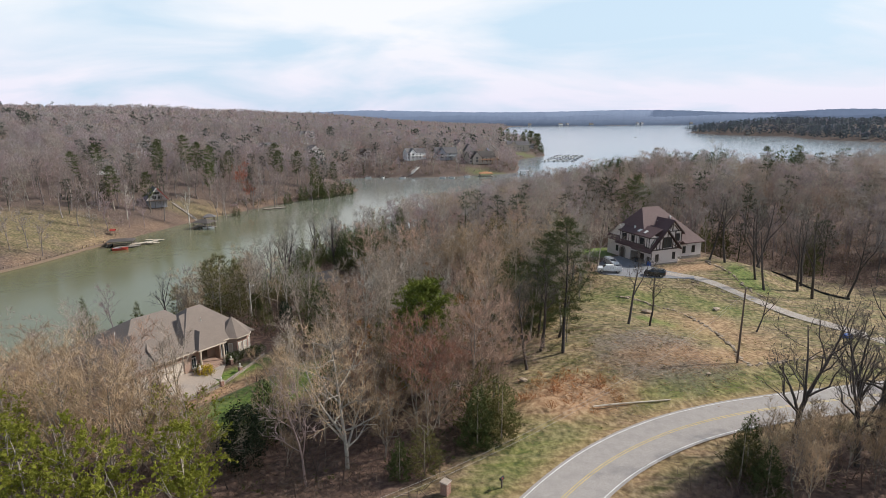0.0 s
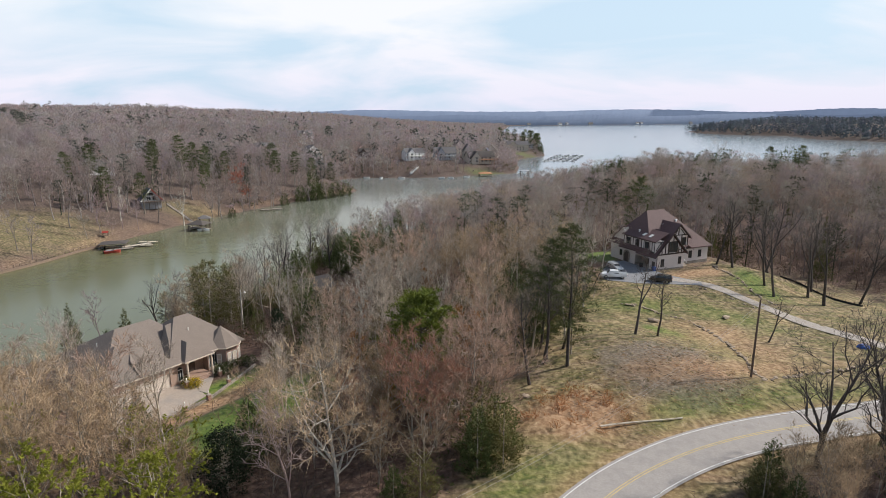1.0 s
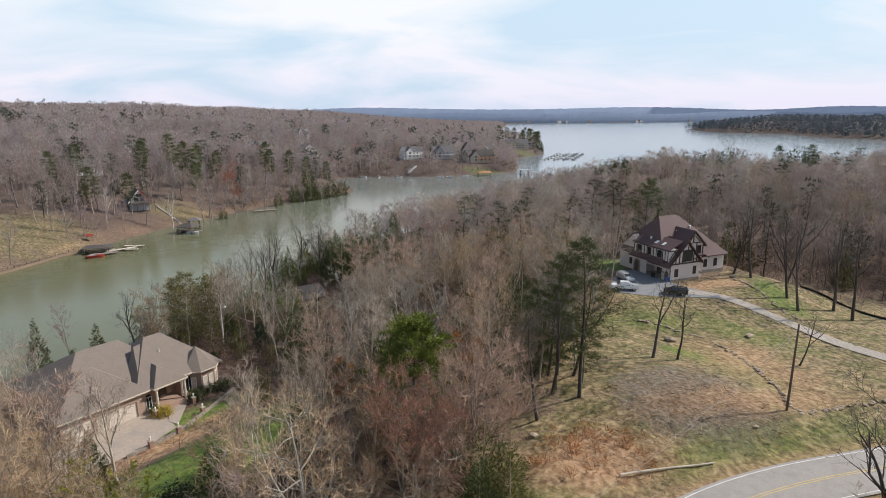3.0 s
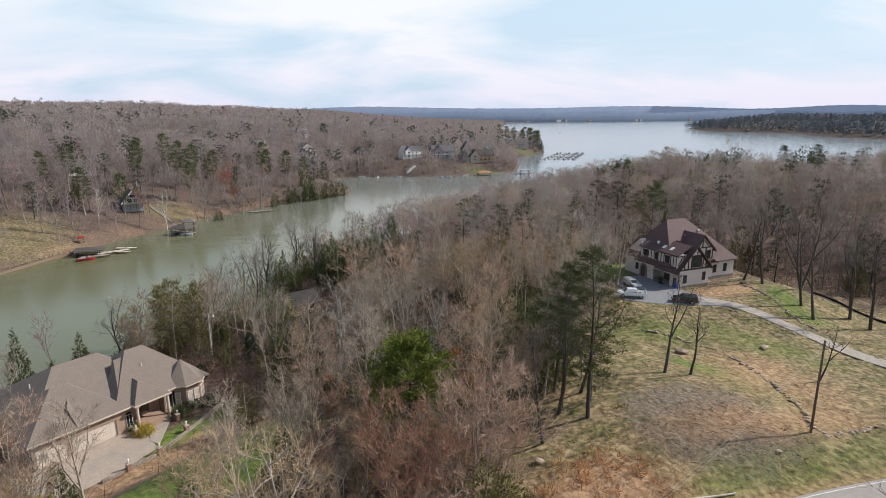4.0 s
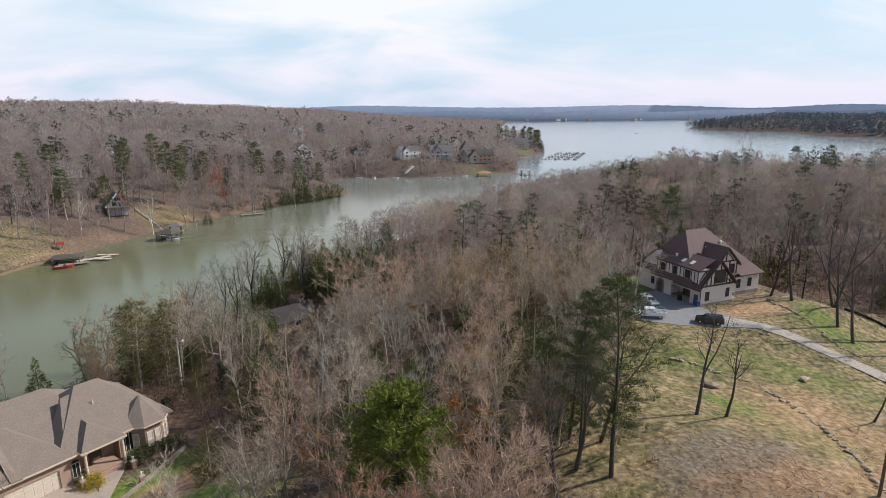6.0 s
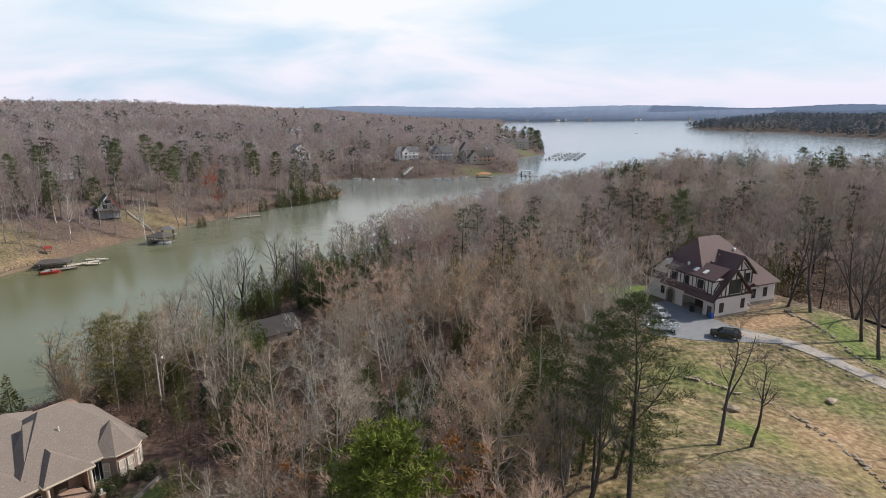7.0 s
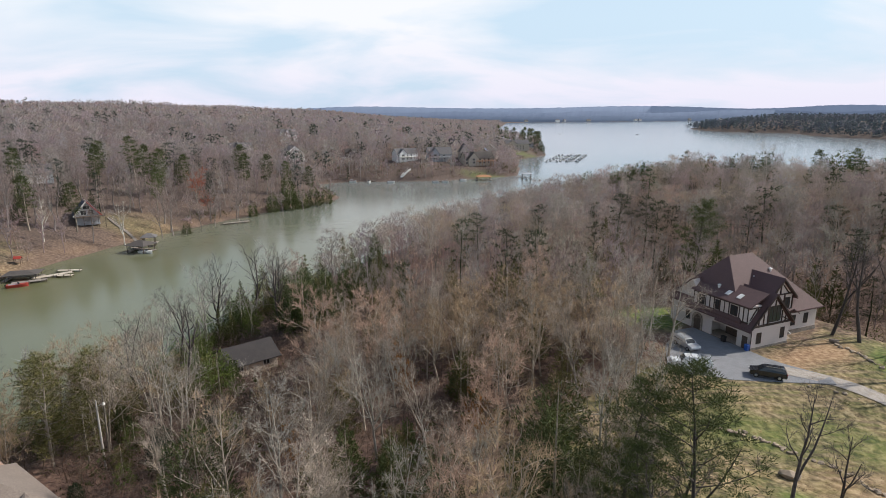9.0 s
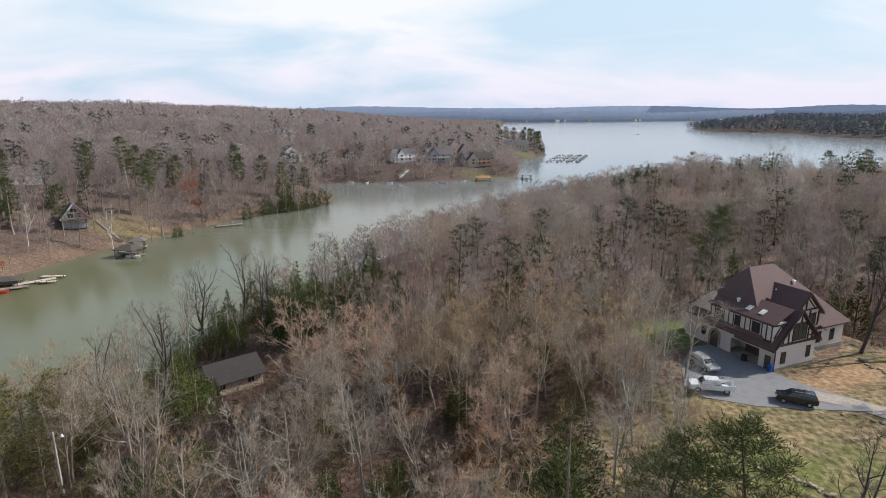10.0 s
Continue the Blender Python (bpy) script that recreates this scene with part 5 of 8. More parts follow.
def boat(x, y, turn, mat="boat_white", size=6.0, cover="canvas", label="white motor boat moored at a dock"):
    b = thing("boat", label, "boat", x, y, 0.0, turn, "moored boats")
    bm = bmesh.new()
    L, W = size, size * 0.19
    rows = [(-L / 2, W, 0.95), (-L * 0.2, W * 1.05, 0.95), (L * 0.2, W * 0.95, 1.0), (L * 0.42, W * 0.5, 1.1), (L / 2, 0.04, 1.15)]
    last = None
    for px, half, top in rows:
        ring = [bm.verts.new(p) for p in ((px, -half, top), (px * 0.96, -half * 0.6, -0.1), (px * 0.96, half * 0.6, -0.1), (px, half, top))]
        if last:
            for i in range(3):
                bm.faces.new((last[i], ring[i], ring[i + 1], last[i + 1]))
            bm.faces.new((last[0], last[3], ring[3], ring[0]))
        else:
            bm.faces.new(ring)
        last = ring
    part("hull", bm, mat, b)
    part("cockpit", boxed(-L * 0.4, L * 0.1, -W * 0.6, W * 0.6, 0.9, 1.06), "canvas", b)
    bm = bmesh.new()
    slab(bm, [(L * 0.1, -W * 0.75, 1.05), (L * 0.1, W * 0.75, 1.05), (L * 0.02, W * 0.65, 1.55), (L * 0.02, -W * 0.65, 1.55)], 0.04)
    part("windscreen", bm, "glass", b)
    if cover:
        part("canopy", boxed(-L * 0.32, L * 0.0, -W * 0.8, W * 0.8, 1.95, 2.02, 0.02), cover, b)
        for px in (-L * 0.3, -L * 0.02):
            for s in (-1, 1):
                part("canopy_pole", boxed(px - 0.02, px + 0.02, s * W * 0.75 - 0.02, s * W * 0.75 + 0.02, 1.0, 1.96), "steel", b)
    part("outboard", boxed(-L / 2 - 0.4, -L / 2 - 0.02, -0.2, 0.2, 0.3, 1.25, 0.05), "rubber_black", b)


# nearest dock with a covered boat, a red boat and floating fingers
boat_shed(-151, 236.5, 20, 9, 6, top=2.4, ridge=3.2, roof="shingle_dark", label="low dark-roofed boat dock at the shore")
dock(-150, 229.5, 35, 10, 2.6, label="weathered timber dock beside the boat shed")
dock(-147.5, 235.5, 48, 12, 2.4, label="pale timber walkway dock", mat="log_pale")
dock(-141.6, 239.6, 10, 5, 1.8, label="pale floating dock finger", mat="log_pale")
dock(-146, 246.0, 8, 8, 1.6, label="pale floating dock finger", mat="log_pale")
boat(-146.5, 228.0, 30, "red_paint", 6.0, None, "red motor boat moored at the timber dock")
boat_shed(-133.5, 277.5, -10, 7.5, 6.5, top=3.2, ridge=4.8, label="covered boat dock with a dark hipped roof")
boat(-130.2, 275.0, -8, "boat_white", 6.0, None)
dock(-140.5, 283, -35, 9, 1.8, label="narrow timber gangway to the boat dock")
shed = boat_shed(-135.5, 287.5, 20, 4.5, 4.0, z=1.6, top=4.2, ridge=5.6, label="small open pavilion with a grey hipped roof at the shore", roof="shingle_grey")
dock(-124.5, 336, 35, 13, 2.6, label="old grey timber dock at the wooded shore")

# timber sea wall along the lawn
sea = thing("sea_wall", "weathered timber sea wall with a rail along the lawn", "wall", 0, 0, 0)
pts = along([(-176, 165), (-168, 190), (-163.5, 206), (-161.8, 219), (-160.5, 230), (-158.5, 238)], 2.4)
for (ax, ay), (bx, by) in zip(pts, pts[1:]):
    bm = bmesh.new()
    beam(bm, (ax, ay, 0.35), (bx, by, 0.35), 0.18, 1.3)
    part("board", bm, "fence_wood", sea)
    bm = bmesh.new()
    beam(bm, (ax - 0.6, ay, 1.9), (bx - 0.6, by, 1.9), 0.1, 0.14)
    part("rail", bm, "fence_wood", sea)
    part("post", boxed(ax - 0.7, ax - 0.5, ay - 0.1, ay + 0.1, -0.5, 2.0), "fence_wood", sea)

stairs = thing("garden_stairs", "long flight of timber steps with a rail down the bank", "stairs", 0, 0, 0)
pts = along([(-166, 309), (-159.3, 304.4), (-149, 298.6), (-143, 293), (-137.5, 289)], 1.2)
for (ax, ay), (bx, by) in zip(pts, pts[1:]):
    z = ground_z(ax, ay)
    bm = bmesh.new()
    beam(bm, (ax, ay, z + 0.25), (bx, by, ground_z(bx, by) + 0.25), 1.4, 0.16)
    part("tread", bm, "deck_wood", stairs)
    part("post", boxed(ax - 0.06, ax + 0.06, ay - 0.06, ay + 0.06, z - 0.2, z + 1.25), "deck_wood", stairs)
    bm = bmesh.new()
    beam(bm, (ax, ay, z + 1.2), (bx, by, ground_z(bx, by) + 1.2), 0.1, 0.12)
    part("rail", bm, "deck_wood", stairs)

gz = ground_z(-172, 300)
chalet = cottage("house", "grey-blue chalet with a steep gable, red trim and a deck", -170, 300, gz, 38, 9, 11, 3.4, 9.0, "siding_grey", "shingle_blue", "y", 0.8, windows=(("y-", -2.4, -0.4, 3.0, 5.0), ("y-", 0.4, 2.4, 3.0, 5.0), ("y-", -1.2, 1.2, 5.5, 7.0)), deck=(-4.5, 6.5, 3.0, 2.6, "dark_wood"))
for s, mat in ((-1, "white_paint"), (1, "red_paint")):
    bm = bmesh.new()
    beam(bm, (s * 5.3, -6.35, 2.6), (0, -6.35, 9.0), 0.25, 0.5)
    part("bargeboard", bm, mat, chalet, "painted gable board")
gz = ground_z(-161.5, 250)
slide = thing("play_set", "small red and wooden play set on the grass", "play set", -162.5, 249, ground_z(-162.5, 249), 20)
bm = bmesh.new()
for px in (-1, 1):
    for py in (-0.8, 0.8):
        beam(bm, (px, py, -0.3), (px, py, 2.4), 0.12)
box(bm, -1, 1, -0.8, 0.8, 1.1, 1.2)
part("frame", bm, "fence_wood", slide)
bm = bmesh.new()
slab(bm, [(-1.2, -1.0, 2.3), (1.2, -1.0, 2.3), (1.2, 0, 3.1), (-1.2, 0, 3.1)], 0.06)
slab(bm, [(-1.2, 1.0, 2.3), (1.2, 1.0, 2.3), (1.2, 0, 3.1), (-1.2, 0, 3.1)], 0.06)
part("canopy", bm, "red_paint", slide, "red canopy")

# houses on the bank that faces the cove mouth
rows = [
    (-59, 578, 32, 21, 10, 6.5, 10.5, "siding_white", "shingle_grey", "x", (-10, 8, 2.4, 3.2, "white_paint"), "white two-storey lake house with tall windows and a deck"),
    (-29, 585, 18, 22, 11, 6.0, 11.5, "siding_grey", "shingle_grey", "x", (-10, 10, 2.4, 3.0, "white_paint"), "grey lake house with a white-railed deck"),
    (6, 584, 22, 28, 12, 5.5, 11.0, "siding_tan", "shingle_dark", "x", (-4, 15, 3.0, 3.0, "deck_orange"), "tan brick lake house with an orange timber deck"),
    (-6, 596, 8, 10, 14, 7.5, 14.5, "siding_tan", "shingle_dark", "y", None, "tan lake house wing with a steep gable"),
    (13, 598, -6, 10, 12, 7.0, 13.0, "siding_tan", "shingle_blue", "y", None, "tan lake house wing with a steep blue-grey gable"),
    (60, 822, 8, 30, 10, 8.0, 12.5, "siding_tan", "shingle_grey", "x", None, "long tan two-storey lake building"),
    (-108, 590, 15, 15, 9, 4.0, 7.0, "dark_wood", "shingle_dark", "x", (-7, 7, 2.4, 1.5, "dark_wood"), "dark timber lake house half hidden by trees"),
]
rows += [
    (-155, 555, 40, 18, 13, 5.0, 12.0, "siding_white", "shingle_grey", "y", None, "white house with a steep grey roof in the trees"),
    (-196, 545, 35, 18, 10, 4.5, 9.5, "siding_tan", "shingle_grey", "x", None, "tan house with a grey roof in the trees"),
    (-190, 660, 38, 16, 9, 8.5, 14.0, "siding_white", "shingle_grey", "x", None, "white house on the wooded hill"),
    (-110, 740, 38, 16, 9, 8.5, 14.0, "siding_white", "shingle_dark", "x", None, "white house on the wooded hill"),
    (-250, 430, 40, 15, 9, 5.0, 10.0, "siding_white", "shingle_grey", "x", None, "pale house among the bare trees"),
    (-225, 345, 40, 14, 8, 4.6, 9.0, "siding_white", "shingle_grey", "x", None, "pale house among the bare trees"),
    (-18, 640, 40, 14, 10, 8.0, 15.0, "siding_tan", "shingle_dark", "y", None, "tan gabled lake house behind the bank"),
    (20, 650, -10, 14, 9, 8.0, 14.5, "siding_tan", "shingle_dark", "y", None, "tan gabled lake house behind the bank"),
    (80, 900, 0, 20, 9, 6.0, 11.0, "siding_grey", "shingle_grey", "x", None, "grey house on the far headland"),
]
for x, y, turn, w, d, wh, rh, wall, roof, axis, deck, label in rows:
    wins = [("y-", -w / 2 + 1.0 + i * 4.2, -w / 2 + 2.6 + i * 4.2, lo, lo + 1.5) for i in range(int((w - 1.5) / 4.2)) for lo in ((0.8, 3.6) if wh > 4.8 else (0.8,))]
    home = cottage("house", label, x, y, ground_z(x, y) + 0.3, turn, w, d, wh, rh, wall, roof, axis, windows=wins, deck=deck, group="lake houses", chimney=(w * 0.3, 0.6) if axis == "x" else None)
    if axis == "x" and w > 14:
        cx, half, front = -w * 0.22, w * 0.17, -d / 2 - 1.4
        bm = bmesh.new()
        prism(bm, [(cx - half, -1.5), (cx + half, -1.5), (cx + half, wh), (cx, rh - 0.4), (cx - half, wh)], front, 0)
        part("wing", bm, wall, home)
        low = wh - 0.4 * (rh - wh) / half
        roof_part("wing_roof", roof, home, [((cx - half - 0.4, front - 0.4, low), (cx, front - 0.4, rh - 0.2), (cx, 0, rh - 0.2), (cx - half - 0.4, 0, low)), ((cx + half + 0.4, front - 0.4, low), (cx, front - 0.4, rh - 0.2), (cx, 0, rh - 0.2), (cx + half + 0.4, 0, low))], 0.18)
        for lo in ((1.0, 3.8) if wh > 4.8 else (1.0,)):
            pane_window(home, "window", cx - 1.1, cx + 1.1, lo, lo + 1.6, front, "y-", "white_paint")

# water's edge below those houses
bm = bmesh.new()
for i in range(14):
    f = i / 13
    x, y = -57 + 5 * f, 534 + 14 * f
    box(bm, x - 1.1, x + 1.1, y - 0.6, y + 0.6, ground_z(x, y) - 0.4, ground_z(x, y) + 0.5)
for s in (-1.1, 1.1):
    beam(bm, (-57 + s, 534, ground_z(-57, 534) + 1.4), (-52 + s, 548, ground_z(-52, 548) + 1.4), 0.15)
solo("bank_stairs", bm, "white_paint", "white timber steps down to the water", "stairs")
boat_shed(11, 538, 5, 11, 8, top=3.0, ridge=4.4, roof="deck_orange", label="boat dock with an orange-brown roof")
boat_shed(47.5, 548, 0, 7, 7, top=4.6, ridge=5.0, roof="siding_grey", label="two-level boat dock with a flat grey roof")
dock(40, 560, 15, 8, 2, label="timber gangway to the boat dock")
boat(47, 543, 90, "boat_white", 6)
for x, y, t in ((-98, 524, 10), (-84, 522, 80), (-66, 521, 15), (-30, 522, 170), (-22, 523, 160), (-8, 535, 20)):
    dock(x, y + 2, t * 0.1, 7, 1.8)
    boat(x + 2, y - 1.6, t, "boat_white", 6, "canvas")
# marina beyond the bend
for i in range(5):
    dock(84 + i * 7, 728 + i * 24, 4, 40, 2.4, label="pale floating marina dock on the lake", mat="white_paint")
    for j in range(7):
        boat(87 + i * 7 + j * 5.6, 724 + i * 24 + (j % 2) * 9, 78 + 6 * j, "boat_white", 7.0, "boat_white" if j % 3 == 0 else None)
dock(108, 985, 20, 14, 2.2, label="timber pier off the headland")
for x, y, t in ((235, 1615, 40), (420, 1560, 10), (514, 1230, 70)):
    boat(x, y, t, "boat_white", 8, "canvas", "small boat out on the open lake")

# far shore: houses as pale specks, and a lattice mast
for i, (x, y) in enumerate(((318, 3466), (505, 3530), (548, 3549), (700, 3606), (1005, 3716), (1032, 3726), (1380, 3856), (1610, 3950))):
    cottage("house", "pale house on the far lake shore", x, y, max(4.0, ground_z(x, y)) + 1, 15 + 14 * (i % 3), 18 + 6 * (i % 2), 13, 6 + i % 3, 12, ("siding_tan", "siding_white", "siding_grey")[i % 3], "shingle_grey", group="far shore houses")
for i, (x, y) in enumerate(((742, 2000), (770, 1700), (860, 1590), (845, 1400), (835, 1300), (880, 1270))):
    cottage("house", "house among the pines on the far point", x, y, max(1.0, ground_z(x, y)), 70 + 10 * i, 18, 10, 5, 9, "siding_tan", "shingle_grey", group="far point houses")


def mast(x, y, height):
    m = thing("radio_mast", "slender lattice radio mast on the horizon", "mast", x, y, ground_z(x, y))
    bm = bmesh.new()
    for i in range(3):
        a = 2 * math.pi * i / 3
        beam(bm, (1.6 * math.cos(a), 1.6 * math.sin(a), 0), (0.6 * math.cos(a), 0.6 * math.sin(a), height), 0.7)
    part("leg", bm, "steel", m)
    bm = bmesh.new()
    for k in range(24):
        a, b = 2 * math.pi * k / 3, 2 * math.pi * (k + 1) / 3
        beam(bm, (1.4 * math.cos(a), 1.4 * math.sin(a), height * k / 24), (1.4 * math.cos(b), 1.4 * math.sin(b), height * (k + 1) / 24), 0.4)
    part("brace", bm, "steel", m)


mast(2345, 4400, 60)
mast(2210, 4420, 45)

# ---- trees ----
def tubes(segments, sides):
    """Tapered tubes for rows of ax ay az bx by bz ra rb."""
    s = np.asarray(segments, float)
    a, b, ra, rb = s[:, 0:3], s[:, 3:6], s[:, 6], s[:, 7]
    d = b - a
    d /= np.maximum(np.linalg.norm(d, axis=1), 1e-6)[:, None]
    ref = np.where(np.abs(d[:, 2:3]) > 0.9, [[1.0, 0, 0]], [[0, 0, 1.0]])
    e = np.cross(d, ref)
    e /= np.linalg.norm(e, axis=1)[:, None]
    g = np.cross(d, e)
    k = len(s)
    ang = np.arange(sides) * 2 * math.pi / sides
    ring = e[:, None, :] * np.cos(ang)[None, :, None] + g[:, None, :] * np.sin(ang)[None, :, None]
    v = np.concatenate([(a[:, None] + ring * ra[:, None, None]), (b[:, None] + ring * rb[:, None, None])], 1).reshape(-1, 3)
    base = np.arange(k)[:, None] * 2 * sides
    i, j = np.arange(sides), (np.arange(sides) + 1) % sides
    f1 = np.stack([base + i, base + j, base + sides + j], 2).reshape(-1, 3)
    f2 = np.stack([base + i, base + sides + j, base + sides + i], 2).reshape(-1, 3)
    return v, np.concatenate([f1, f2])


def blades(root, tip, width, rng):
    """Slim triangles from root to tip."""
    d = tip - root
    side = np.cross(d, rng.normal(size=d.shape))
    side *= (width / np.maximum(np.linalg.norm(side, axis=1), 1e-6))[:, None] * 0.5
    v = np.stack([root - side, root + side, tip], 1).reshape(-1, 3)
    return v, np.arange(len(v)).reshape(-1, 3)


def flakes(centre, size, rng, flat=0.0):
    """Small leaf or needle triangles at random turns."""
    k = len(centre)
    a, b = rng.normal(size=(k, 3)), rng.normal(size=(k, 3))
    a[:, 2] *= 1 - flat
    b[:, 2] *= 1 - flat
    a /= np.linalg.norm(a, axis=1)[:, None]
    b /= np.linalg.norm(b, axis=1)[:, None]
    s = (size * rng.uniform(0.6, 1.3, k))[:, None]
    v = np.stack([centre + a * s, centre + b * s, centre - (a + b) * s * 0.5], 1).reshape(-1, 3)
    return v, np.arange(len(v)).reshape(-1, 3)


def merge(pieces):
    vs, fs, n = [], [], 0
    for v, f in pieces:
        vs.append(v)
        fs.append(f + n)
        n += len(v)
    return np.concatenate(vs), np.concatenate(fs)


def sketch_tree(seed, height, spread, limbs, fuzz, w, clear=0.3, length=1.8, trunk_sides=3):
    """A bare tree for the distance: a trunk, limbs and coarse twigs in a rounded crown."""
    rng = np.random.default_rng(seed)
    top = np.array([rng.normal() * 0.3, rng.normal() * 0.3, height * 0.9])
    pieces = []
    if trunk_sides:
        pieces.append(tubes([[0, 0, 0, *(top * 0.5), 0.18, 0.12], [*(top * 0.5), *top, 0.12, 0.03]], trunk_sides))
    else:
        pieces.append(blades(np.zeros((2, 3)), np.array([top, top]), np.full(2, 0.03 * height), rng))
    az, h = rng.uniform(0, 6.28, limbs), rng.uniform(clear, 0.75, limbs)
    root = np.outer(h, top)
    tip = root + np.stack([np.cos(az) * spread * 0.75, np.sin(az) * spread * 0.75, height * rng.uniform(0.12, 0.3, limbs)], 1)
    if limbs:
        pieces.append(blades(root, tip, np.full(limbs, max(0.14, w * 0.8)), rng))
    u = rng.normal(size=(fuzz, 3))
    u /= np.linalg.norm(u, axis=1)[:, None]
    u *= rng.uniform(0.25, 1, (fuzz, 1)) ** 0.5
    mid = np.array([0, 0, height * (0.5 + clear * 0.5)]) + u * (spread, spread, height * (1 - clear) * 0.5)
    d = u * (1, 1, 0.6) + rng.normal(size=u.shape) * 0.5 + (0, 0, 0.7)
    d /= np.linalg.norm(d, axis=1)[:, None]
    pieces.append(blades(mid - d * length * 0.5, mid + d * length * 0.5, np.full(fuzz, w), rng))
    return pieces


def lobed_tree(seed, height, spread, lobes, per, w, length, clear=0.3, lobe=0.42, trunk=0.2, limbs=0, shape="round", out=0.5, up=0.6, even=0.35):
    """A tree for the middle distance: trunk, limbs, and a crown of several rounded heads of twigs or needles that lie along the heads' surface."""
    rng = np.random.default_rng(seed)
    top = np.array([rng.normal() * 0.25, rng.normal() * 0.25, height * 0.92])
    pieces = [tubes([[0, 0, 0, *(top * 0.55), trunk, trunk * 0.65], [*(top * 0.55), *top, trunk * 0.65, 0.03]], 3)] if trunk else []
    f = (np.arange(lobes) + rng.uniform(0, 1, lobes)) / lobes
    az = np.arange(lobes) * 2.4 + rng.uniform(-0.5, 0.5, lobes)
    if shape == "round":
        reach = spread * 0.62 * np.sqrt(np.clip(1 - (1.5 * f - 0.62) ** 2, 0.02, 1)) * rng.uniform(0.55, 1.1, lobes)
        size = spread * lobe * rng.uniform(0.75, 1.2, lobes)
    elif shape == "pine":
        reach = spread * (0.25 + 0.5 * np.sin(math.pi * np.clip(0.15 + 0.85 * f, 0, 1))) * rng.uniform(0.4, 1.1, lobes)
        size = spread * lobe * rng.uniform(0.7, 1.15, lobes)
    else:
        reach = spread * 0.6 * (1 - f) * rng.uniform(0.5, 1.1, lobes)
        size = spread * lobe * (1.1 - 0.75 * f)
    h = height * (clear + (0.93 - clear) * f)
    mid = np.stack([reach * np.cos(az), reach * np.sin(az), h], 1)
    if limbs:
        k = np.arange(limbs) % lobes
        pieces.append(blades(np.outer(np.clip(h[k] / height - 0.16, 0.12, 1), top), mid[k] + (0, 0, 0.4), np.full(limbs, max(0.16, w * 0.7)), rng))
    n = rng.normal(size=(lobes, per, 3))
    n[:, :, 2] = np.abs(n[:, :, 2]) * 0.9 - 0.25
    n /= np.linalg.norm(n, axis=2)[:, :, None]
    squash = np.array([1, 1, 0.75 if shape == "pine" else 0.85])
    at = (mid[:, None] + n * squash * (size[:, None] * rng.uniform(0.55, 1.05, (lobes, per)))[:, :, None]).reshape(-1, 3)
    n = n.reshape(-1, 3)
    d = n * out + rng.normal(size=n.shape) * 0.6 + (0, 0, up)
    d /= np.linalg.norm(d, axis=1)[:, None]
    side = np.cross(d, n + rng.normal(size=n.shape) * even)
    side *= (0.5 * w / np.maximum(np.linalg.norm(side, axis=1), 1e-6))[:, None]
    half = (length * 0.5 * rng.uniform(0.6, 1.35, len(d)))[:, None]
    v = np.stack([at - d * half - side, at - d * half + side, at + d * half], 1).reshape(-1, 3)
    pieces.append((v, np.arange(len(v)).reshape(-1, 3)))
    return pieces


def needle_tree(seed, height, base, top, radius, clumps, per, size, shape="cone", trunk_r=0.16, flat=0.5, sides=5, spread=0.55, spray=0.0):
    """An evergreen: trunk with short limbs, and clumps of needles round their ends. base, top: where the crown starts and ends, as shares of the height."""
    rng = np.random.default_rng(seed)
    bits, wood, q, r = 5, [], np.zeros(3), trunk_r
    for i in range(bits):
        nxt = q + np.array([rng.normal() * 0.02 * height / bits, rng.normal() * 0.02 * height / bits, height * 0.97 / bits])
        wood.append([*q, *nxt, r, trunk_r * (1 - 0.9 * (i + 1) / bits)])
        q, r = nxt, trunk_r * (1 - 0.9 * (i + 1) / bits)
    centres = []
    for i in range(clumps):
        f = (i + rng.uniform(0, 1)) / clumps
        h = base + (top - base) * f
        if shape == "cone":
            out = radius * (1 - 0.88 * f) * (0.55 + 0.45 * min(1, f * 6))
        elif shape == "pine":
            out = radius * (0.45 + 0.75 * math.sin(math.pi * min(1, 0.18 + 0.82 * f)))
        else:
            out = radius * math.sqrt(max(0.05, 1 - (1.35 * f - 0.35) ** 2))
        az = i * 2.4 + rng.uniform(-0.6, 0.6)
        reach = out * rng.uniform(0.45, 1.05)
        c = np.array([reach * math.cos(az), reach * math.sin(az), h * height + 0.12 * reach])
        wood.append([c[0] * 0.05, c[1] * 0.05, h * height - 0.18 * reach, *c, 0.035 + 0.02 * reach / radius, 0.012])
        centres.append(c)
    c = np.array(centres)
    s = spread * radius * rng.uniform(0.6, 1.15, len(c))
    off = rng.normal(size=(len(c), per, 3)) * (0.5, 0.5, 0.5 * (1 - flat))
    pts = (c[:, None] + off * s[:, None, None]).reshape(-1, 3)
    if not spray:
        return tubes(wood, sides), flakes(pts, size, rng, flat * 0.6)
    d = (off / np.maximum(np.linalg.norm(off, axis=2), 1e-3)[:, :, None]).reshape(-1, 3) + rng.normal(size=pts.shape) * 0.45 + (0, 0, 0.25)
    d /= np.linalg.norm(d, axis=1)[:, None]
    reach = (spray * rng.uniform(0.6, 1.3, len(pts)))[:, None]
    return tubes(wood, sides), blades(pts - d * reach * 0.4, pts + d * reach * 0.6, np.full(len(pts), size), rng)


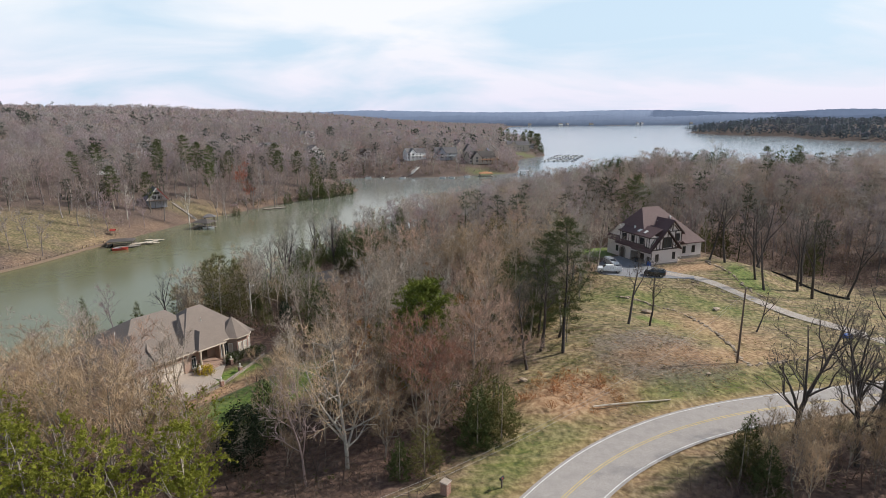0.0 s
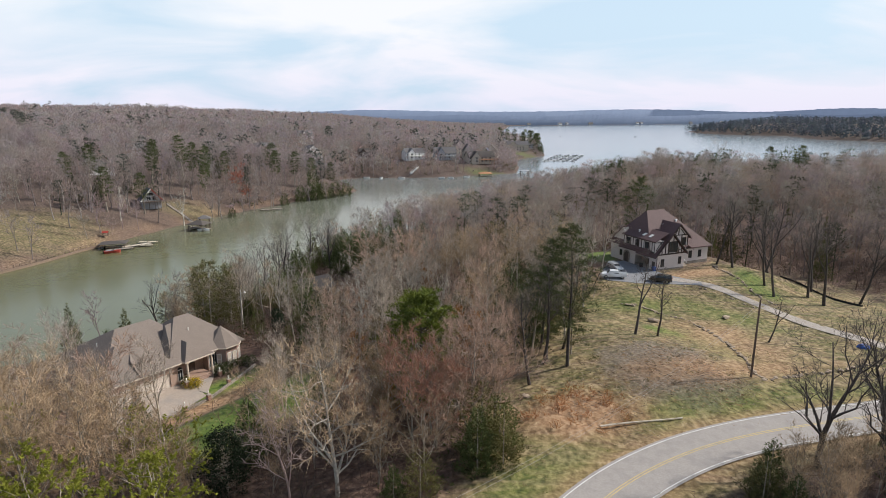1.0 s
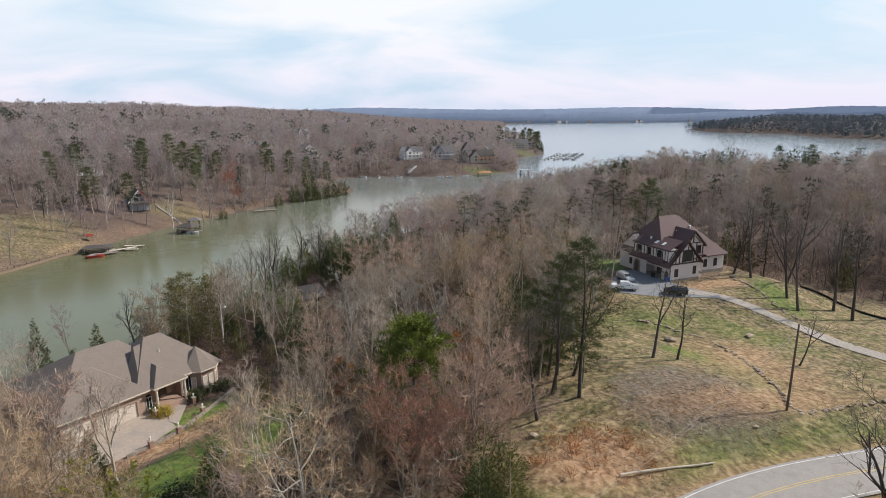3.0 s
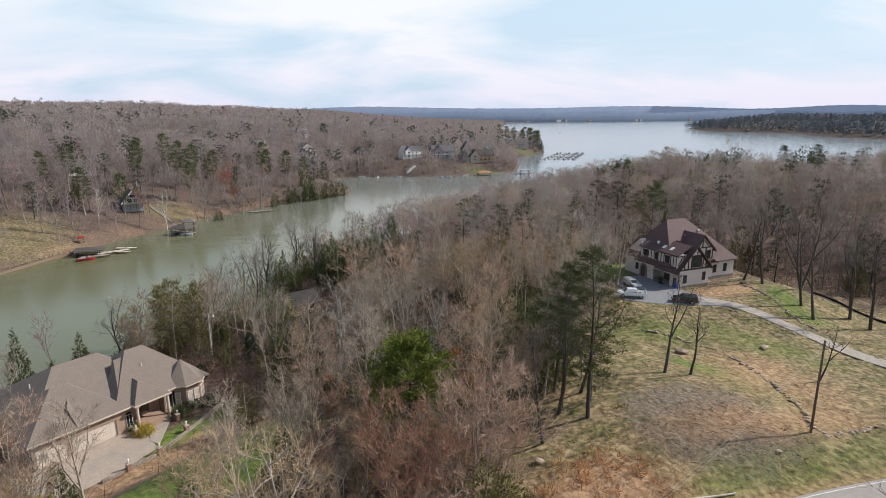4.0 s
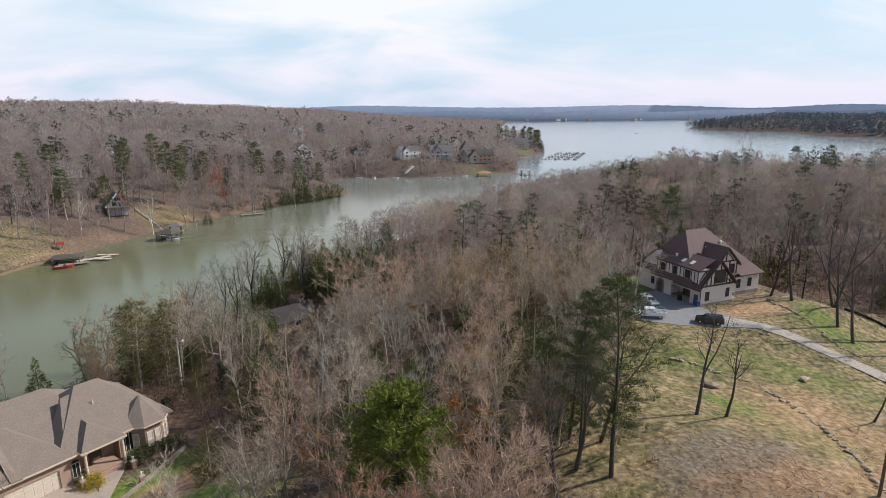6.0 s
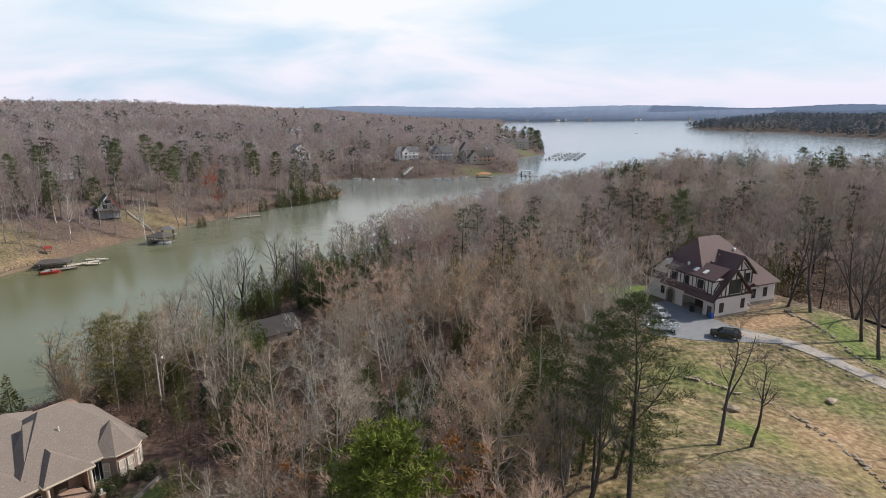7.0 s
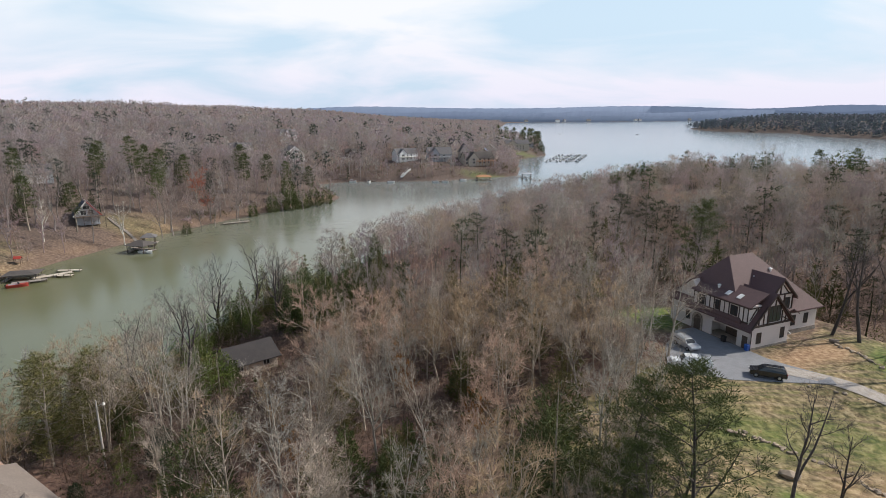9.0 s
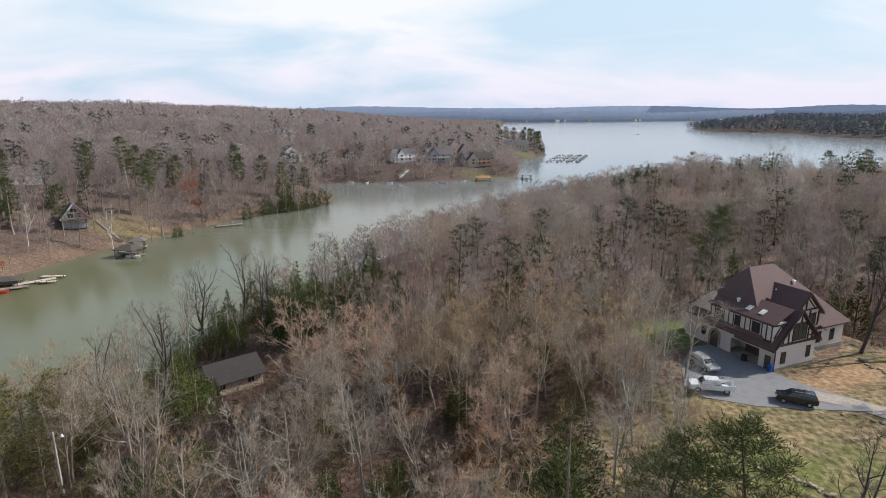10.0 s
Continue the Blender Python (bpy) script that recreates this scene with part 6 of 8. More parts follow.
def shoot(rng, at, d, length, bits, up, gnarl):
    """Bent lines from n starts: n x (bits + 1) x 3."""
    rows = [at]
    for _ in range(bits):
        d = d + rng.normal(size=d.shape) * gnarl + (0, 0, up)
        d = d / np.linalg.norm(d, axis=1)[:, None]
        rows.append(rows[-1] + d * (length / bits)[:, None])
    return np.stack(rows, 1)


def side_shoots(rng, lines_in, radius, length, per, lo, hi, ratio, angle, up, bits, gnarl, taper=0.45):
    """Shoots that leave each line at an angle, spread round it and along it."""
    n, k = lines_in.shape[0], lines_in.shape[1] - 1
    f = lo + (hi - lo) * (np.arange(per)[None] + rng.uniform(0, 1, (n, per))) / per
    i = np.minimum((f * k).astype(int), k - 1)
    row = np.arange(n)[:, None]
    a, b = lines_in[row, i], lines_in[row, i + 1]
    at = a + (b - a) * (f * k - i)[..., None]
    d = (b - a) / np.maximum(np.linalg.norm(b - a, axis=2), 1e-6)[..., None]
    ref = np.where(np.abs(d[..., 2:3]) > 0.9, np.array([1.0, 0, 0]), np.array([0, 0, 1.0]))
    e = np.cross(d, ref)
    e /= np.linalg.norm(e, axis=2)[..., None]
    g = np.cross(d, e)
    az = (np.arange(per)[None] * 2.4 + rng.uniform(0, 6.28, (n, 1)) + rng.uniform(-0.4, 0.4, (n, per)))[..., None]
    ang = (angle * rng.uniform(0.7, 1.25, (n, per)))[..., None]
    out = d * np.cos(ang) + (e * np.cos(az) + g * np.sin(az)) * np.sin(ang)
    reach = (length[:, None] * ratio * (1 - taper * f) * rng.uniform(0.65, 1.2, (n, per))).ravel()
    thick = np.maximum(radius[:, None] * (1 - 0.75 * f) * 0.58, 0.012).ravel()
    return shoot(rng, at.reshape(-1, 3), out.reshape(-1, 3), reach, bits, up, gnarl), thick, reach


def line_rows(bent, radius, end=0.3):
    """Tube rows along bent lines that taper from their radius to a share of it."""
    k = bent.shape[1] - 1
    return np.concatenate([np.column_stack([bent[:, i], bent[:, i + 1], radius * (1 - (1 - end) * i / k), radius * (1 - (1 - end) * (i + 1) / k)]) for i in range(k)])


def limb_tree(seed, height, spread, clear=0.3, limbs=13, boughs=6, twigs=5, fuzz=1300, twig_w=0.03, twig_len=1.1, radius=0.2, angle=0.95, up=0.12, leaders=2, gnarl=0.16, buds=0, bud_size=0.07, sides=6, fine=True, lean=0.03):
    """A bare broadleaf tree: a trunk that forks, crooked limbs and boughs, and a crown of branchlets and twigs."""
    rng = np.random.default_rng(seed)
    stem = shoot(rng, np.zeros((1, 3)), np.array([[rng.normal() * lean, rng.normal() * lean, 1.0]]), np.array([height * 0.95]), 7, 0.05, 0.07)
    wood = [tubes(line_rows(stem, np.array([radius]), 0.12), sides)]
    stems, thick, size = stem, np.array([radius]), np.array([height * 0.95])
    arms = side_shoots(rng, stem, thick, size, limbs, clear, 0.97, spread / height * 1.35, angle, up, 4 if fine else 3, gnarl, 0.55)
    if leaders > 1:
        fork = side_shoots(rng, stem, thick, size, leaders - 1, clear * 0.75, clear + 0.15, 0.6, 0.42, 0.1, 5, 0.1, 0.2)
        wood.append(tubes(line_rows(fork[0], fork[1] * 1.25), sides - 1))
        more = side_shoots(rng, *fork, max(3, limbs // 2), 0.25, 0.97, spread / height * 1.7, angle, up, 4 if fine else 3, gnarl)
        arms = tuple(np.concatenate([a, b]) for a, b in zip(arms, more))
    wood.append(tubes(line_rows(arms[0], arms[1]), 4 if fine else 3))
    bough = side_shoots(rng, *arms, boughs, 0.2, 1.0, 0.52, 0.75, up * 0.9, 2, gnarl * 1.2)
    crown = []
    if fine:
        wood.append(tubes(line_rows(bough[0], bough[1]), 3))
    else:
        crown.append(blades(bough[0][:, 0], bough[0][:, 2], np.maximum(bough[1] * 2.4, twig_w * 1.4), rng))
    twig = side_shoots(rng, *bough, twigs, 0.25, 1.0, 0.55, 0.7, up, 1, gnarl)
    crown.append(blades(twig[0][:, 0], twig[0][:, 1], np.maximum(twig[1] * 2.0, twig_w * 1.3), rng))
    ends = np.concatenate([twig[0], bough[0][:, 1:]])
    pick = rng.integers(0, len(ends), fuzz)
    g = rng.uniform(0.1, 1.0, (fuzz, 1))
    root = ends[pick, 0] * (1 - g) + ends[pick, 1] * g
    d = ends[pick, 1] - ends[pick, 0]
    d = d / np.maximum(np.linalg.norm(d, axis=1), 1e-3)[:, None] + rng.normal(size=(fuzz, 3)) * 0.6 + (0, 0, 0.3)
    d /= np.linalg.norm(d, axis=1)[:, None]
    tip = root + d * (twig_len * rng.uniform(0.5, 1.35, fuzz))[:, None]
    crown.append(blades(root, tip, np.full(fuzz, twig_w), rng))
    if buds:
        k = rng.integers(0, fuzz, buds)
        crown.append(flakes(root[k] + (tip[k] - root[k]) * rng.uniform(0.3, 1, (buds, 1)), bud_size, rng))
    return merge(wood), merge(crown)


def cone_tree(seed, height, radius, count, w, length, base=0.03, power=0.85, trunk_r=0.14, lump=0.26, dome=False):
    """A dense evergreen: a trunk inside a lumpy mantle of sprays that point out and up."""
    rng = np.random.default_rng(seed)
    f = 1 - np.sqrt(rng.uniform(0, 1, count))
    az = rng.uniform(0, 2 * math.pi, count)
    a, b = rng.uniform(0, 6.28, 2)
    lumps = 1 + lump * (np.sin(3 * az + 11 * f + a) * 0.6 + np.sin(5 * az - 17 * f + b) * 0.5 + 0.4 * np.sin(2 * az + 29 * f))
    prof = np.sqrt(np.clip(1 - (1.25 * f - 0.25) ** 2, 0.01, 1)) if dome else (1 - f) ** power * (0.6 + 0.4 * np.minimum(1, f * 7))
    r = radius * prof * lumps * rng.uniform(0.35, 1.0, count) ** 0.45
    out = np.stack([np.cos(az), np.sin(az), np.zeros(count)], 1)
    at = out * r[:, None] + np.stack([np.zeros(count)] * 2 + [height * (base + (0.98 - base) * f)], 1)
    d = out * 0.75 + rng.normal(size=out.shape) * 0.4 + (0, 0, 0.6)
    d /= np.linalg.norm(d, axis=1)[:, None]
    reach = (length * rng.uniform(0.6, 1.3, count))[:, None]
    wood = tubes([[0, 0, 0, 0, 0, height * 0.5, trunk_r, trunk_r * 0.6], [0, 0, height * 0.5, 0, 0, height * 0.97, trunk_r * 0.6, 0.02]], 5)
    return wood, blades(at - d * reach * 0.5, at + d * reach * 0.5, np.full(count, w), rng)


def layered_pine(seed, height, base, radius, boughs, tufts, per, w, length, dome=False, trunk_r=0.24, tuft=0.5, flat=0.45, lean=0.02):
    """A pine: bare trunk, rising boughs, and on each bough flat pads of needle tufts with gaps between."""
    rng = np.random.default_rng(seed)
    stem = shoot(rng, np.zeros((1, 3)), np.array([[rng.normal() * lean, rng.normal() * lean, 1.0]]), np.array([height * 0.97]), 6, 0.05, 0.04)
    f = (np.arange(boughs) + rng.uniform(0, 1, boughs)) / boughs
    h = base + (0.99 - base) * f
    k = np.minimum((h / 0.99 * 6).astype(int), 5)
    at = stem[0][k] + (stem[0][k + 1] - stem[0][k]) * (h / 0.99 * 6 - k)[:, None]
    az = np.arange(boughs) * 2.4 + rng.uniform(-0.5, 0.5, boughs)
    prof = np.sqrt(np.clip(1 - (1.12 * f - 0.14) ** 2, 0.03, 1)) if dome else np.sin(math.pi * np.clip(0.16 + 0.76 * f, 0, 1)) ** 0.8
    reach = radius * prof * rng.uniform(0.65, 1.12, boughs)
    d = np.stack([np.cos(az), np.sin(az), 0.12 + 0.5 * f], 1)
    arms = shoot(rng, at, d / np.linalg.norm(d, axis=1)[:, None], reach, 3, 0.06, 0.1)
    wood = [tubes(line_rows(stem, np.array([trunk_r]), 0.12), 6), tubes(line_rows(arms, 0.012 + 0.009 * reach), 3)]
    g = rng.uniform(0.3, 1.02, (boughs, tufts)) * 3
    i = np.minimum(g.astype(int), 2)
    row = np.arange(boughs)[:, None]
    mid = arms[row, i] + (arms[row, i + 1] - arms[row, i]) * (g - i)[..., None]
    side = np.stack([-np.sin(az), np.cos(az), np.zeros(boughs)], 1)
    mid = mid + side[:, None] * (rng.normal(size=(boughs, tufts)) * 0.2 * reach[:, None])[..., None] + np.stack([np.zeros((boughs, tufts))] * 2 + [rng.normal(size=(boughs, tufts)) * 0.12 + 0.1], 2)
    mid = np.repeat(mid.reshape(-1, 3), per, 0)
    off = rng.normal(size=mid.shape) * (1, 1, flat)
    off /= np.linalg.norm(off, axis=1)[:, None]
    root = mid + off * (tuft * rng.uniform(0.1, 0.8, len(mid)))[:, None]
    d = off * 0.8 + rng.normal(size=off.shape) * 0.3 + (0, 0, 0.45)
    d /= np.linalg.norm(d, axis=1)[:, None]
    tip = root + d * (length * rng.uniform(0.6, 1.3, len(mid)))[:, None]
    return merge(wood), blades(root, tip, np.full(len(mid), w), rng)


def plant(name, arrays, mats, label, category="tree"):
    """A pattern tree: an Empty with a trunk and a crown."""
    ob = tagged(new(name), label, category)
    raw("trunk", *arrays[0], mats[0], ob, smooth=True)
    raw("crown", *arrays[1], mats[1], ob)
    return ob


def set_out(pattern, x, y, size=1.0, turn=0.0, z=None, sink=0.15, tilt=0.0):
    z = ground_z(x, y) if z is None else z
    m = pose(x, y, z - sink, tilt, 0, turn) @ Matrix.Scale(size, 4)
    made = copy_thing(pattern, m)
    made.matrix_basis = m
    return made


def drop_pattern(ob):
    for o in (*ob.children_recursive, ob):
        bpy.data.objects.remove(o)


pats = {
    "bare_a": plant("bare_tree", limb_tree(1, 16, 5.6, 0.28, 11, 6, 5, 1300, 0.032, 1.1, 0.2), ("bark", "twig_grey"), "bare grey-brown broadleaf tree standing in the spring woods"),
    "bare_b": plant("bare_tree", limb_tree(2, 18, 5.0, 0.34, 11, 6, 5, 1200, 0.032, 1.1, 0.21, angle=0.7, up=0.18, leaders=3), ("bark", "twig_grey"), "tall bare grey tree with steeply rising limbs in the woods"),
    "bare_c": plant("bare_tree", limb_tree(3, 14, 6.0, 0.24, 11, 6, 5, 1500, 0.032, 1.0, 0.18, angle=1.05, up=0.08, gnarl=0.22), ("bark", "twig_tan"), "bare tan-twigged broadleaf tree standing in the woods"),
    "bare_d": plant("bare_tree", limb_tree(4, 15, 5.2, 0.3, 11, 6, 4, 900, 0.03, 1.0, 0.18, angle=0.9, up=0.1, gnarl=0.2, leaders=3), ("bark_pale", "twig_pale"), "slim pale-barked bare tree in the woods"),
    "red": plant("budding_tree", limb_tree(5, 14, 5.4, 0.16, 14, 6, 5, 2700, 0.05, 1.0, 0.17, angle=0.85, up=0.16, buds=1300, bud_size=0.08), ("bark", "twig_red"), "broadleaf tree with reddish spring buds"),
    "tan": plant("budding_tree", limb_tree(6, 13, 5.6, 0.16, 14, 6, 5, 2700, 0.045, 1.0, 0.17, angle=0.9, up=0.15, buds=500, bud_size=0.06), ("bark", "twig_tan"), "bare tan tree with a dense rounded crown of twigs"),
    "blush": plant("budding_tree", limb_tree(28, 13, 5.6, 0.16, 14, 6, 5, 2900, 0.045, 1.0, 0.17, angle=0.9, up=0.15, buds=800, bud_size=0.07), ("bark", "twig_blush"), "budding tree with a dense pinkish-tan crown of twigs"),
    "sycamore": plant("sycamore", limb_tree(7, 17, 7.0, 0.16, 15, 8, 6, 3600, 0.036, 1.0, 0.26, angle=1.1, up=0.1, leaders=3, gnarl=0.2, lean=0.0), ("bark_pale", "twig_tan"), "white-barked bare sycamore with forking limbs"),
    "field": plant("bare_tree", limb_tree(8, 14, 3.6, 0.5, 7, 5, 4, 500, 0.024, 0.9, 0.24, angle=0.8, up=0.12, leaders=2, gnarl=0.2, lean=0.06), ("bark_dark", "twig_dark"), "dark bare tree with a clear trunk on the dry field"),
    "road": plant("bare_tree", limb_tree(18, 12, 5.0, 0.26, 9, 6, 5, 900, 0.026, 0.9, 0.26, angle=0.85, up=0.12, leaders=3, gnarl=0.2), ("bark_dark", "twig_dark"), "dark bare roadside tree with spreading limbs"),
    "snag": plant("dead_tree", limb_tree(9, 15, 5.0, 0.34, 8, 5, 4, 350, 0.03, 0.9, 0.28, angle=0.8, up=0.1, leaders=3, gnarl=0.24), ("bark_dark", "twig_dark"), "gaunt dark bare tree with few limbs beside the water"),
    "pine": plant("pine_tree", layered_pine(10, 20, 0.26, 4.9, 46, 9, 36, 0.055, 0.34, trunk_r=0.26, tuft=0.72, lean=0.06), ("bark_dark", "needle_green"), "tall dark green pine with a bare lower trunk"),
    "cedar": plant("cedar_tree", cone_tree(11, 12, 3.3, 3000, 0.16, 0.6, power=0.62, lump=0.4), ("bark", "needle_green"), "dense dark green cedar among the bare trees"),
    "round_cedar": plant("cedar_tree", cone_tree(30, 12, 3.5, 4300, 0.12, 0.5, 0.03, lump=0.36, dome=True), ("bark", "needle_green"), "broad dense green cedar in the bare woods"),
    "olive": plant("cedar_tree", cone_tree(12, 11, 3.0, 2700, 0.14, 0.55, lump=0.5, dome=True), ("bark", "needle_olive"), "olive-brown cedar among the bare trees"),
    "bright": plant("pine_tree", layered_pine(13, 17, 0.1, 6.6, 110, 6, 34, 0.15, 0.45, True, 0.24, 0.85, 0.28), ("bark_dark", "needle_bright"), "bright yellow-green pine with layered boughs"),
    "new_leaf": plant("leafing_tree", limb_tree(14, 8, 3.0, 0.2, 9, 5, 4, 250, 0.03, 0.6, 0.1, buds=1700, bud_size=0.15, fine=False, sides=5), ("bark", "leaf_new"), "young tree in fresh yellow-green spring leaf"),
    "magnolia": plant("magnolia_tree", needle_tree(15, 7, 0.02, 1.0, 2.5, 110, 60, 0.15, "dome", 0.12, 0.1, spread=0.3), ("bark", "leaf_dark"), "dense dark evergreen magnolia beside the lawn"),
    "rust": plant("leafing_tree", limb_tree(16, 9, 2.9, 0.15, 9, 5, 4, 300, 0.03, 0.6, 0.12, buds=1500, bud_size=0.14, fine=False, sides=5), ("bark", "leaf_rust"), "tree holding rusty orange-brown leaves in the woods"),
    "ivy": plant("ivy_tree", cone_tree(22, 9, 2.8, 2600, 0.14, 0.4, 0.02, lump=0.34, dome=True), ("bark", "leaf_ivy"), "tree overgrown with green ivy near the water"),
    "loose_pine": plant("pine_tree", layered_pine(29, 14, 0.14, 3.6, 40, 5, 14, 0.1, 0.45, trunk_r=0.18, tuft=0.6), ("bark", "needle_olive"), "loose olive-green pine beside the water"),
    "bank_pine": plant("pine_tree", layered_pine(23, 20, 0.36, 4.4, 32, 6, 14, 0.17, 0.55, trunk_r=0.3, tuft=0.95), ("bark", "needle_green"), "tall dark green pine on the lake bank"),
    "bank_cedar": plant("cedar_tree", cone_tree(24, 12, 3.6, 1500, 0.26, 0.8, dome=True, lump=0.3), ("bark", "needle_green"), "broad dark green cedar at the lake shore"),
    "bank_bare": plant("bare_tree", limb_tree(25, 20, 5.6, 0.42, 10, 5, 4, 500, 0.07, 1.4, 0.3, fine=False, sides=5), ("bark_grey", "twig_mauve"), "tall bare grey tree on the lake bank"),
    "bank_white": plant("sycamore", limb_tree(26, 20, 5.2, 0.38, 10, 5, 4, 350, 0.06, 1.2, 0.32, fine=False, sides=5, leaders=3), ("bark_white", "twig_pale"), "white-barked sycamore on the lake bank"),
    "bank_red": plant("budding_tree", limb_tree(27, 13, 5.6, 0.22, 12, 5, 4, 900, 0.1, 1.0, 0.2, fine=False, sides=5), ("bark", "bud_red"), "tree in red spring bud on the bank"),
    "under": plant("bare_sapling", limb_tree(17, 6.5, 3.0, 0.08, 9, 4, 3, 700, 0.03, 0.8, 0.06, angle=0.6, up=0.12, leaders=3, fine=False, sides=4), ("bark", "twig_tan"), "thin bare sapling in the undergrowth", "sapling"),
    "shrub": plant("shrub", needle_tree(19, 1.6, 0.0, 1.0, 1.0, 40, 22, 0.09, "dome", 0.04, 0.1, spread=0.42), ("bark", "needle_green"), "clipped green evergreen shrub in the garden bed", "shrub"),
    "gold_shrub": plant("shrub", needle_tree(20, 1.3, 0.0, 1.0, 1.2, 40, 26, 0.09, "dome", 0.04, 0.1, spread=0.42), ("bark", "shrub_yellow"), "golden-yellow flowering shrub by the walkway", "shrub"),
    "cypress": plant("cypress_tree", needle_tree(21, 7, 0.02, 1.0, 1.1, 60, 30, 0.14, "cone", 0.1, 0.1, spread=0.5), ("bark", "needle_green"), "slim dark green columnar cypress behind the house"),
}
GROUPS = {"bare_a": "bare woods", "bare_b": "bare woods", "bare_c": "bare woods", "bare_d": "bare woods", "under": "undergrowth"}
for key, g in GROUPS.items():
    tagged(pats[key], group=g)

placed = []


def tree(key, x, y, height, **kw):
    """One known tree of the given height in metres."""
    full = {"bare_a": 16, "bare_b": 18, "bare_c": 14, "bare_d": 15, "red": 14, "tan": 13, "blush": 13, "sycamore": 17, "field": 14, "snag": 15, "pine": 20, "cedar": 12, "round_cedar": 12, "olive": 11, "bright": 17, "new_leaf": 8, "magnolia": 7, "rust": 9, "ivy": 9, "loose_pine": 14, "bank_pine": 20, "bank_cedar": 12, "bank_bare": 20, "bank_white": 20, "bank_red": 13, "under": 6.5, "road": 12, "shrub": 1.6, "gold_shrub": 1.3, "cypress": 7}[key]
    placed.append((x, y))
    return set_out(pats[key], x, y, height / full, **kw)


# the trees that stand out
tree("sycamore", -13.6, 60.5, 18.5, turn=20)
tree("bright", -6.6, 79, 17.0, turn=40)
tree("red", -6.1, 67.7, 15.0, turn=10)
tree("red", -3.5, 69.5, 12.0, turn=120)
tree("blush", -1.0, 74.5, 13.5, turn=20)
tree("blush", 0.6, 69.8, 16, turn=70)
tree("blush", 3.8, 75.5, 14.5, turn=200)
tree("bare_c", -17.5, 65.5, 9.0, turn=170)
tree("tan", -10.0, 71, 13.0, turn=270)
tree("tan", -9.5, 62.5, 10.0, turn=200)
tree("bare_c", -4.0, 62, 10.5, turn=310)
tree("olive", 2.0, 68, 10.5, turn=10)
tree("olive", 4.5, 66, 7.5, turn=210)
tree("cedar", 1.5, 64.5, 9, turn=50)
tree("olive", -4.5, 59.5, 6.5, turn=80)
tree("ivy", 4.2, 69.5, 7.5, turn=150)
tree("cedar", -7.2, 58.5, 5.5, turn=150)
# pines and dark trunks along the edge of the field
tree("pine", 15.3, 88.9, 21.5, turn=-35, tilt=-12)
tree("pine", 12.2, 97, 19, turn=115)
tree("bare_b", 16.5, 99.5, 16, turn=195)
tree("pine", 12.6, 92.2, 15, turn=255)
tree("bare_a", 13.5, 106, 15, turn=295)
tree("cedar", 9.5, 99, 11, turn=25)
tree("olive", 13.0, 102.5, 11, turn=95)
tree("loose_pine", 16.4, 92.5, 10, turn=35)
tree("field", 9.2, 84.5, 15, turn=15)
tree("field", 12.0, 91, 16, turn=75)
tree("field", 15.6, 95.5, 15, turn=165)
tree("bare_a", 10.6, 95.5, 15, turn=65)
tree("field", 28.9, 101.7, 14.5, turn=200)
tree("field", 32.9, 102.3, 12, turn=60)
tree("field", 53.4, 105.3, 9, turn=130)
# evergreens and rusty leaves inside the woods
tree("round_cedar", 8.8, 107, 15.5, turn=10)
tree("cedar", 9.6, 112, 11, turn=100)
tree("round_cedar", -2.7, 105.5, 11, turn=10)
tree("olive", -7.9, 86.8, 13.5, turn=10)
tree("rust", 1.0, 85.5, 12.5, turn=10)
tree("rust", -4.6, 88.5, 10.5, turn=110)
tree("olive", 2.5, 95, 9, turn=10)
tree("round_cedar", -28.5, 107.8, 14, turn=10)
tree("olive", -24.5, 103, 10, turn=60)
tree("olive", -17, 99, 9, turn=160)
tree("cedar", -13.5, 112, 10, turn=160)
tree("olive", 7, 157, 16, turn=70)
tree("round_cedar", -37, 176, 15, turn=70)
tree("cedar", -41, 179, 14, turn=170)
tree("cedar", -28.4, 222, 15, turn=10)
tree("olive", 12, 124, 10, turn=10)
tree("olive", -18, 128, 9, turn=10)
tree("olive", 18, 114, 8, turn=50)
tree("pine", 49, 178.5, 22, turn=70)
tree("magnolia", -26.5, 62, 7.5, turn=30)
# dark bushes on the brushy bank below the lawn, added to deepen its shade
for key, x, y, h in (("ivy", -43.4, 117.7, 4.0), ("magnolia", -40.5, 121, 4.5), ("olive", -46, 121.5, 4.5), ("ivy", -38, 126.5, 5.0), ("magnolia", -42.5, 125, 4.5), ("olive", -35.5, 121.5, 5.0), ("ivy", -47.5, 127, 5.0), ("magnolia", -47.6, 114.6, 2.6), ("olive", -36.5, 114.5, 4.0), ("ivy", -33, 126, 6), ("cedar", -51.5, 131, 7), ("magnolia", -37.5, 130, 4.5)):
    tree(key, x, y, h, turn=x * 77)
# bushes round the cottage
for key, x, y, h in (("ivy", -53.5, 158, 9), ("ivy", -50.5, 153.5, 8), ("olive", -47.5, 150.5, 7), ("cedar", -43, 151, 6.5), ("ivy", -46, 151, 6.5), ("ivy", -56, 166, 8), ("olive", -52, 147, 7), ("cedar", -47, 144.5, 6.5), ("ivy", -57, 152, 8), ("bare_b", -54, 142, 15)):
    tree(key, x, y, h, turn=x * 61)
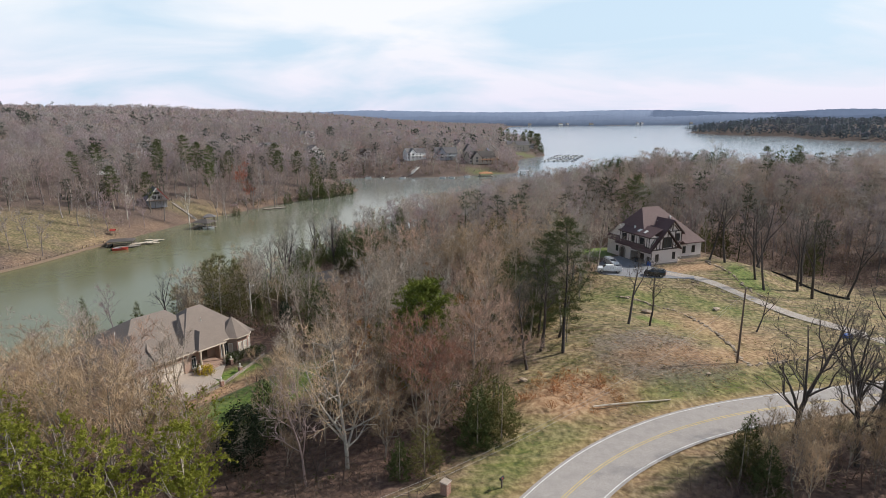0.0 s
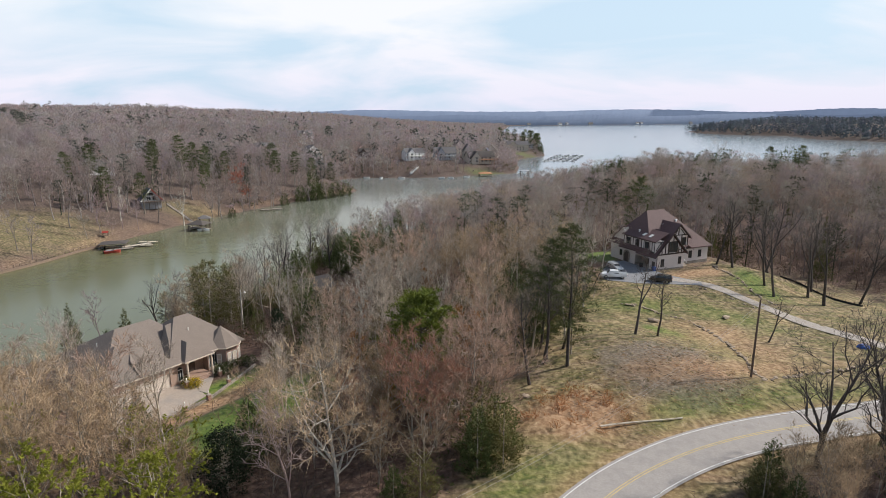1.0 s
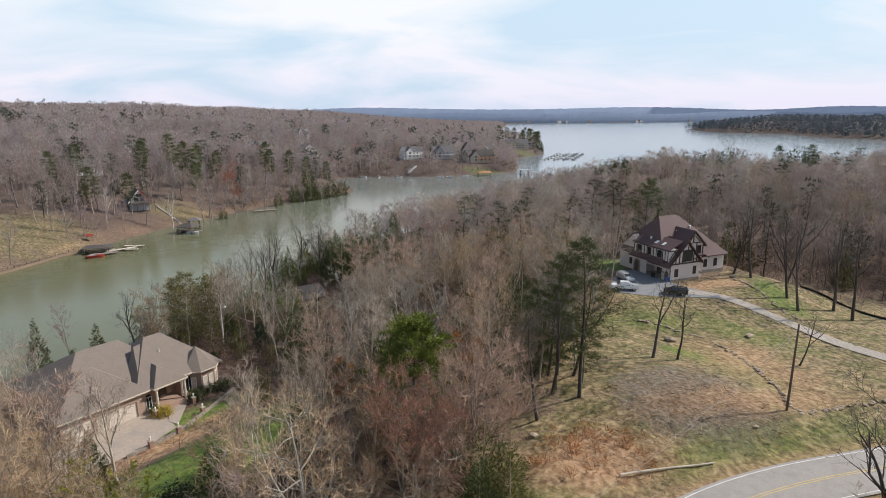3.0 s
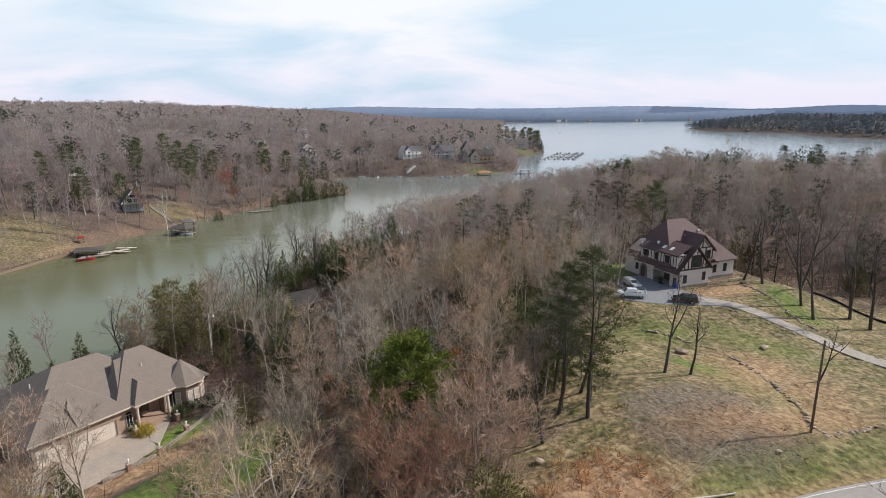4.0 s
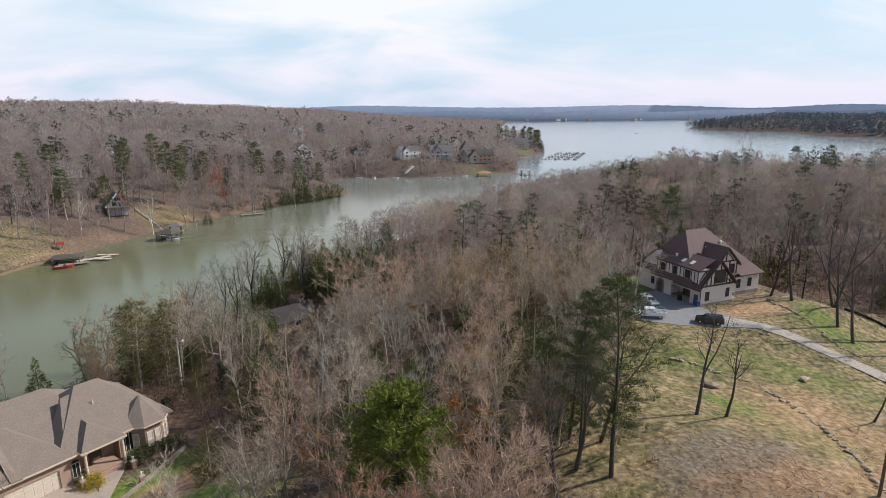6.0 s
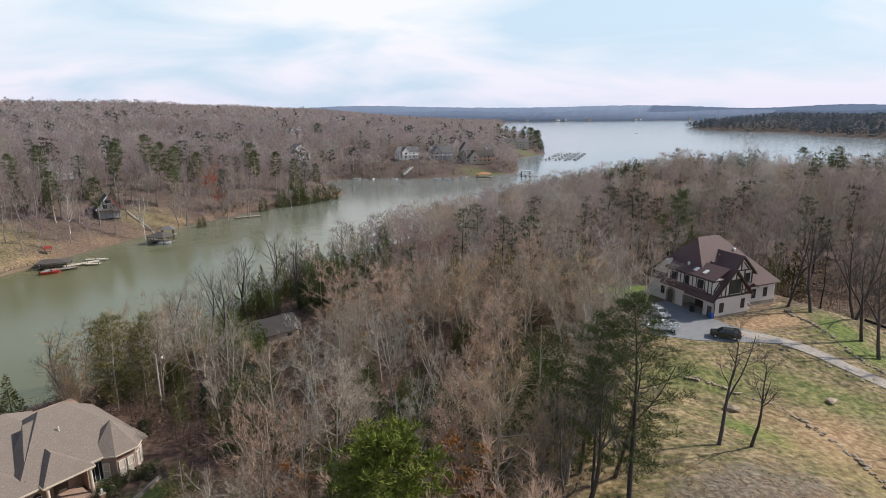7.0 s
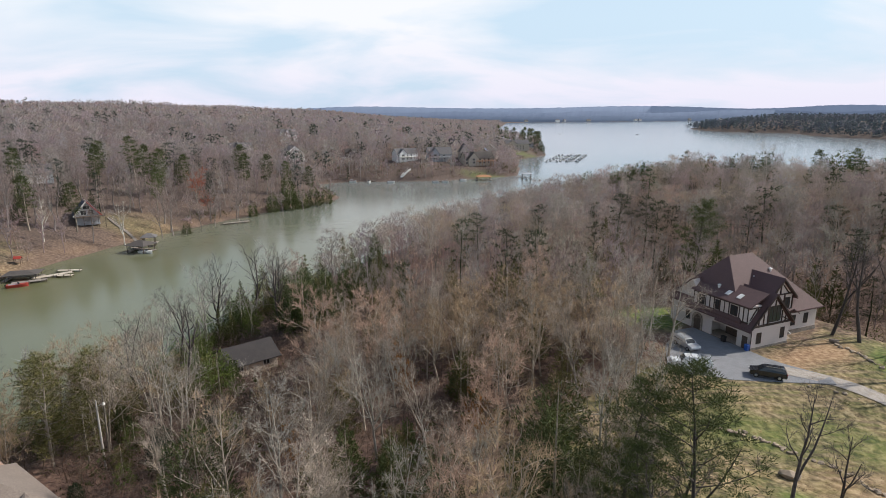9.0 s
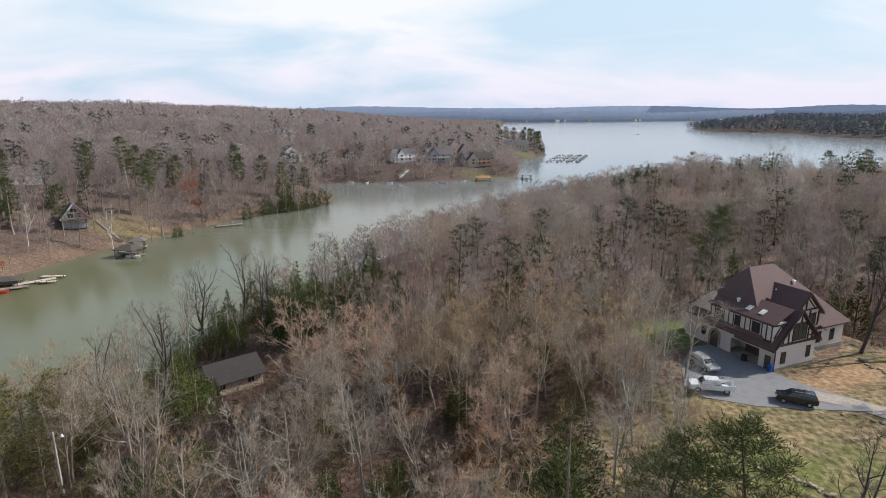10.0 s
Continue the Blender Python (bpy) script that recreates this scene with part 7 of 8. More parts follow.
# along the water behind it
for key, x, y, h in (("ivy", -60, 176, 9), ("cedar", -57, 184, 10), ("ivy", -58, 192, 9), ("ivy", -53, 186, 8), ("ivy", -50, 178, 6), ("cedar", -47, 193, 12), ("ivy", -52, 206, 9), ("cedar", -45, 204, 12), ("ivy", -47, 214, 9), ("olive", -55, 200, 9), ("ivy", -62, 168, 7), ("cedar", -36.5, 178, 13), ("cedar", -33, 181, 14), ("ivy", -38.5, 184, 12), ("cedar", -30, 186, 12), ("olive", -36, 188, 12), ("cedar", -28, 196, 12), ("bare_d", -58, 172, 18), ("road", -60, 184, 18), ("snag", -56, 196, 19), ("bare_d", -52, 200, 18)):
    tree(key, x, y, h, turn=x * 61)
# pines and bare trees by the brick house shore
for key, x, y, h in (("under", -33, 140, 6), ("under", -31, 135, 6), ("under", -28, 128, 6), ("olive", -61, 143, 8), ("loose_pine", -56, 122, 16), ("loose_pine", -59, 125.5, 15), ("ivy", -60.5, 128, 8), ("loose_pine", -54, 128, 14), ("loose_pine", -62.5, 129, 14), ("loose_pine", -57, 132, 15), ("loose_pine", -52, 123.5, 11), ("bare_a", -50.5, 125.5, 15), ("bare_c", -47, 133, 13), ("ivy", -42, 143, 10), ("loose_pine", -69, 127, 11), ("bare_d", -60, 158, 17), ("snag", -61, 166, 16), ("bare_d", -50, 137, 15), ("bare_a", -52, 128, 14)):
    tree(key, x, y, h, turn=x * 61)
# between the drive court and the woods
for key, x, y, h in (("bare_b", 20.8, 128.7, 16), ("bare_d", 24.5, 134.4, 15), ("bare_d", 26.5, 148, 15), ("bare_c", 20.9, 138.4, 15), ("bare_d", 24, 123, 14), ("bare_b", 18.5, 126.5, 15), ("under", 22, 120, 6), ("bare_d", 16, 119, 15), ("bare_a", 23.5, 141, 14), ("under", 27, 128, 6), ("bare_b", 16, 132, 16), ("under", 25, 139, 6), ("bare_d", 29, 152, 14)):
    tree(key, x, y, h, turn=x * 83)
# on the far headland
for key, x, y, h in (("bank_pine", 88, 850, 26), ("bank_pine", 80, 862, 28), ("bank_pine", 94, 880, 26), ("bank_pine", 70, 872, 24), ("bank_pine", 97, 905, 27), ("bank_pine", 86, 900, 28), ("bank_pine", 60, 885, 26), ("bank_pine", 99, 935, 26), ("bank_pine", 90, 948, 28), ("bank_pine", 100, 965, 25), ("bank_pine", 50, 870, 26), ("bank_pine", 78, 925, 28), ("bank_cedar", 98, 870, 16), ("bank_cedar", 101, 920, 17), ("bank_cedar", 102, 980, 17), ("bank_pine", 40, 890, 27)):
    tree(key, x, y, h, turn=x * 43)
# at the tip of the wooded point
for key, x, y, h in (("bank_cedar", 92, 385, 20), ("bank_cedar", 98, 390, 21), ("bank_cedar", 104, 386, 22), ("bank_cedar", 110, 380, 20), ("bank_cedar", 101, 379, 19), ("bank_cedar", 116, 372, 21), ("bank_cedar", 88, 379, 17), ("bank_cedar", 121, 362, 20), ("bank_cedar", 113, 388, 18), ("bank_cedar", 135, 355, 20), ("bank_cedar", 142, 350, 19), ("bank_cedar", 150, 352, 20), ("bank_pine", 165, 337, 20), ("bank_cedar", 172, 333, 21), ("bank_pine", 180, 336, 20), ("bank_cedar", 60, 352, 17), ("bank_cedar", 68, 330, 14), ("bank_cedar", 74, 333, 16), ("bank_cedar", 79, 329, 17), ("bank_cedar", 84, 334, 16), ("bank_cedar", 90, 330, 14), ("bank_cedar", 107, 331, 15), ("bank_cedar", 113, 334, 13), ("bank_cedar", 119, 329, 15), ("bank_cedar", 127, 332, 13), ("bank_cedar", 160, 331, 15), ("bank_cedar", 167, 334, 14), ("bank_cedar", 177, 331, 12)):
    tree(key, x, y, h, turn=x * 43)
# round the chalet and its lawn
for key, x, y, h in (("bank_pine", -166, 287, 21), ("bank_pine", -204, 304, 24), ("bank_pine", -210, 296, 20), ("bank_white", -146, 287, 20), ("bank_white", -168, 270, 17), ("bank_bare", -138, 302, 18), ("bank_bare", -136, 309, 20), ("bank_bare", -141, 316, 19), ("bank_bare", -147, 322, 20), ("bank_bare", -157, 283, 18), ("bank_bare", -185, 290, 22), ("bank_bare", -191, 282, 22), ("bank_bare", -182, 270, 22), ("bank_bare", -190, 262, 20), ("bank_bare", -179, 258, 19), ("bank_bare", -197, 272, 22), ("bank_bare", -203, 262, 22), ("bank_bare", -129, 322, 17), ("bank_cedar", -132, 313, 8), ("bank_bare", -172, 282, 20), ("bank_bare", -176, 291, 21), ("bank_bare", -188, 302, 22), ("bank_bare", -180, 312, 22), ("bank_bare", -168, 318, 22), ("bank_bare", -196, 290, 20), ("bank_bare", -176, 246, 16), ("bank_bare", -186, 250, 18), ("bank_pine", -178, 276, 22), ("bank_bare", -160, 326, 20), ("bank_bare", -205, 280, 21), ("bank_bare", -212, 270, 21), ("bank_pine", -154, 330, 22)):
    tree(key, x, y, h, turn=x * 43)
# on the bank towards the cove point
for key, x, y, h in (("bank_pine", -188, 336, 25), ("bank_pine", -184, 365, 27), ("bank_pine", -172, 352, 26), ("bank_pine", -163, 350, 26), ("bank_pine", -157, 366, 22), ("bank_bare", -126, 331, 18), ("bank_bare", -119, 344, 18), ("bank_bare", -124, 352, 20), ("bank_bare", -133, 341, 20), ("bank_red", -147, 357, 17), ("bank_red", -136, 347, 12), ("bank_cedar", -104, 383, 15), ("bank_cedar", -99, 389, 13), ("bank_cedar", -94, 397, 14), ("bank_cedar", -108, 392, 18), ("bank_cedar", -112, 375, 12), ("bank_cedar", -118, 360, 9), ("bank_cedar", -89, 407, 12), ("bank_pine", -112, 401, 22), ("bank_pine", -123, 398, 24), ("bank_pine", -132, 388, 24), ("bank_pine", -100, 412, 20), ("bank_pine", -140, 402, 25), ("bank_pine", -196, 352, 24)):
    tree(key, x, y, h, turn=x * 43)
# on the bank towards the cove point
for key, x, y, h in (("bank_bare", -105, 370, 16), ("bank_bare", -97, 382, 16), ("bank_bare", -116, 383, 18), ("bank_bare", -128, 370, 20), ("bank_bare", -122, 365, 19)):
    tree(key, x, y, h, turn=x * 43)
tree("snag", -76, 136, 14, turn=30)
tree("snag", -44, 180, 18, turn=100)
tree("snag", -51, 149, 18, turn=220)
tree("snag", -58, 146, 16, turn=20)
tree("snag", -47, 190, 16, turn=310)
tree("bare_d", 118, 293, 25, turn=10)
for x, y, h in ((65.2, 148.6, 18), (62.6, 151.8, 17), (68, 137.8, 17), (67.8, 132.8, 18), (78.3, 138.2, 19), (78.2, 131.8, 20), (72, 146, 18), (84, 147, 19), (90, 138, 18), (76, 152, 19)):
    tree("field", x, y, h, turn=x * 37)
# beside the road
for x, y, h in ((39.8, 66.3, 17), (48.2, 65.7, 18), (50.3, 71.5, 15), (44, 61.5, 15), (55, 69.5, 16), (60, 74, 14), (53, 63, 15), (57, 65, 16), (49, 59, 15)):
    tree("road", x, y, h, turn=x * 53)
for key, x, y, h in (("olive", 30, 58.5, 6.5), ("cedar", 31.5, 60.5, 7.5), ("bare_c", 33.5, 59.5, 7.5), ("cedar", 31, 55, 7), ("bare_c", 35.5, 58.5, 8), ("bare_c", 34.0, 55.5, 8)):
    tree(key, x, y, h, turn=x * 91)
for x, y, h in ((34.5, 60.5, 7), (36, 58.5, 8), (39, 60, 8), (42, 60, 8), (47, 63, 8), (40, 63.5, 7), (45, 58, 8), (52, 61, 8), (55, 62, 8), (32, 57, 6), (37, 61, 6), (41, 62.5, 6), (45, 66.5, 6), (38, 57, 7), (46, 60, 7), (50, 67, 6), (35, 54.5, 7), (43, 57, 8)):
    tree("under", x, y, h, turn=x * 71)
# before the brick house
for i, (x, y, h) in enumerate(((-33, 57.5, 11), (-37, 61, 13), (-40, 57, 13.5), (-43, 62, 14), (-46.5, 58.5, 15), (-49, 63, 14), (-52, 59, 15), (-55.5, 64.5, 14.5), (-59, 61, 15), (-43, 53, 13), (-62, 65, 12), (-30.5, 59, 11), (-39.5, 61, 13.5))):
    tree("tan" if i % 3 else "bare_c", x, y, h, turn=x * 57)
for x, y, h in ((-52, 63, 8), (-56, 60, 9), (-37, 63, 8), (-33.5, 61, 7), (-31, 63.5, 7.5), (-60, 67, 8), (-38, 50, 10), (-41, 47, 10), (-35, 46, 9), (-45, 50, 10), (-49, 54, 10), (-24, 45, 9), (-26, 48, 9.5), (-28.5, 51, 8.5), (-31, 47, 9)):
    tree("new_leaf", x, y, h * 1.25, turn=x * 47)
for key, x, y, h in (("bare_c", -58, 79, 13), ("bare_a", -61, 84, 15), ("sycamore", -58, 70, 14), ("bare_a", -66, 90, 14), ("bare_d", -70, 98, 13), ("tan", -63, 76, 12), ("under", -38, 61, 6), ("under", -45, 63, 6.5), ("under", -29, 58, 5), ("under", -21, 61, 6)):
    tree(key, x, y, h, turn=x * 29)
for x, y in ((-73, 112), (-75, 116), (-78, 110)):
    tree("cypress", x, y, 6.5 if x > -74 else 4.5, turn=x * 7)
for u, v in ((7.2, -1.0), (8.2, -1.4), (9.0, -1.6), (10.2, -1.9), (11.4, -2.0), (12.6, -1.8), (6.6, -2.4), (7.6, -3.0), (12.0, -3.2), (0.9, -0.9), (13.4, -2.6)):
    tree("shrub", *on_ranch(u, v), 1.5, turn=u * 40)
for u, v in ((0.9, -2.2), (1.9, -2.6), (1.3, -3.2)):
    tree("gold_shrub", *on_ranch(u, v), 1.3, turn=u * 40)


# ---- woods ----
def scatter(seed, x0, x1, y0, y1, gap):
    rng = np.random.default_rng(seed)
    xs, ys = np.meshgrid(np.arange(x0, x1, gap), np.arange(y0, y1, gap))
    return np.column_stack([xs.ravel() + rng.uniform(-0.48, 0.48, xs.size) * gap, ys.ravel() + rng.uniform(-0.48, 0.48, xs.size) * gap]), rng


def in_tudor(x, y, lo_u, hi_u, lo_v, hi_v):
    c, s = math.cos(radians(TUDOR_TURN)), math.sin(radians(TUDOR_TURN))
    u, v = (x - TUDOR[0]) * c + (y - TUDOR[1]) * s, -(x - TUDOR[0]) * s + (y - TUDOR[1]) * c
    return (u > lo_u) & (u < hi_u) & (v > lo_v) & (v < hi_v)


def in_ranch(x, y, lo_u, hi_u, lo_v, hi_v):
    c, s = math.cos(radians(RANCH_TURN)), math.sin(radians(RANCH_TURN))
    u, v = (x - RANCH[0]) * c + (y - RANCH[1]) * s, -(x - RANCH[0]) * s + (y - RANCH[1]) * c
    return (u > lo_u) & (u < hi_u) & (v > lo_v) & (v < hi_v)


def wooded(x, y, open_land=True):
    """Where the woods of the near shore stand."""
    dn = inland(x, y, NEAR_SHORE)
    lawn, field, clay = cover(x, y)
    ok = (dn > 1.5) & (field < 0.35) & (lawn < 0.3) & (clay < 0.4) & (off_line(x, y, ROAD_LINE) > 7) & (off_line(x, y, DRIVE_LINE) > 5)
    ok &= ~in_tudor(x, y, -11, 24, -8, 22) & ~in_ranch(x, y, -22, 17, -14, 20)
    ok &= ~in_ranch(x, y, -30, 12, 0, 70) | (dn < 9)
    ok &= ~((x > 60) & (y < 132))
    if not open_land:
        return ok
    ok &= np.hypot((x + 43) / 9, (y - 119) / 9) > 1
    # open ground before the cottage, and a clearing of red leaf litter
    f = np.clip(((x + 29) * -18 + (y - 124) * 41) / (18 ** 2 + 41 ** 2), 0, 1)
    ok &= np.hypot(x + 29 + 18 * f, y - 124 - 41 * f) > 8.0 + 2.0 * f
    ok &= np.hypot((x + 32) / 14, (y - 163) / 9) > 1
    ok &= np.hypot((x + 3) / 1.7, y - 126) > 4.5
    return ok


# single trees in the near woods
spots, rng = scatter(21, -70, 40, 66, 165, 4.8)
keep = wooded(spots[:, 0], spots[:, 1])
spots = spots[keep]
taken = np.array(placed)
spots = spots[(np.hypot(spots[:, None, 0] - taken[None, :, 0], spots[:, None, 1] - taken[None, :, 1]).min(1) > 3.1)]
spots = spots[np.argsort(spots[:, 1])][:285]
NEAR_END = float(spots[-1, 1])
kinds = ["bare_a", "bare_b", "bare_c", "bare_d", "tan", "red", "blush", "cedar", "olive", "rust", "under"]
share = np.cumsum([0.2, 0.13, 0.17, 0.11, 0.09, 0.03, 0.06, 0.055, 0.075, 0.02, 0.06])
for x, y in spots:
    key = kinds[min(len(kinds) - 1, int(np.searchsorted(share, rng.uniform() * share[-1])))]
    tall = {"under": 6.5, "cedar": 9, "olive": 9, "rust": 8, "red": 11.5, "tan": 11.5}.get(key, 14)
    tree(key, float(x), float(y), tall * rng.uniform(0.72, 1.15), turn=rng.uniform(0, 360))


def stand(name, spots, rng, patterns, weights, tones, height, label, category="woods", mat="woods", wobble=0.16):
    """Many trees as one body: spots n x 2, patterns of arrays one metre tall, tones one colour for each pattern."""
    hs = land(spots[:, 0], spots[:, 1])
    kind = (rng.uniform(size=(len(spots), 1)) > np.cumsum(weights, 1)).sum(1).clip(0, len(patterns) - 1)
    vs, fs, cs, n = [], [], [], 0
    for (x, y), z, k in zip(spots, hs, kind):
        (v, f), tone = patterns[k], tones[k]
        s = height[k] * rng.uniform(0.72, 1.25)
        a = rng.uniform(0, 2 * math.pi)
        c, d = math.cos(a) * s, math.sin(a) * s
        w = rng.uniform(0.85, 1.2)
        out = np.empty_like(v)
        out[:, 0] = (v[:, 0] * c - v[:, 1] * d) * w + x
        out[:, 1] = (v[:, 0] * d + v[:, 1] * c) * w + y
        out[:, 2] = v[:, 2] * s + z - 0.2
        t = np.array(tone) * rng.uniform(1 - wobble, 1 + wobble) * rng.uniform(0.93, 1.07, 3)
        vs.append(out)
        fs.append(f + n)
        cs.append(np.broadcast_to(np.append(t, 1.0), (len(v), 4)))
        n += len(v)
    ob = raw(name, np.concatenate(vs), np.concatenate(fs), mat, tints=np.concatenate(cs))
    return tagged(ob, label, category, kind="stuff")


def unit(arrays):
    v, f = merge(arrays)
    return v / v[:, 2].max(), f


GREY, ASH, TAN, RED, PINE, OLIVE = (0.385, 0.325, 0.295), (0.43, 0.375, 0.34), (0.42, 0.33, 0.265), (0.43, 0.30, 0.255), (0.06, 0.075, 0.04), (0.125, 0.125, 0.05)
TONES = [GREY, ASH, TAN, RED, PINE, OLIVE]


# tones for the woods across the water: distance haze put into the colours
HAZED_TONES = [(0.405, 0.345, 0.33), (0.44, 0.385, 0.37), (0.425, 0.345, 0.31), (0.45, 0.325, 0.285), (0.058, 0.077, 0.058), (0.095, 0.104, 0.066)]


def mixed(patterns, evergreen):
    """Shares of the six kinds, by spot: evergreen is a share from 0 to 1."""
    base = np.array([0.44, 0.22, 0.27, 0.07, 0, 0])
    green = np.array([0, 0, 0, 0, 0.5, 0.5])
    return base[None] * (1 - evergreen[:, None]) + green[None] * evergreen[:, None]


mid_pats = [unit(limb_tree(31, 16, 5.6, 0.32, 8, 4, 3, 330, 0.08, 1.4, 0.2, fine=False, sides=4)), unit(limb_tree(32, 17, 5.0, 0.38, 8, 4, 3, 320, 0.08, 1.4, 0.2, 0.75, 0.16, fine=False, sides=4)),
            unit(limb_tree(33, 14, 6.0, 0.26, 8, 4, 3, 360, 0.08, 1.3, 0.2, 1.0, fine=False, sides=4)), unit(limb_tree(34, 14, 5.4, 0.22, 8, 4, 3, 400, 0.08, 1.2, 0.2, fine=False, sides=4)),
            unit(layered_pine(35, 18, 0.34, 4.2, 22, 3, 12, 0.15, 0.6, trunk_r=0.22, tuft=0.7)), unit(cone_tree(36, 12, 3.0, 800, 0.26, 0.8))]
far_pats = [unit(lobed_tree(51, 15, 5.6, 9, 36, 0.125, 1.7, 0.42, even=0.1, limbs=9, trunk=0.24)), unit(lobed_tree(52, 17, 5.0, 9, 36, 0.125, 1.8, 0.48, even=0.1, limbs=9, trunk=0.24)), unit(lobed_tree(53, 13, 5.6, 9, 36, 0.125, 1.6, 0.34, even=0.1, limbs=9, trunk=0.2)), unit(lobed_tree(54, 13, 5.4, 9, 36, 0.125, 1.6, 0.34, even=0.1, limbs=8, trunk=0.2)),
            unit(lobed_tree(55, 18, 3.8, 15, 22, 0.36, 0.8, 0.36, 0.42, 0.26, 6, "pine", 0.7, 0.25)), unit(lobed_tree(56, 12, 2.9, 11, 20, 0.3, 0.8, 0.1, 0.42, 0.16, 0, "cone", 0.8, 0.2))]
low_pats = [unit(lobed_tree(61, 15, 6.0, 6, 11, 0.42, 2.2, 0.38, limbs=5, even=0.08)), unit(lobed_tree(62, 16, 5.6, 6, 11, 0.4, 2.2, 0.42, limbs=5, even=0.08)), unit(lobed_tree(63, 13, 6.0, 6, 11, 0.42, 2.1, 0.3, limbs=5, even=0.08)), unit(lobed_tree(64, 13, 5.8, 6, 11, 0.42, 2.0, 0.3, limbs=5, even=0.08)),
            unit(lobed_tree(65, 18, 4.0, 10, 12, 0.65, 1.3, 0.36, 0.46, 0.26, 0, "pine", 0.7, 0.25)), unit(lobed_tree(66, 12, 3.2, 8, 11, 0.6, 1.3, 0.1, 0.45, 0.16, 0, "cone", 0.8, 0.2))]
dot_pats = [unit(lobed_tree(71 + i, h, 7.0, 4, 6, 1.35, 3.0, 0.3, 0.5, 0, even=0.05, out=0.3)) for i, h in enumerate((16, 16, 15, 14))] + [unit(lobed_tree(75, 18, 4.2, 4, 6, 1.5, 2.4, 0.32, 0.5, 0, 0, "pine", 0.7, 0.2, 0.08)), unit(lobed_tree(76, 12, 3.6, 4, 6, 1.4, 2.2, 0.1, 0.5, 0, 0, "cone", 0.7, 0.2, 0.08))]
HIGH = [15, 16, 13.5, 12, 16, 11]


def patch(x, y, cx, cy, r, amount):
    return amount * np.exp(-((x - cx) ** 2 + (y - cy) ** 2) / (r * r))


def near_green(x, y):
    e = 0.03 + 0.35 * np.clip(wave(x, y, 14, 2.0) - 0.35, 0, 1) * (y < 250) + 0.09 * (y < 240)
    for cx, cy, r, a in ((98, 392, 14, 0.9), (120, 352, 14, 0.8), (140, 345, 14, 0.7), (180, 330, 14, 0.6), (75, 160, 30, 0.15), (-62, 150, 22, 0.55), (-60, 128, 16, 0.5), (-42, 168, 10, 0.6), (-30, 205, 12, 0.4), (205, 350, 14, 0.6)):
        e = e + patch(x, y, cx, cy, r, a)
    return np.clip(e, 0.02, 0.95)


spots, rng = scatter(41, -105, 330, 60, 430, 6.2)
x, y = spots[:, 0], spots[:, 1]
taken = np.array(placed)
clear_of = (np.hypot(x[:, None] - taken[None, :, 0], y[:, None] - taken[None, :, 1]).min(1) > 3.2)
view = np.abs(np.arctan2(x, y + 5) + 0.05) < 0.76
done = (x > -70) & (x < 40) & (y > 60) & (y < NEAR_END)
spots = spots[wooded(x, y) & ~done & view & clear_of]
close = (spots[:, 1] < 225) & (spots[:, 0] < 110)
old = (spots[:, 0] > 48) & (spots[:, 1] < 260)
# deep shade behind the house put into the tones: every kind darkened by a third
SHADED_TONES = [tuple(c * 0.68 for c in tone) for tone in TONES]
for name, part_spots, p, tones in (("near_woods", spots[close & ~old], mid_pats, TONES), ("oak_woods", spots[close & old], mid_pats, SHADED_TONES), ("far_oak_woods", spots[~close & old], far_pats, SHADED_TONES), ("point_woods", spots[~close & ~old], far_pats, TONES)):
    shares = mixed(p, near_green(part_spots[:, 0], part_spots[:, 1]))
    bank = (part_spots[:, 0] < -15) & (part_spots[:, 1] < 260)
    shares[:, 5] += np.where(bank, shares[:, 4], 0)
    shares[:, 4] = np.where(bank, 0, shares[:, 4])
    stand(name, part_spots, rng, p, shares, tones, HIGH, wobble=0.3, label="bare dark-barked oak woods behind the timbered house" if "oak" in name else "bare grey-brown spring woods with scattered evergreens on the near shore")


def left_wood(x, y):
    dl = inland(x, y, LEFT_SHORE)
    lawn, field, clay = cover(x, y)
    homes = np.min([np.hypot(x - r[0], y - r[1] + 5) for r in rows] + [np.hypot(x + 170, y - 300) + 2], axis=0)
    front = np.zeros(np.shape(x), bool)
    for r in rows:
        if r[10]:
            front |= (np.abs(x - r[0]) < r[3] / 2 + 1) & (y > r[1] - 46) & (y < r[1] + 6) & (wave(x, y, 9, 1.0) < 0.5)
    front |= (np.abs(x - 62) < 22) & (y > 772) & (y < 830)
    slope = np.hypot((x + 150) / 15, (y - 300) / 34) < 1
    floor_only = (x > -235) & (y < 330) & (wave(x, y, 7, 4.0) > 0.45)
    return (dl > 1) & ~slope & ~floor_only & (lawn < 0.25) & (field < 0.5) & (clay < 0.3) & (homes > 11) & ~front


def left_green(x, y):
    e = 0.03 + 0.9 * np.clip(wave(x, y, 42, 2.0) - 0.42, 0, 1)
    for cx, cy, r, a in ((-104, 405, 26, 0.55), (-140, 360, 22, 0.3), (-175, 300, 20, 0.3), (60, 850, 50, 0.4), (-120, 505, 18, 0.4)):
        e = e + patch(x, y, cx, cy, r, a)
    return np.clip(e, 0.02, 0.9)


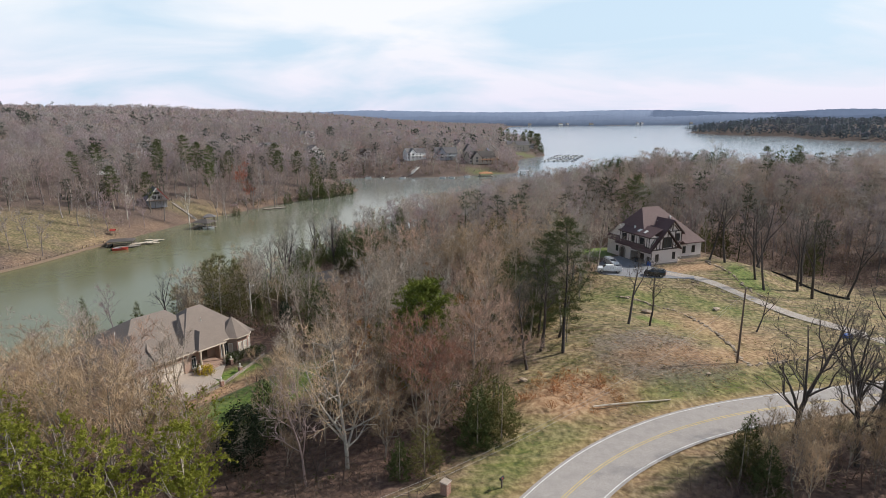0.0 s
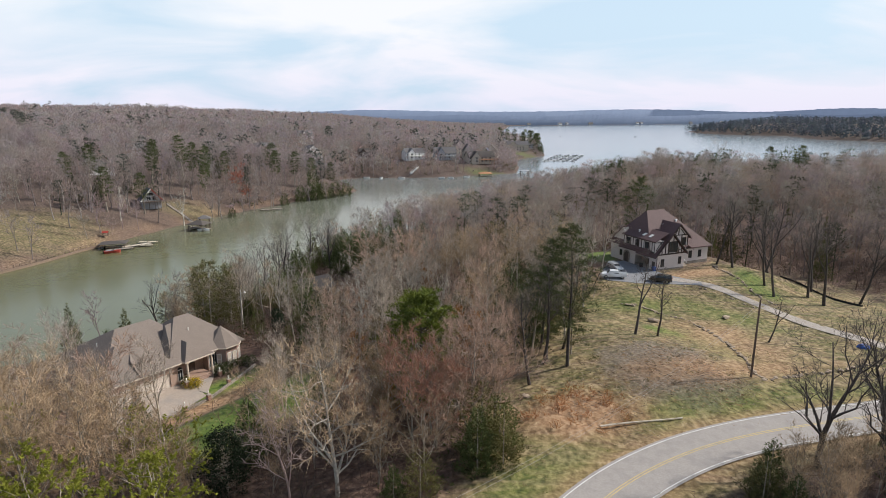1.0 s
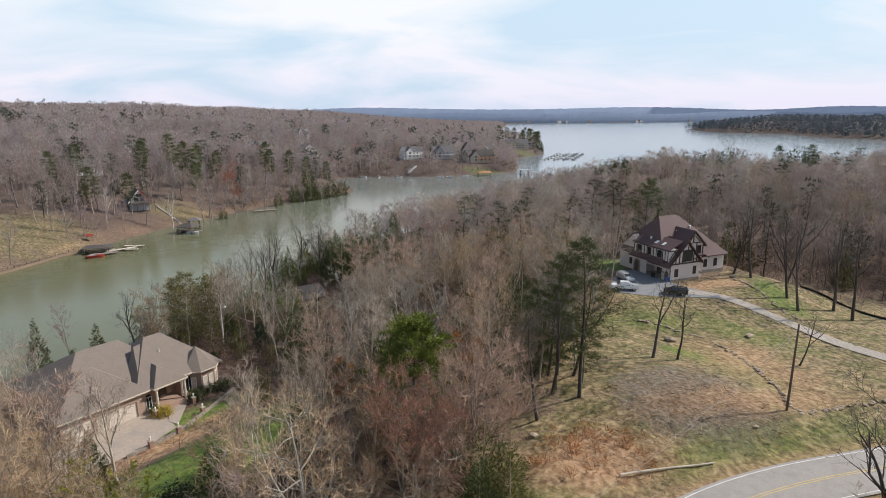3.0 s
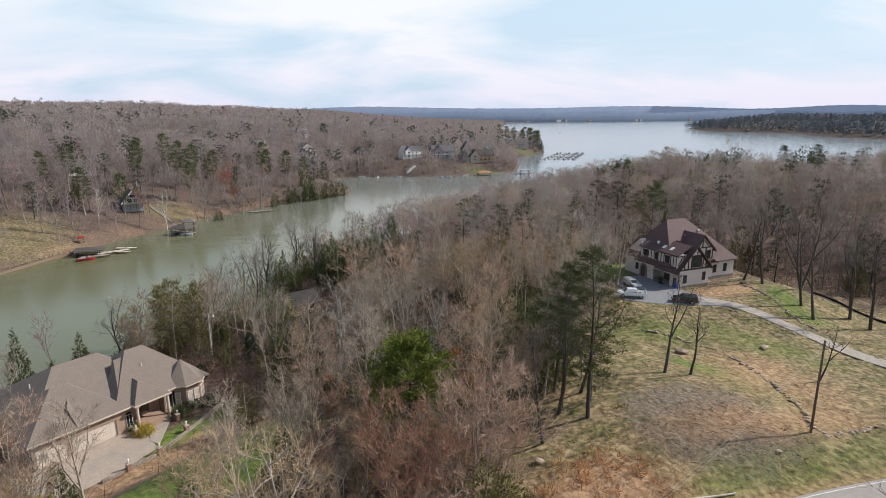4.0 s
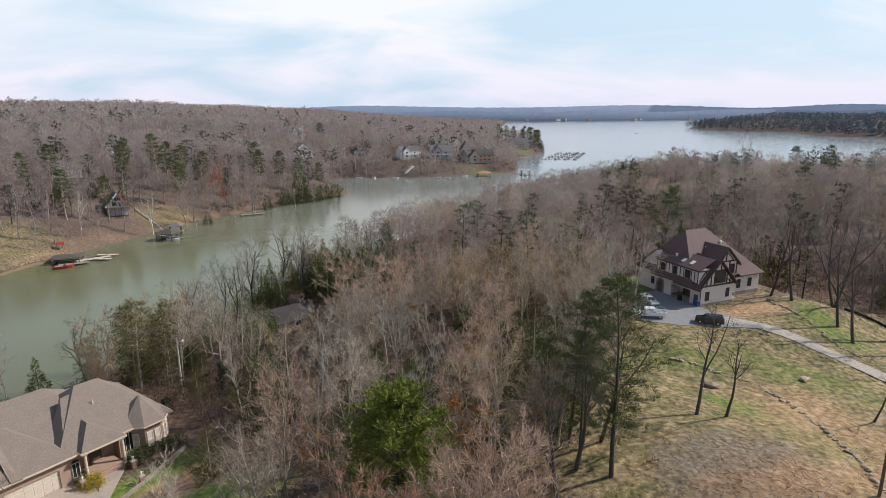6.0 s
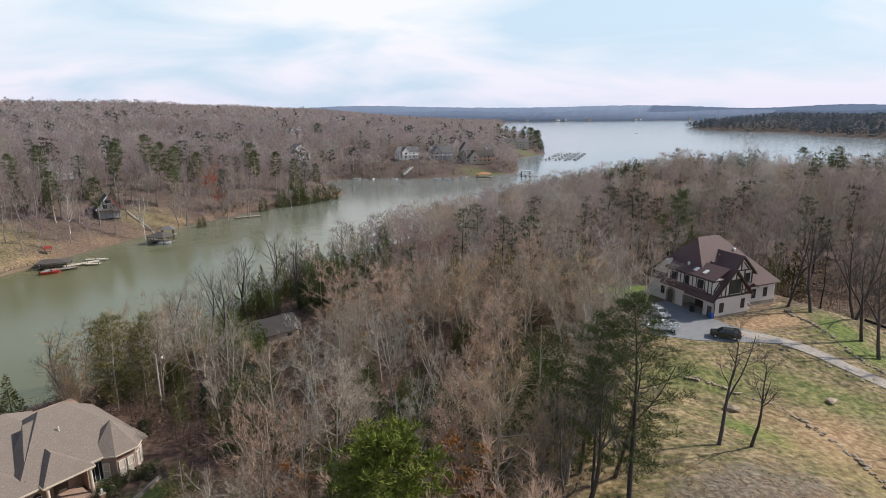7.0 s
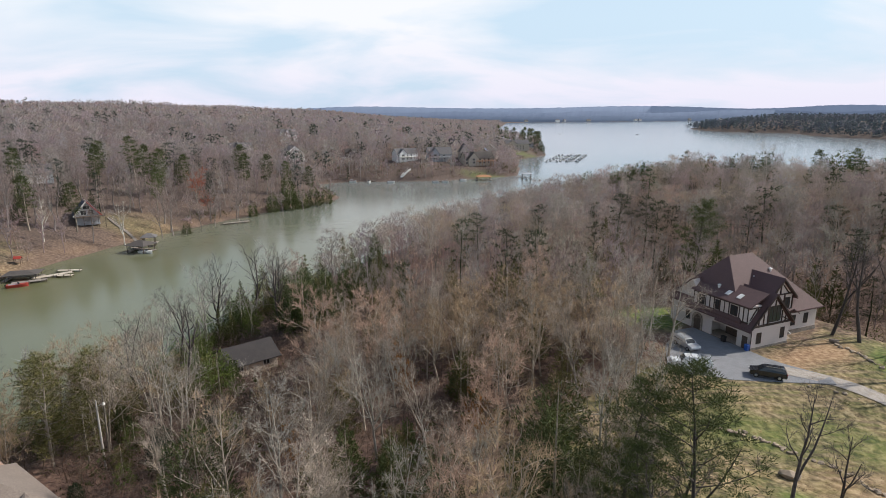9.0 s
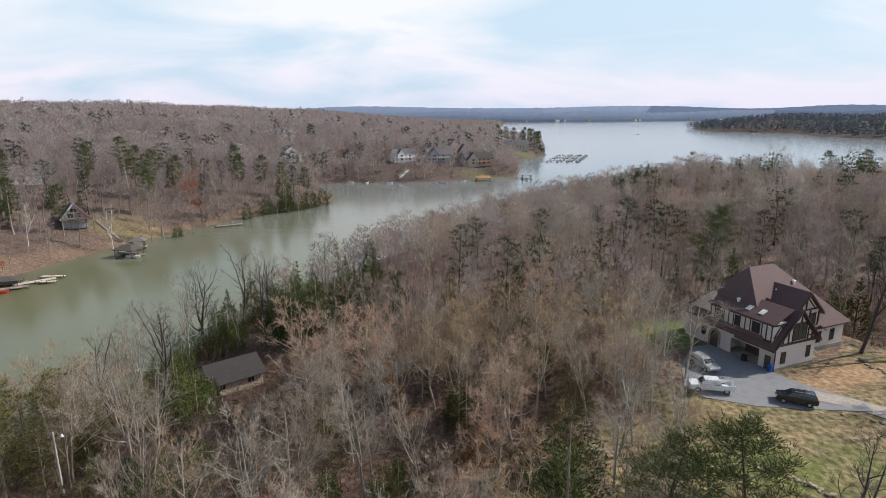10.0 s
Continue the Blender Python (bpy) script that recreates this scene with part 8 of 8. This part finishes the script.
spots, rng = scatter(61, -560, 110, 190, 780, 7.0)
view = (np.arctan2(-spots[:, 0], spots[:, 1]) < 0.78)
taken = np.array(placed)
free = np.hypot(spots[:, None, 0] - taken[None, :, 0], spots[:, None, 1] - taken[None, :, 1]).min(1) > 4.5
spots = spots[left_wood(spots[:, 0], spots[:, 1]) & view & free]
near_part = spots[:, 1] < 445
front_part = near_part & (inland(spots[:, 0], spots[:, 1], LEFT_SHORE) < 70)
for name, sp, p in (("left_shore_woods", spots[front_part], mid_pats), ("left_bank_woods", spots[near_part & ~front_part], far_pats), ("cove_head_woods", spots[~near_part], low_pats)):
    stand(name, sp, rng, p, mixed(p, left_green(sp[:, 0], sp[:, 1])), HAZED_TONES, [16, 17, 14, 12, 19, 12], "bare spring woods with scattered pines across the cove")
near_spots, rng = scatter(81, -1500, 130, 500, 2300, 16.5)
back_spots, rng = scatter(82, -1500, 140, 2300, 3400, 26)
spots = np.concatenate([near_spots, back_spots])
far = (spots[:, 1] > 780) | (spots[:, 0] < -560)
view = (np.arctan2(-spots[:, 0], spots[:, 1]) < 0.78)
spots = spots[left_wood(spots[:, 0], spots[:, 1]) & view & far]
stand("far_woods", spots, rng, dot_pats, mixed(dot_pats, left_green(spots[:, 0], spots[:, 1])), HAZED_TONES, [18, 18, 17, 15, 20, 14], "grey-brown woods with dark pines on the far hills", wobble=0.1)
# brush along the water and on the bank below the houses
spots, rng = scatter(83, -230, 106, 185, 990, 2.6)
dl = inland(spots[:, 0], spots[:, 1], LEFT_SHORE)
lawn, field, clay = cover(spots[:, 0], spots[:, 1])
edge = (dl > 0.4) & (field < 0.4) & ~((np.abs(spots[:, 0] - 62) < 22) & (spots[:, 1] > 772) & (spots[:, 1] < 830)) & (((dl < 9) & (spots[:, 1] > 300)) | ((spots[:, 1] > 500) & (spots[:, 0] > -130) & (dl < 40)) | ((spots[:, 1] > 560) & (spots[:, 0] > 20) & (dl < 30)))
spots = spots[edge & (rng.uniform(size=len(spots)) < np.where((spots[:, 1] > 500) & (spots[:, 0] < 20), 0.22, 0.9)) & (np.hypot((spots[:, 0] + 150) / 16, (spots[:, 1] - 300) / 36) > 1)]
thicket = [unit(lobed_tree(84, 3, 1.8, 3, 7, 0.3, 1.3, 0.1, 0.6, 0)), unit(lobed_tree(85, 3, 1.9, 3, 7, 0.3, 1.2, 0.1, 0.6, 0)), unit(lobed_tree(86, 3, 1.7, 3, 8, 0.4, 0.9, 0.1, 0.6, 0))]
stand("bank_brush", spots, rng, thicket, np.tile([0.5, 0.32, 0.18], (len(spots), 1)), [HAZED_TONES[0], (0.22, 0.155, 0.13), OLIVE], [3.4, 2.8, 2.6], "low bare brush and bushes along the lake bank", "undergrowth")
spots, rng = scatter(91, 690, 2600, 950, 2500, 11)
view = np.arctan2(spots[:, 0], spots[:, 1]) < 0.72
deep = inland(spots[:, 0], spots[:, 1], ISLE_SHORE)
spots = spots[(deep > 1) & view & ((deep < 90) | ((deep < 330) & (rng.uniform(size=len(spots)) < 0.4)))]
# blue-grey tones: haze over the lake put into the trees' colours
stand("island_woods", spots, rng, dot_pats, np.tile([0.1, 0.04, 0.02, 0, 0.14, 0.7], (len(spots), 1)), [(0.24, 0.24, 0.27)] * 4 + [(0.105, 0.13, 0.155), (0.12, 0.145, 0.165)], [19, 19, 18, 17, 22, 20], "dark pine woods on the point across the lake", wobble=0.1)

# brush on the floor of the near woods
spots, rng = scatter(95, -75, 125, 50, 200, 2.0)
spots = spots[wooded(spots[:, 0], spots[:, 1], False) & ((spots[:, 0] < 62) | (spots[:, 1] > 125)) & (np.abs(np.arctan2(spots[:, 0], spots[:, 1])) < 0.76)]
brush = [unit(sketch_tree(96, 2.6, 1.5, 0, 26, 0.045, 0.05, 1.3, 0)), unit(sketch_tree(97, 2.2, 1.7, 0, 30, 0.045, 0.0, 1.1, 0)), unit([needle_tree(98, 1.6, 0, 1, 1.1, 6, 5, 0.22, "dome", 0.03, 0.2, 3, 0.5)[1]])]
stand("undergrowth", spots, rng, brush, np.tile([0.5, 0.42, 0.08], (len(spots), 1)), [(0.15, 0.115, 0.095), (0.2, 0.14, 0.1), OLIVE], [3.4, 2.6, 2.0], "low tangle of bare brush under the trees", "undergrowth")

# a thicket of pinkish brush on the open ground before the cottage
spots, rng = scatter(98, -60, 14, 108, 176, 1.9)
x, y = spots[:, 0], spots[:, 1]
spots = spots[wooded(x, y, False) & ~wooded(x, y) & ((y < 143) | (x < -56))]
# brush tones darkened: the shade on the bank is put into the colour
stand("thicket", spots, rng, brush, np.tile([0.42, 0.4, 0.18], (len(spots), 1)), [(0.2, 0.15, 0.12), (0.27, 0.18, 0.14), (0.07, 0.075, 0.03)], [4.4, 3.4, 3.0], "thicket of pinkish-tan bare brush and olive bushes", "undergrowth", wobble=0.25)

# heaps of dead brush on the broken clay bank and on the knoll
rng = np.random.default_rng(111)
heap = np.concatenate([np.column_stack([rng.normal(cx, sx, n), rng.normal(cy, sy, n)]) for cx, cy, sx, sy, n in ((16, 76.5, 2.6, 1.8, 320), (21, 74.5, 2.2, 1.2, 240), (31, 88, 5.5, 4.6, 2600), (36, 84, 4.0, 2.4, 700), (23, 82, 4.5, 3.0, 1100))])
hz = land(heap[:, 0], heap[:, 1])
az, rise, reach = rng.uniform(0, 6.28, len(heap)), rng.uniform(-0.1, 0.3, len(heap)), rng.uniform(0.3, 1.1, len(heap))
root = np.column_stack([heap, hz + rng.uniform(0.08, 0.35, len(heap))])
tip = root + np.stack([np.cos(az) * reach, np.sin(az) * reach, rise * reach], 1)
v, f = blades(root, tip, rng.uniform(0.03, 0.08, len(heap)), rng)
v[:, 2] = np.maximum(v[:, 2], np.repeat(hz, 3) + 0.02)
tone = np.array([(0.42, 0.335, 0.265), (0.13, 0.1, 0.08), (0.54, 0.45, 0.36), (0.5, 0.31, 0.17)])[rng.integers(0, 4, len(heap))]
tagged(raw("brush_heap", v, f, "woods", tints=np.repeat(np.column_stack([tone, np.ones(len(heap))]), 3, axis=0)), "heaps of dead grey and brown cut brush", "brush", kind="stuff")

# dry grass tufts, dead brush and twigs on the field and the road bank
spots, rng = scatter(101, 2, 92, 56, 150, 0.85)
x, y = spots[:, 0], spots[:, 1]
lawn, field, clay = cover(x, y)
open_land = (field > 0.4) & (off_line(x, y, ROAD_LINE) > 4.6) & (off_line(x, y, DRIVE_LINE) > 2.4) & ~in_tudor(x, y, -16, 21, -9, 19)
rough = np.clip(0.34 + 0.9 * bump(x, y, 30, 88, 1.0, 20, 10) + 0.3 * wave(x, y, 6, 1.0), 0.06, 1.0)
spots = spots[open_land & (rng.uniform(size=len(spots)) < rough * 1.1)]
STRAW, DEAD, FERN, WEED = (0.52, 0.40, 0.23), (0.2, 0.155, 0.115), (0.46, 0.225, 0.10), (0.12, 0.13, 0.035)
tufts = [unit(sketch_tree(102, 0.5, 0.35, 0, 14, 0.04, 0.0, 0.5, 0)), unit(sketch_tree(103, 0.6, 0.7, 0, 16, 0.035, 0.0, 0.9, 0)), unit(sketch_tree(104, 0.7, 0.6, 0, 20, 0.06, 0.0, 0.6, 0)), unit(sketch_tree(105, 0.4, 0.4, 0, 12, 0.07, 0.0, 0.35, 0))]
fern = np.clip(0.9 * bump(spots[:, 0], spots[:, 1], 14, 77, 1.0, 6, 4) - 0.03, 0, 0.8)[:, None]
mix4 = np.array([[0.36, 0.5, 0.0, 0.14]]) * (1 - fern) + np.array([[0, 0, 1.0, 0]]) * fern
stand("dry_grass", spots, rng, tufts, mix4, [STRAW, DEAD, FERN, WEED], [0.5, 0.5, 1.25, 0.4], "tufts of dry grass, dead brush and rusty fern on the field", "grass")
for ob in list(pats.values()):
    drop_pattern(ob)


# ---- distant hills beyond the lake ----
def hill_strip(seed, x0, x1, y, low, high, length, rough):
    """A long wooded ridge seen from afar: a jagged tree line over a smooth crest."""
    rng = np.random.default_rng(seed)
    xs = np.arange(x0, x1, 9.0)
    ys = y(xs)
    crest = low + (high - low) * (0.5 + 0.5 * wave(xs, xs * 0.3, length, seed * 0.7)) + 0.25 * rng.uniform(-rough, rough, len(xs)) + rough * 0.5 * wave(xs, xs, 40, 3.0)
    k = len(xs)
    v = np.concatenate([np.column_stack([xs, ys, np.full(k, -1.0)]), np.column_stack([xs, ys, crest]), np.column_stack([xs, ys + 60, crest - 6])])
    i = np.arange(k - 1)
    f = np.concatenate([np.stack([i, i + 1, i + k + 1, i + k], 1), np.stack([i + k, i + k + 1, i + 2 * k + 1, i + 2 * k], 1)])
    return v, f


# aerial haze put into the ridges: a blue base colour that also glows
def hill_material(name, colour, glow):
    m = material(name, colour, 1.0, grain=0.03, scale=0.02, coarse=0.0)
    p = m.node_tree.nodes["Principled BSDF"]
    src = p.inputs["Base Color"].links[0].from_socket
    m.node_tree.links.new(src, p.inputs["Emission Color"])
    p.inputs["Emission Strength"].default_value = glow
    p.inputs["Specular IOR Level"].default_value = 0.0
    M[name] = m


# each ridge further back is painted paler and glows more, as haze
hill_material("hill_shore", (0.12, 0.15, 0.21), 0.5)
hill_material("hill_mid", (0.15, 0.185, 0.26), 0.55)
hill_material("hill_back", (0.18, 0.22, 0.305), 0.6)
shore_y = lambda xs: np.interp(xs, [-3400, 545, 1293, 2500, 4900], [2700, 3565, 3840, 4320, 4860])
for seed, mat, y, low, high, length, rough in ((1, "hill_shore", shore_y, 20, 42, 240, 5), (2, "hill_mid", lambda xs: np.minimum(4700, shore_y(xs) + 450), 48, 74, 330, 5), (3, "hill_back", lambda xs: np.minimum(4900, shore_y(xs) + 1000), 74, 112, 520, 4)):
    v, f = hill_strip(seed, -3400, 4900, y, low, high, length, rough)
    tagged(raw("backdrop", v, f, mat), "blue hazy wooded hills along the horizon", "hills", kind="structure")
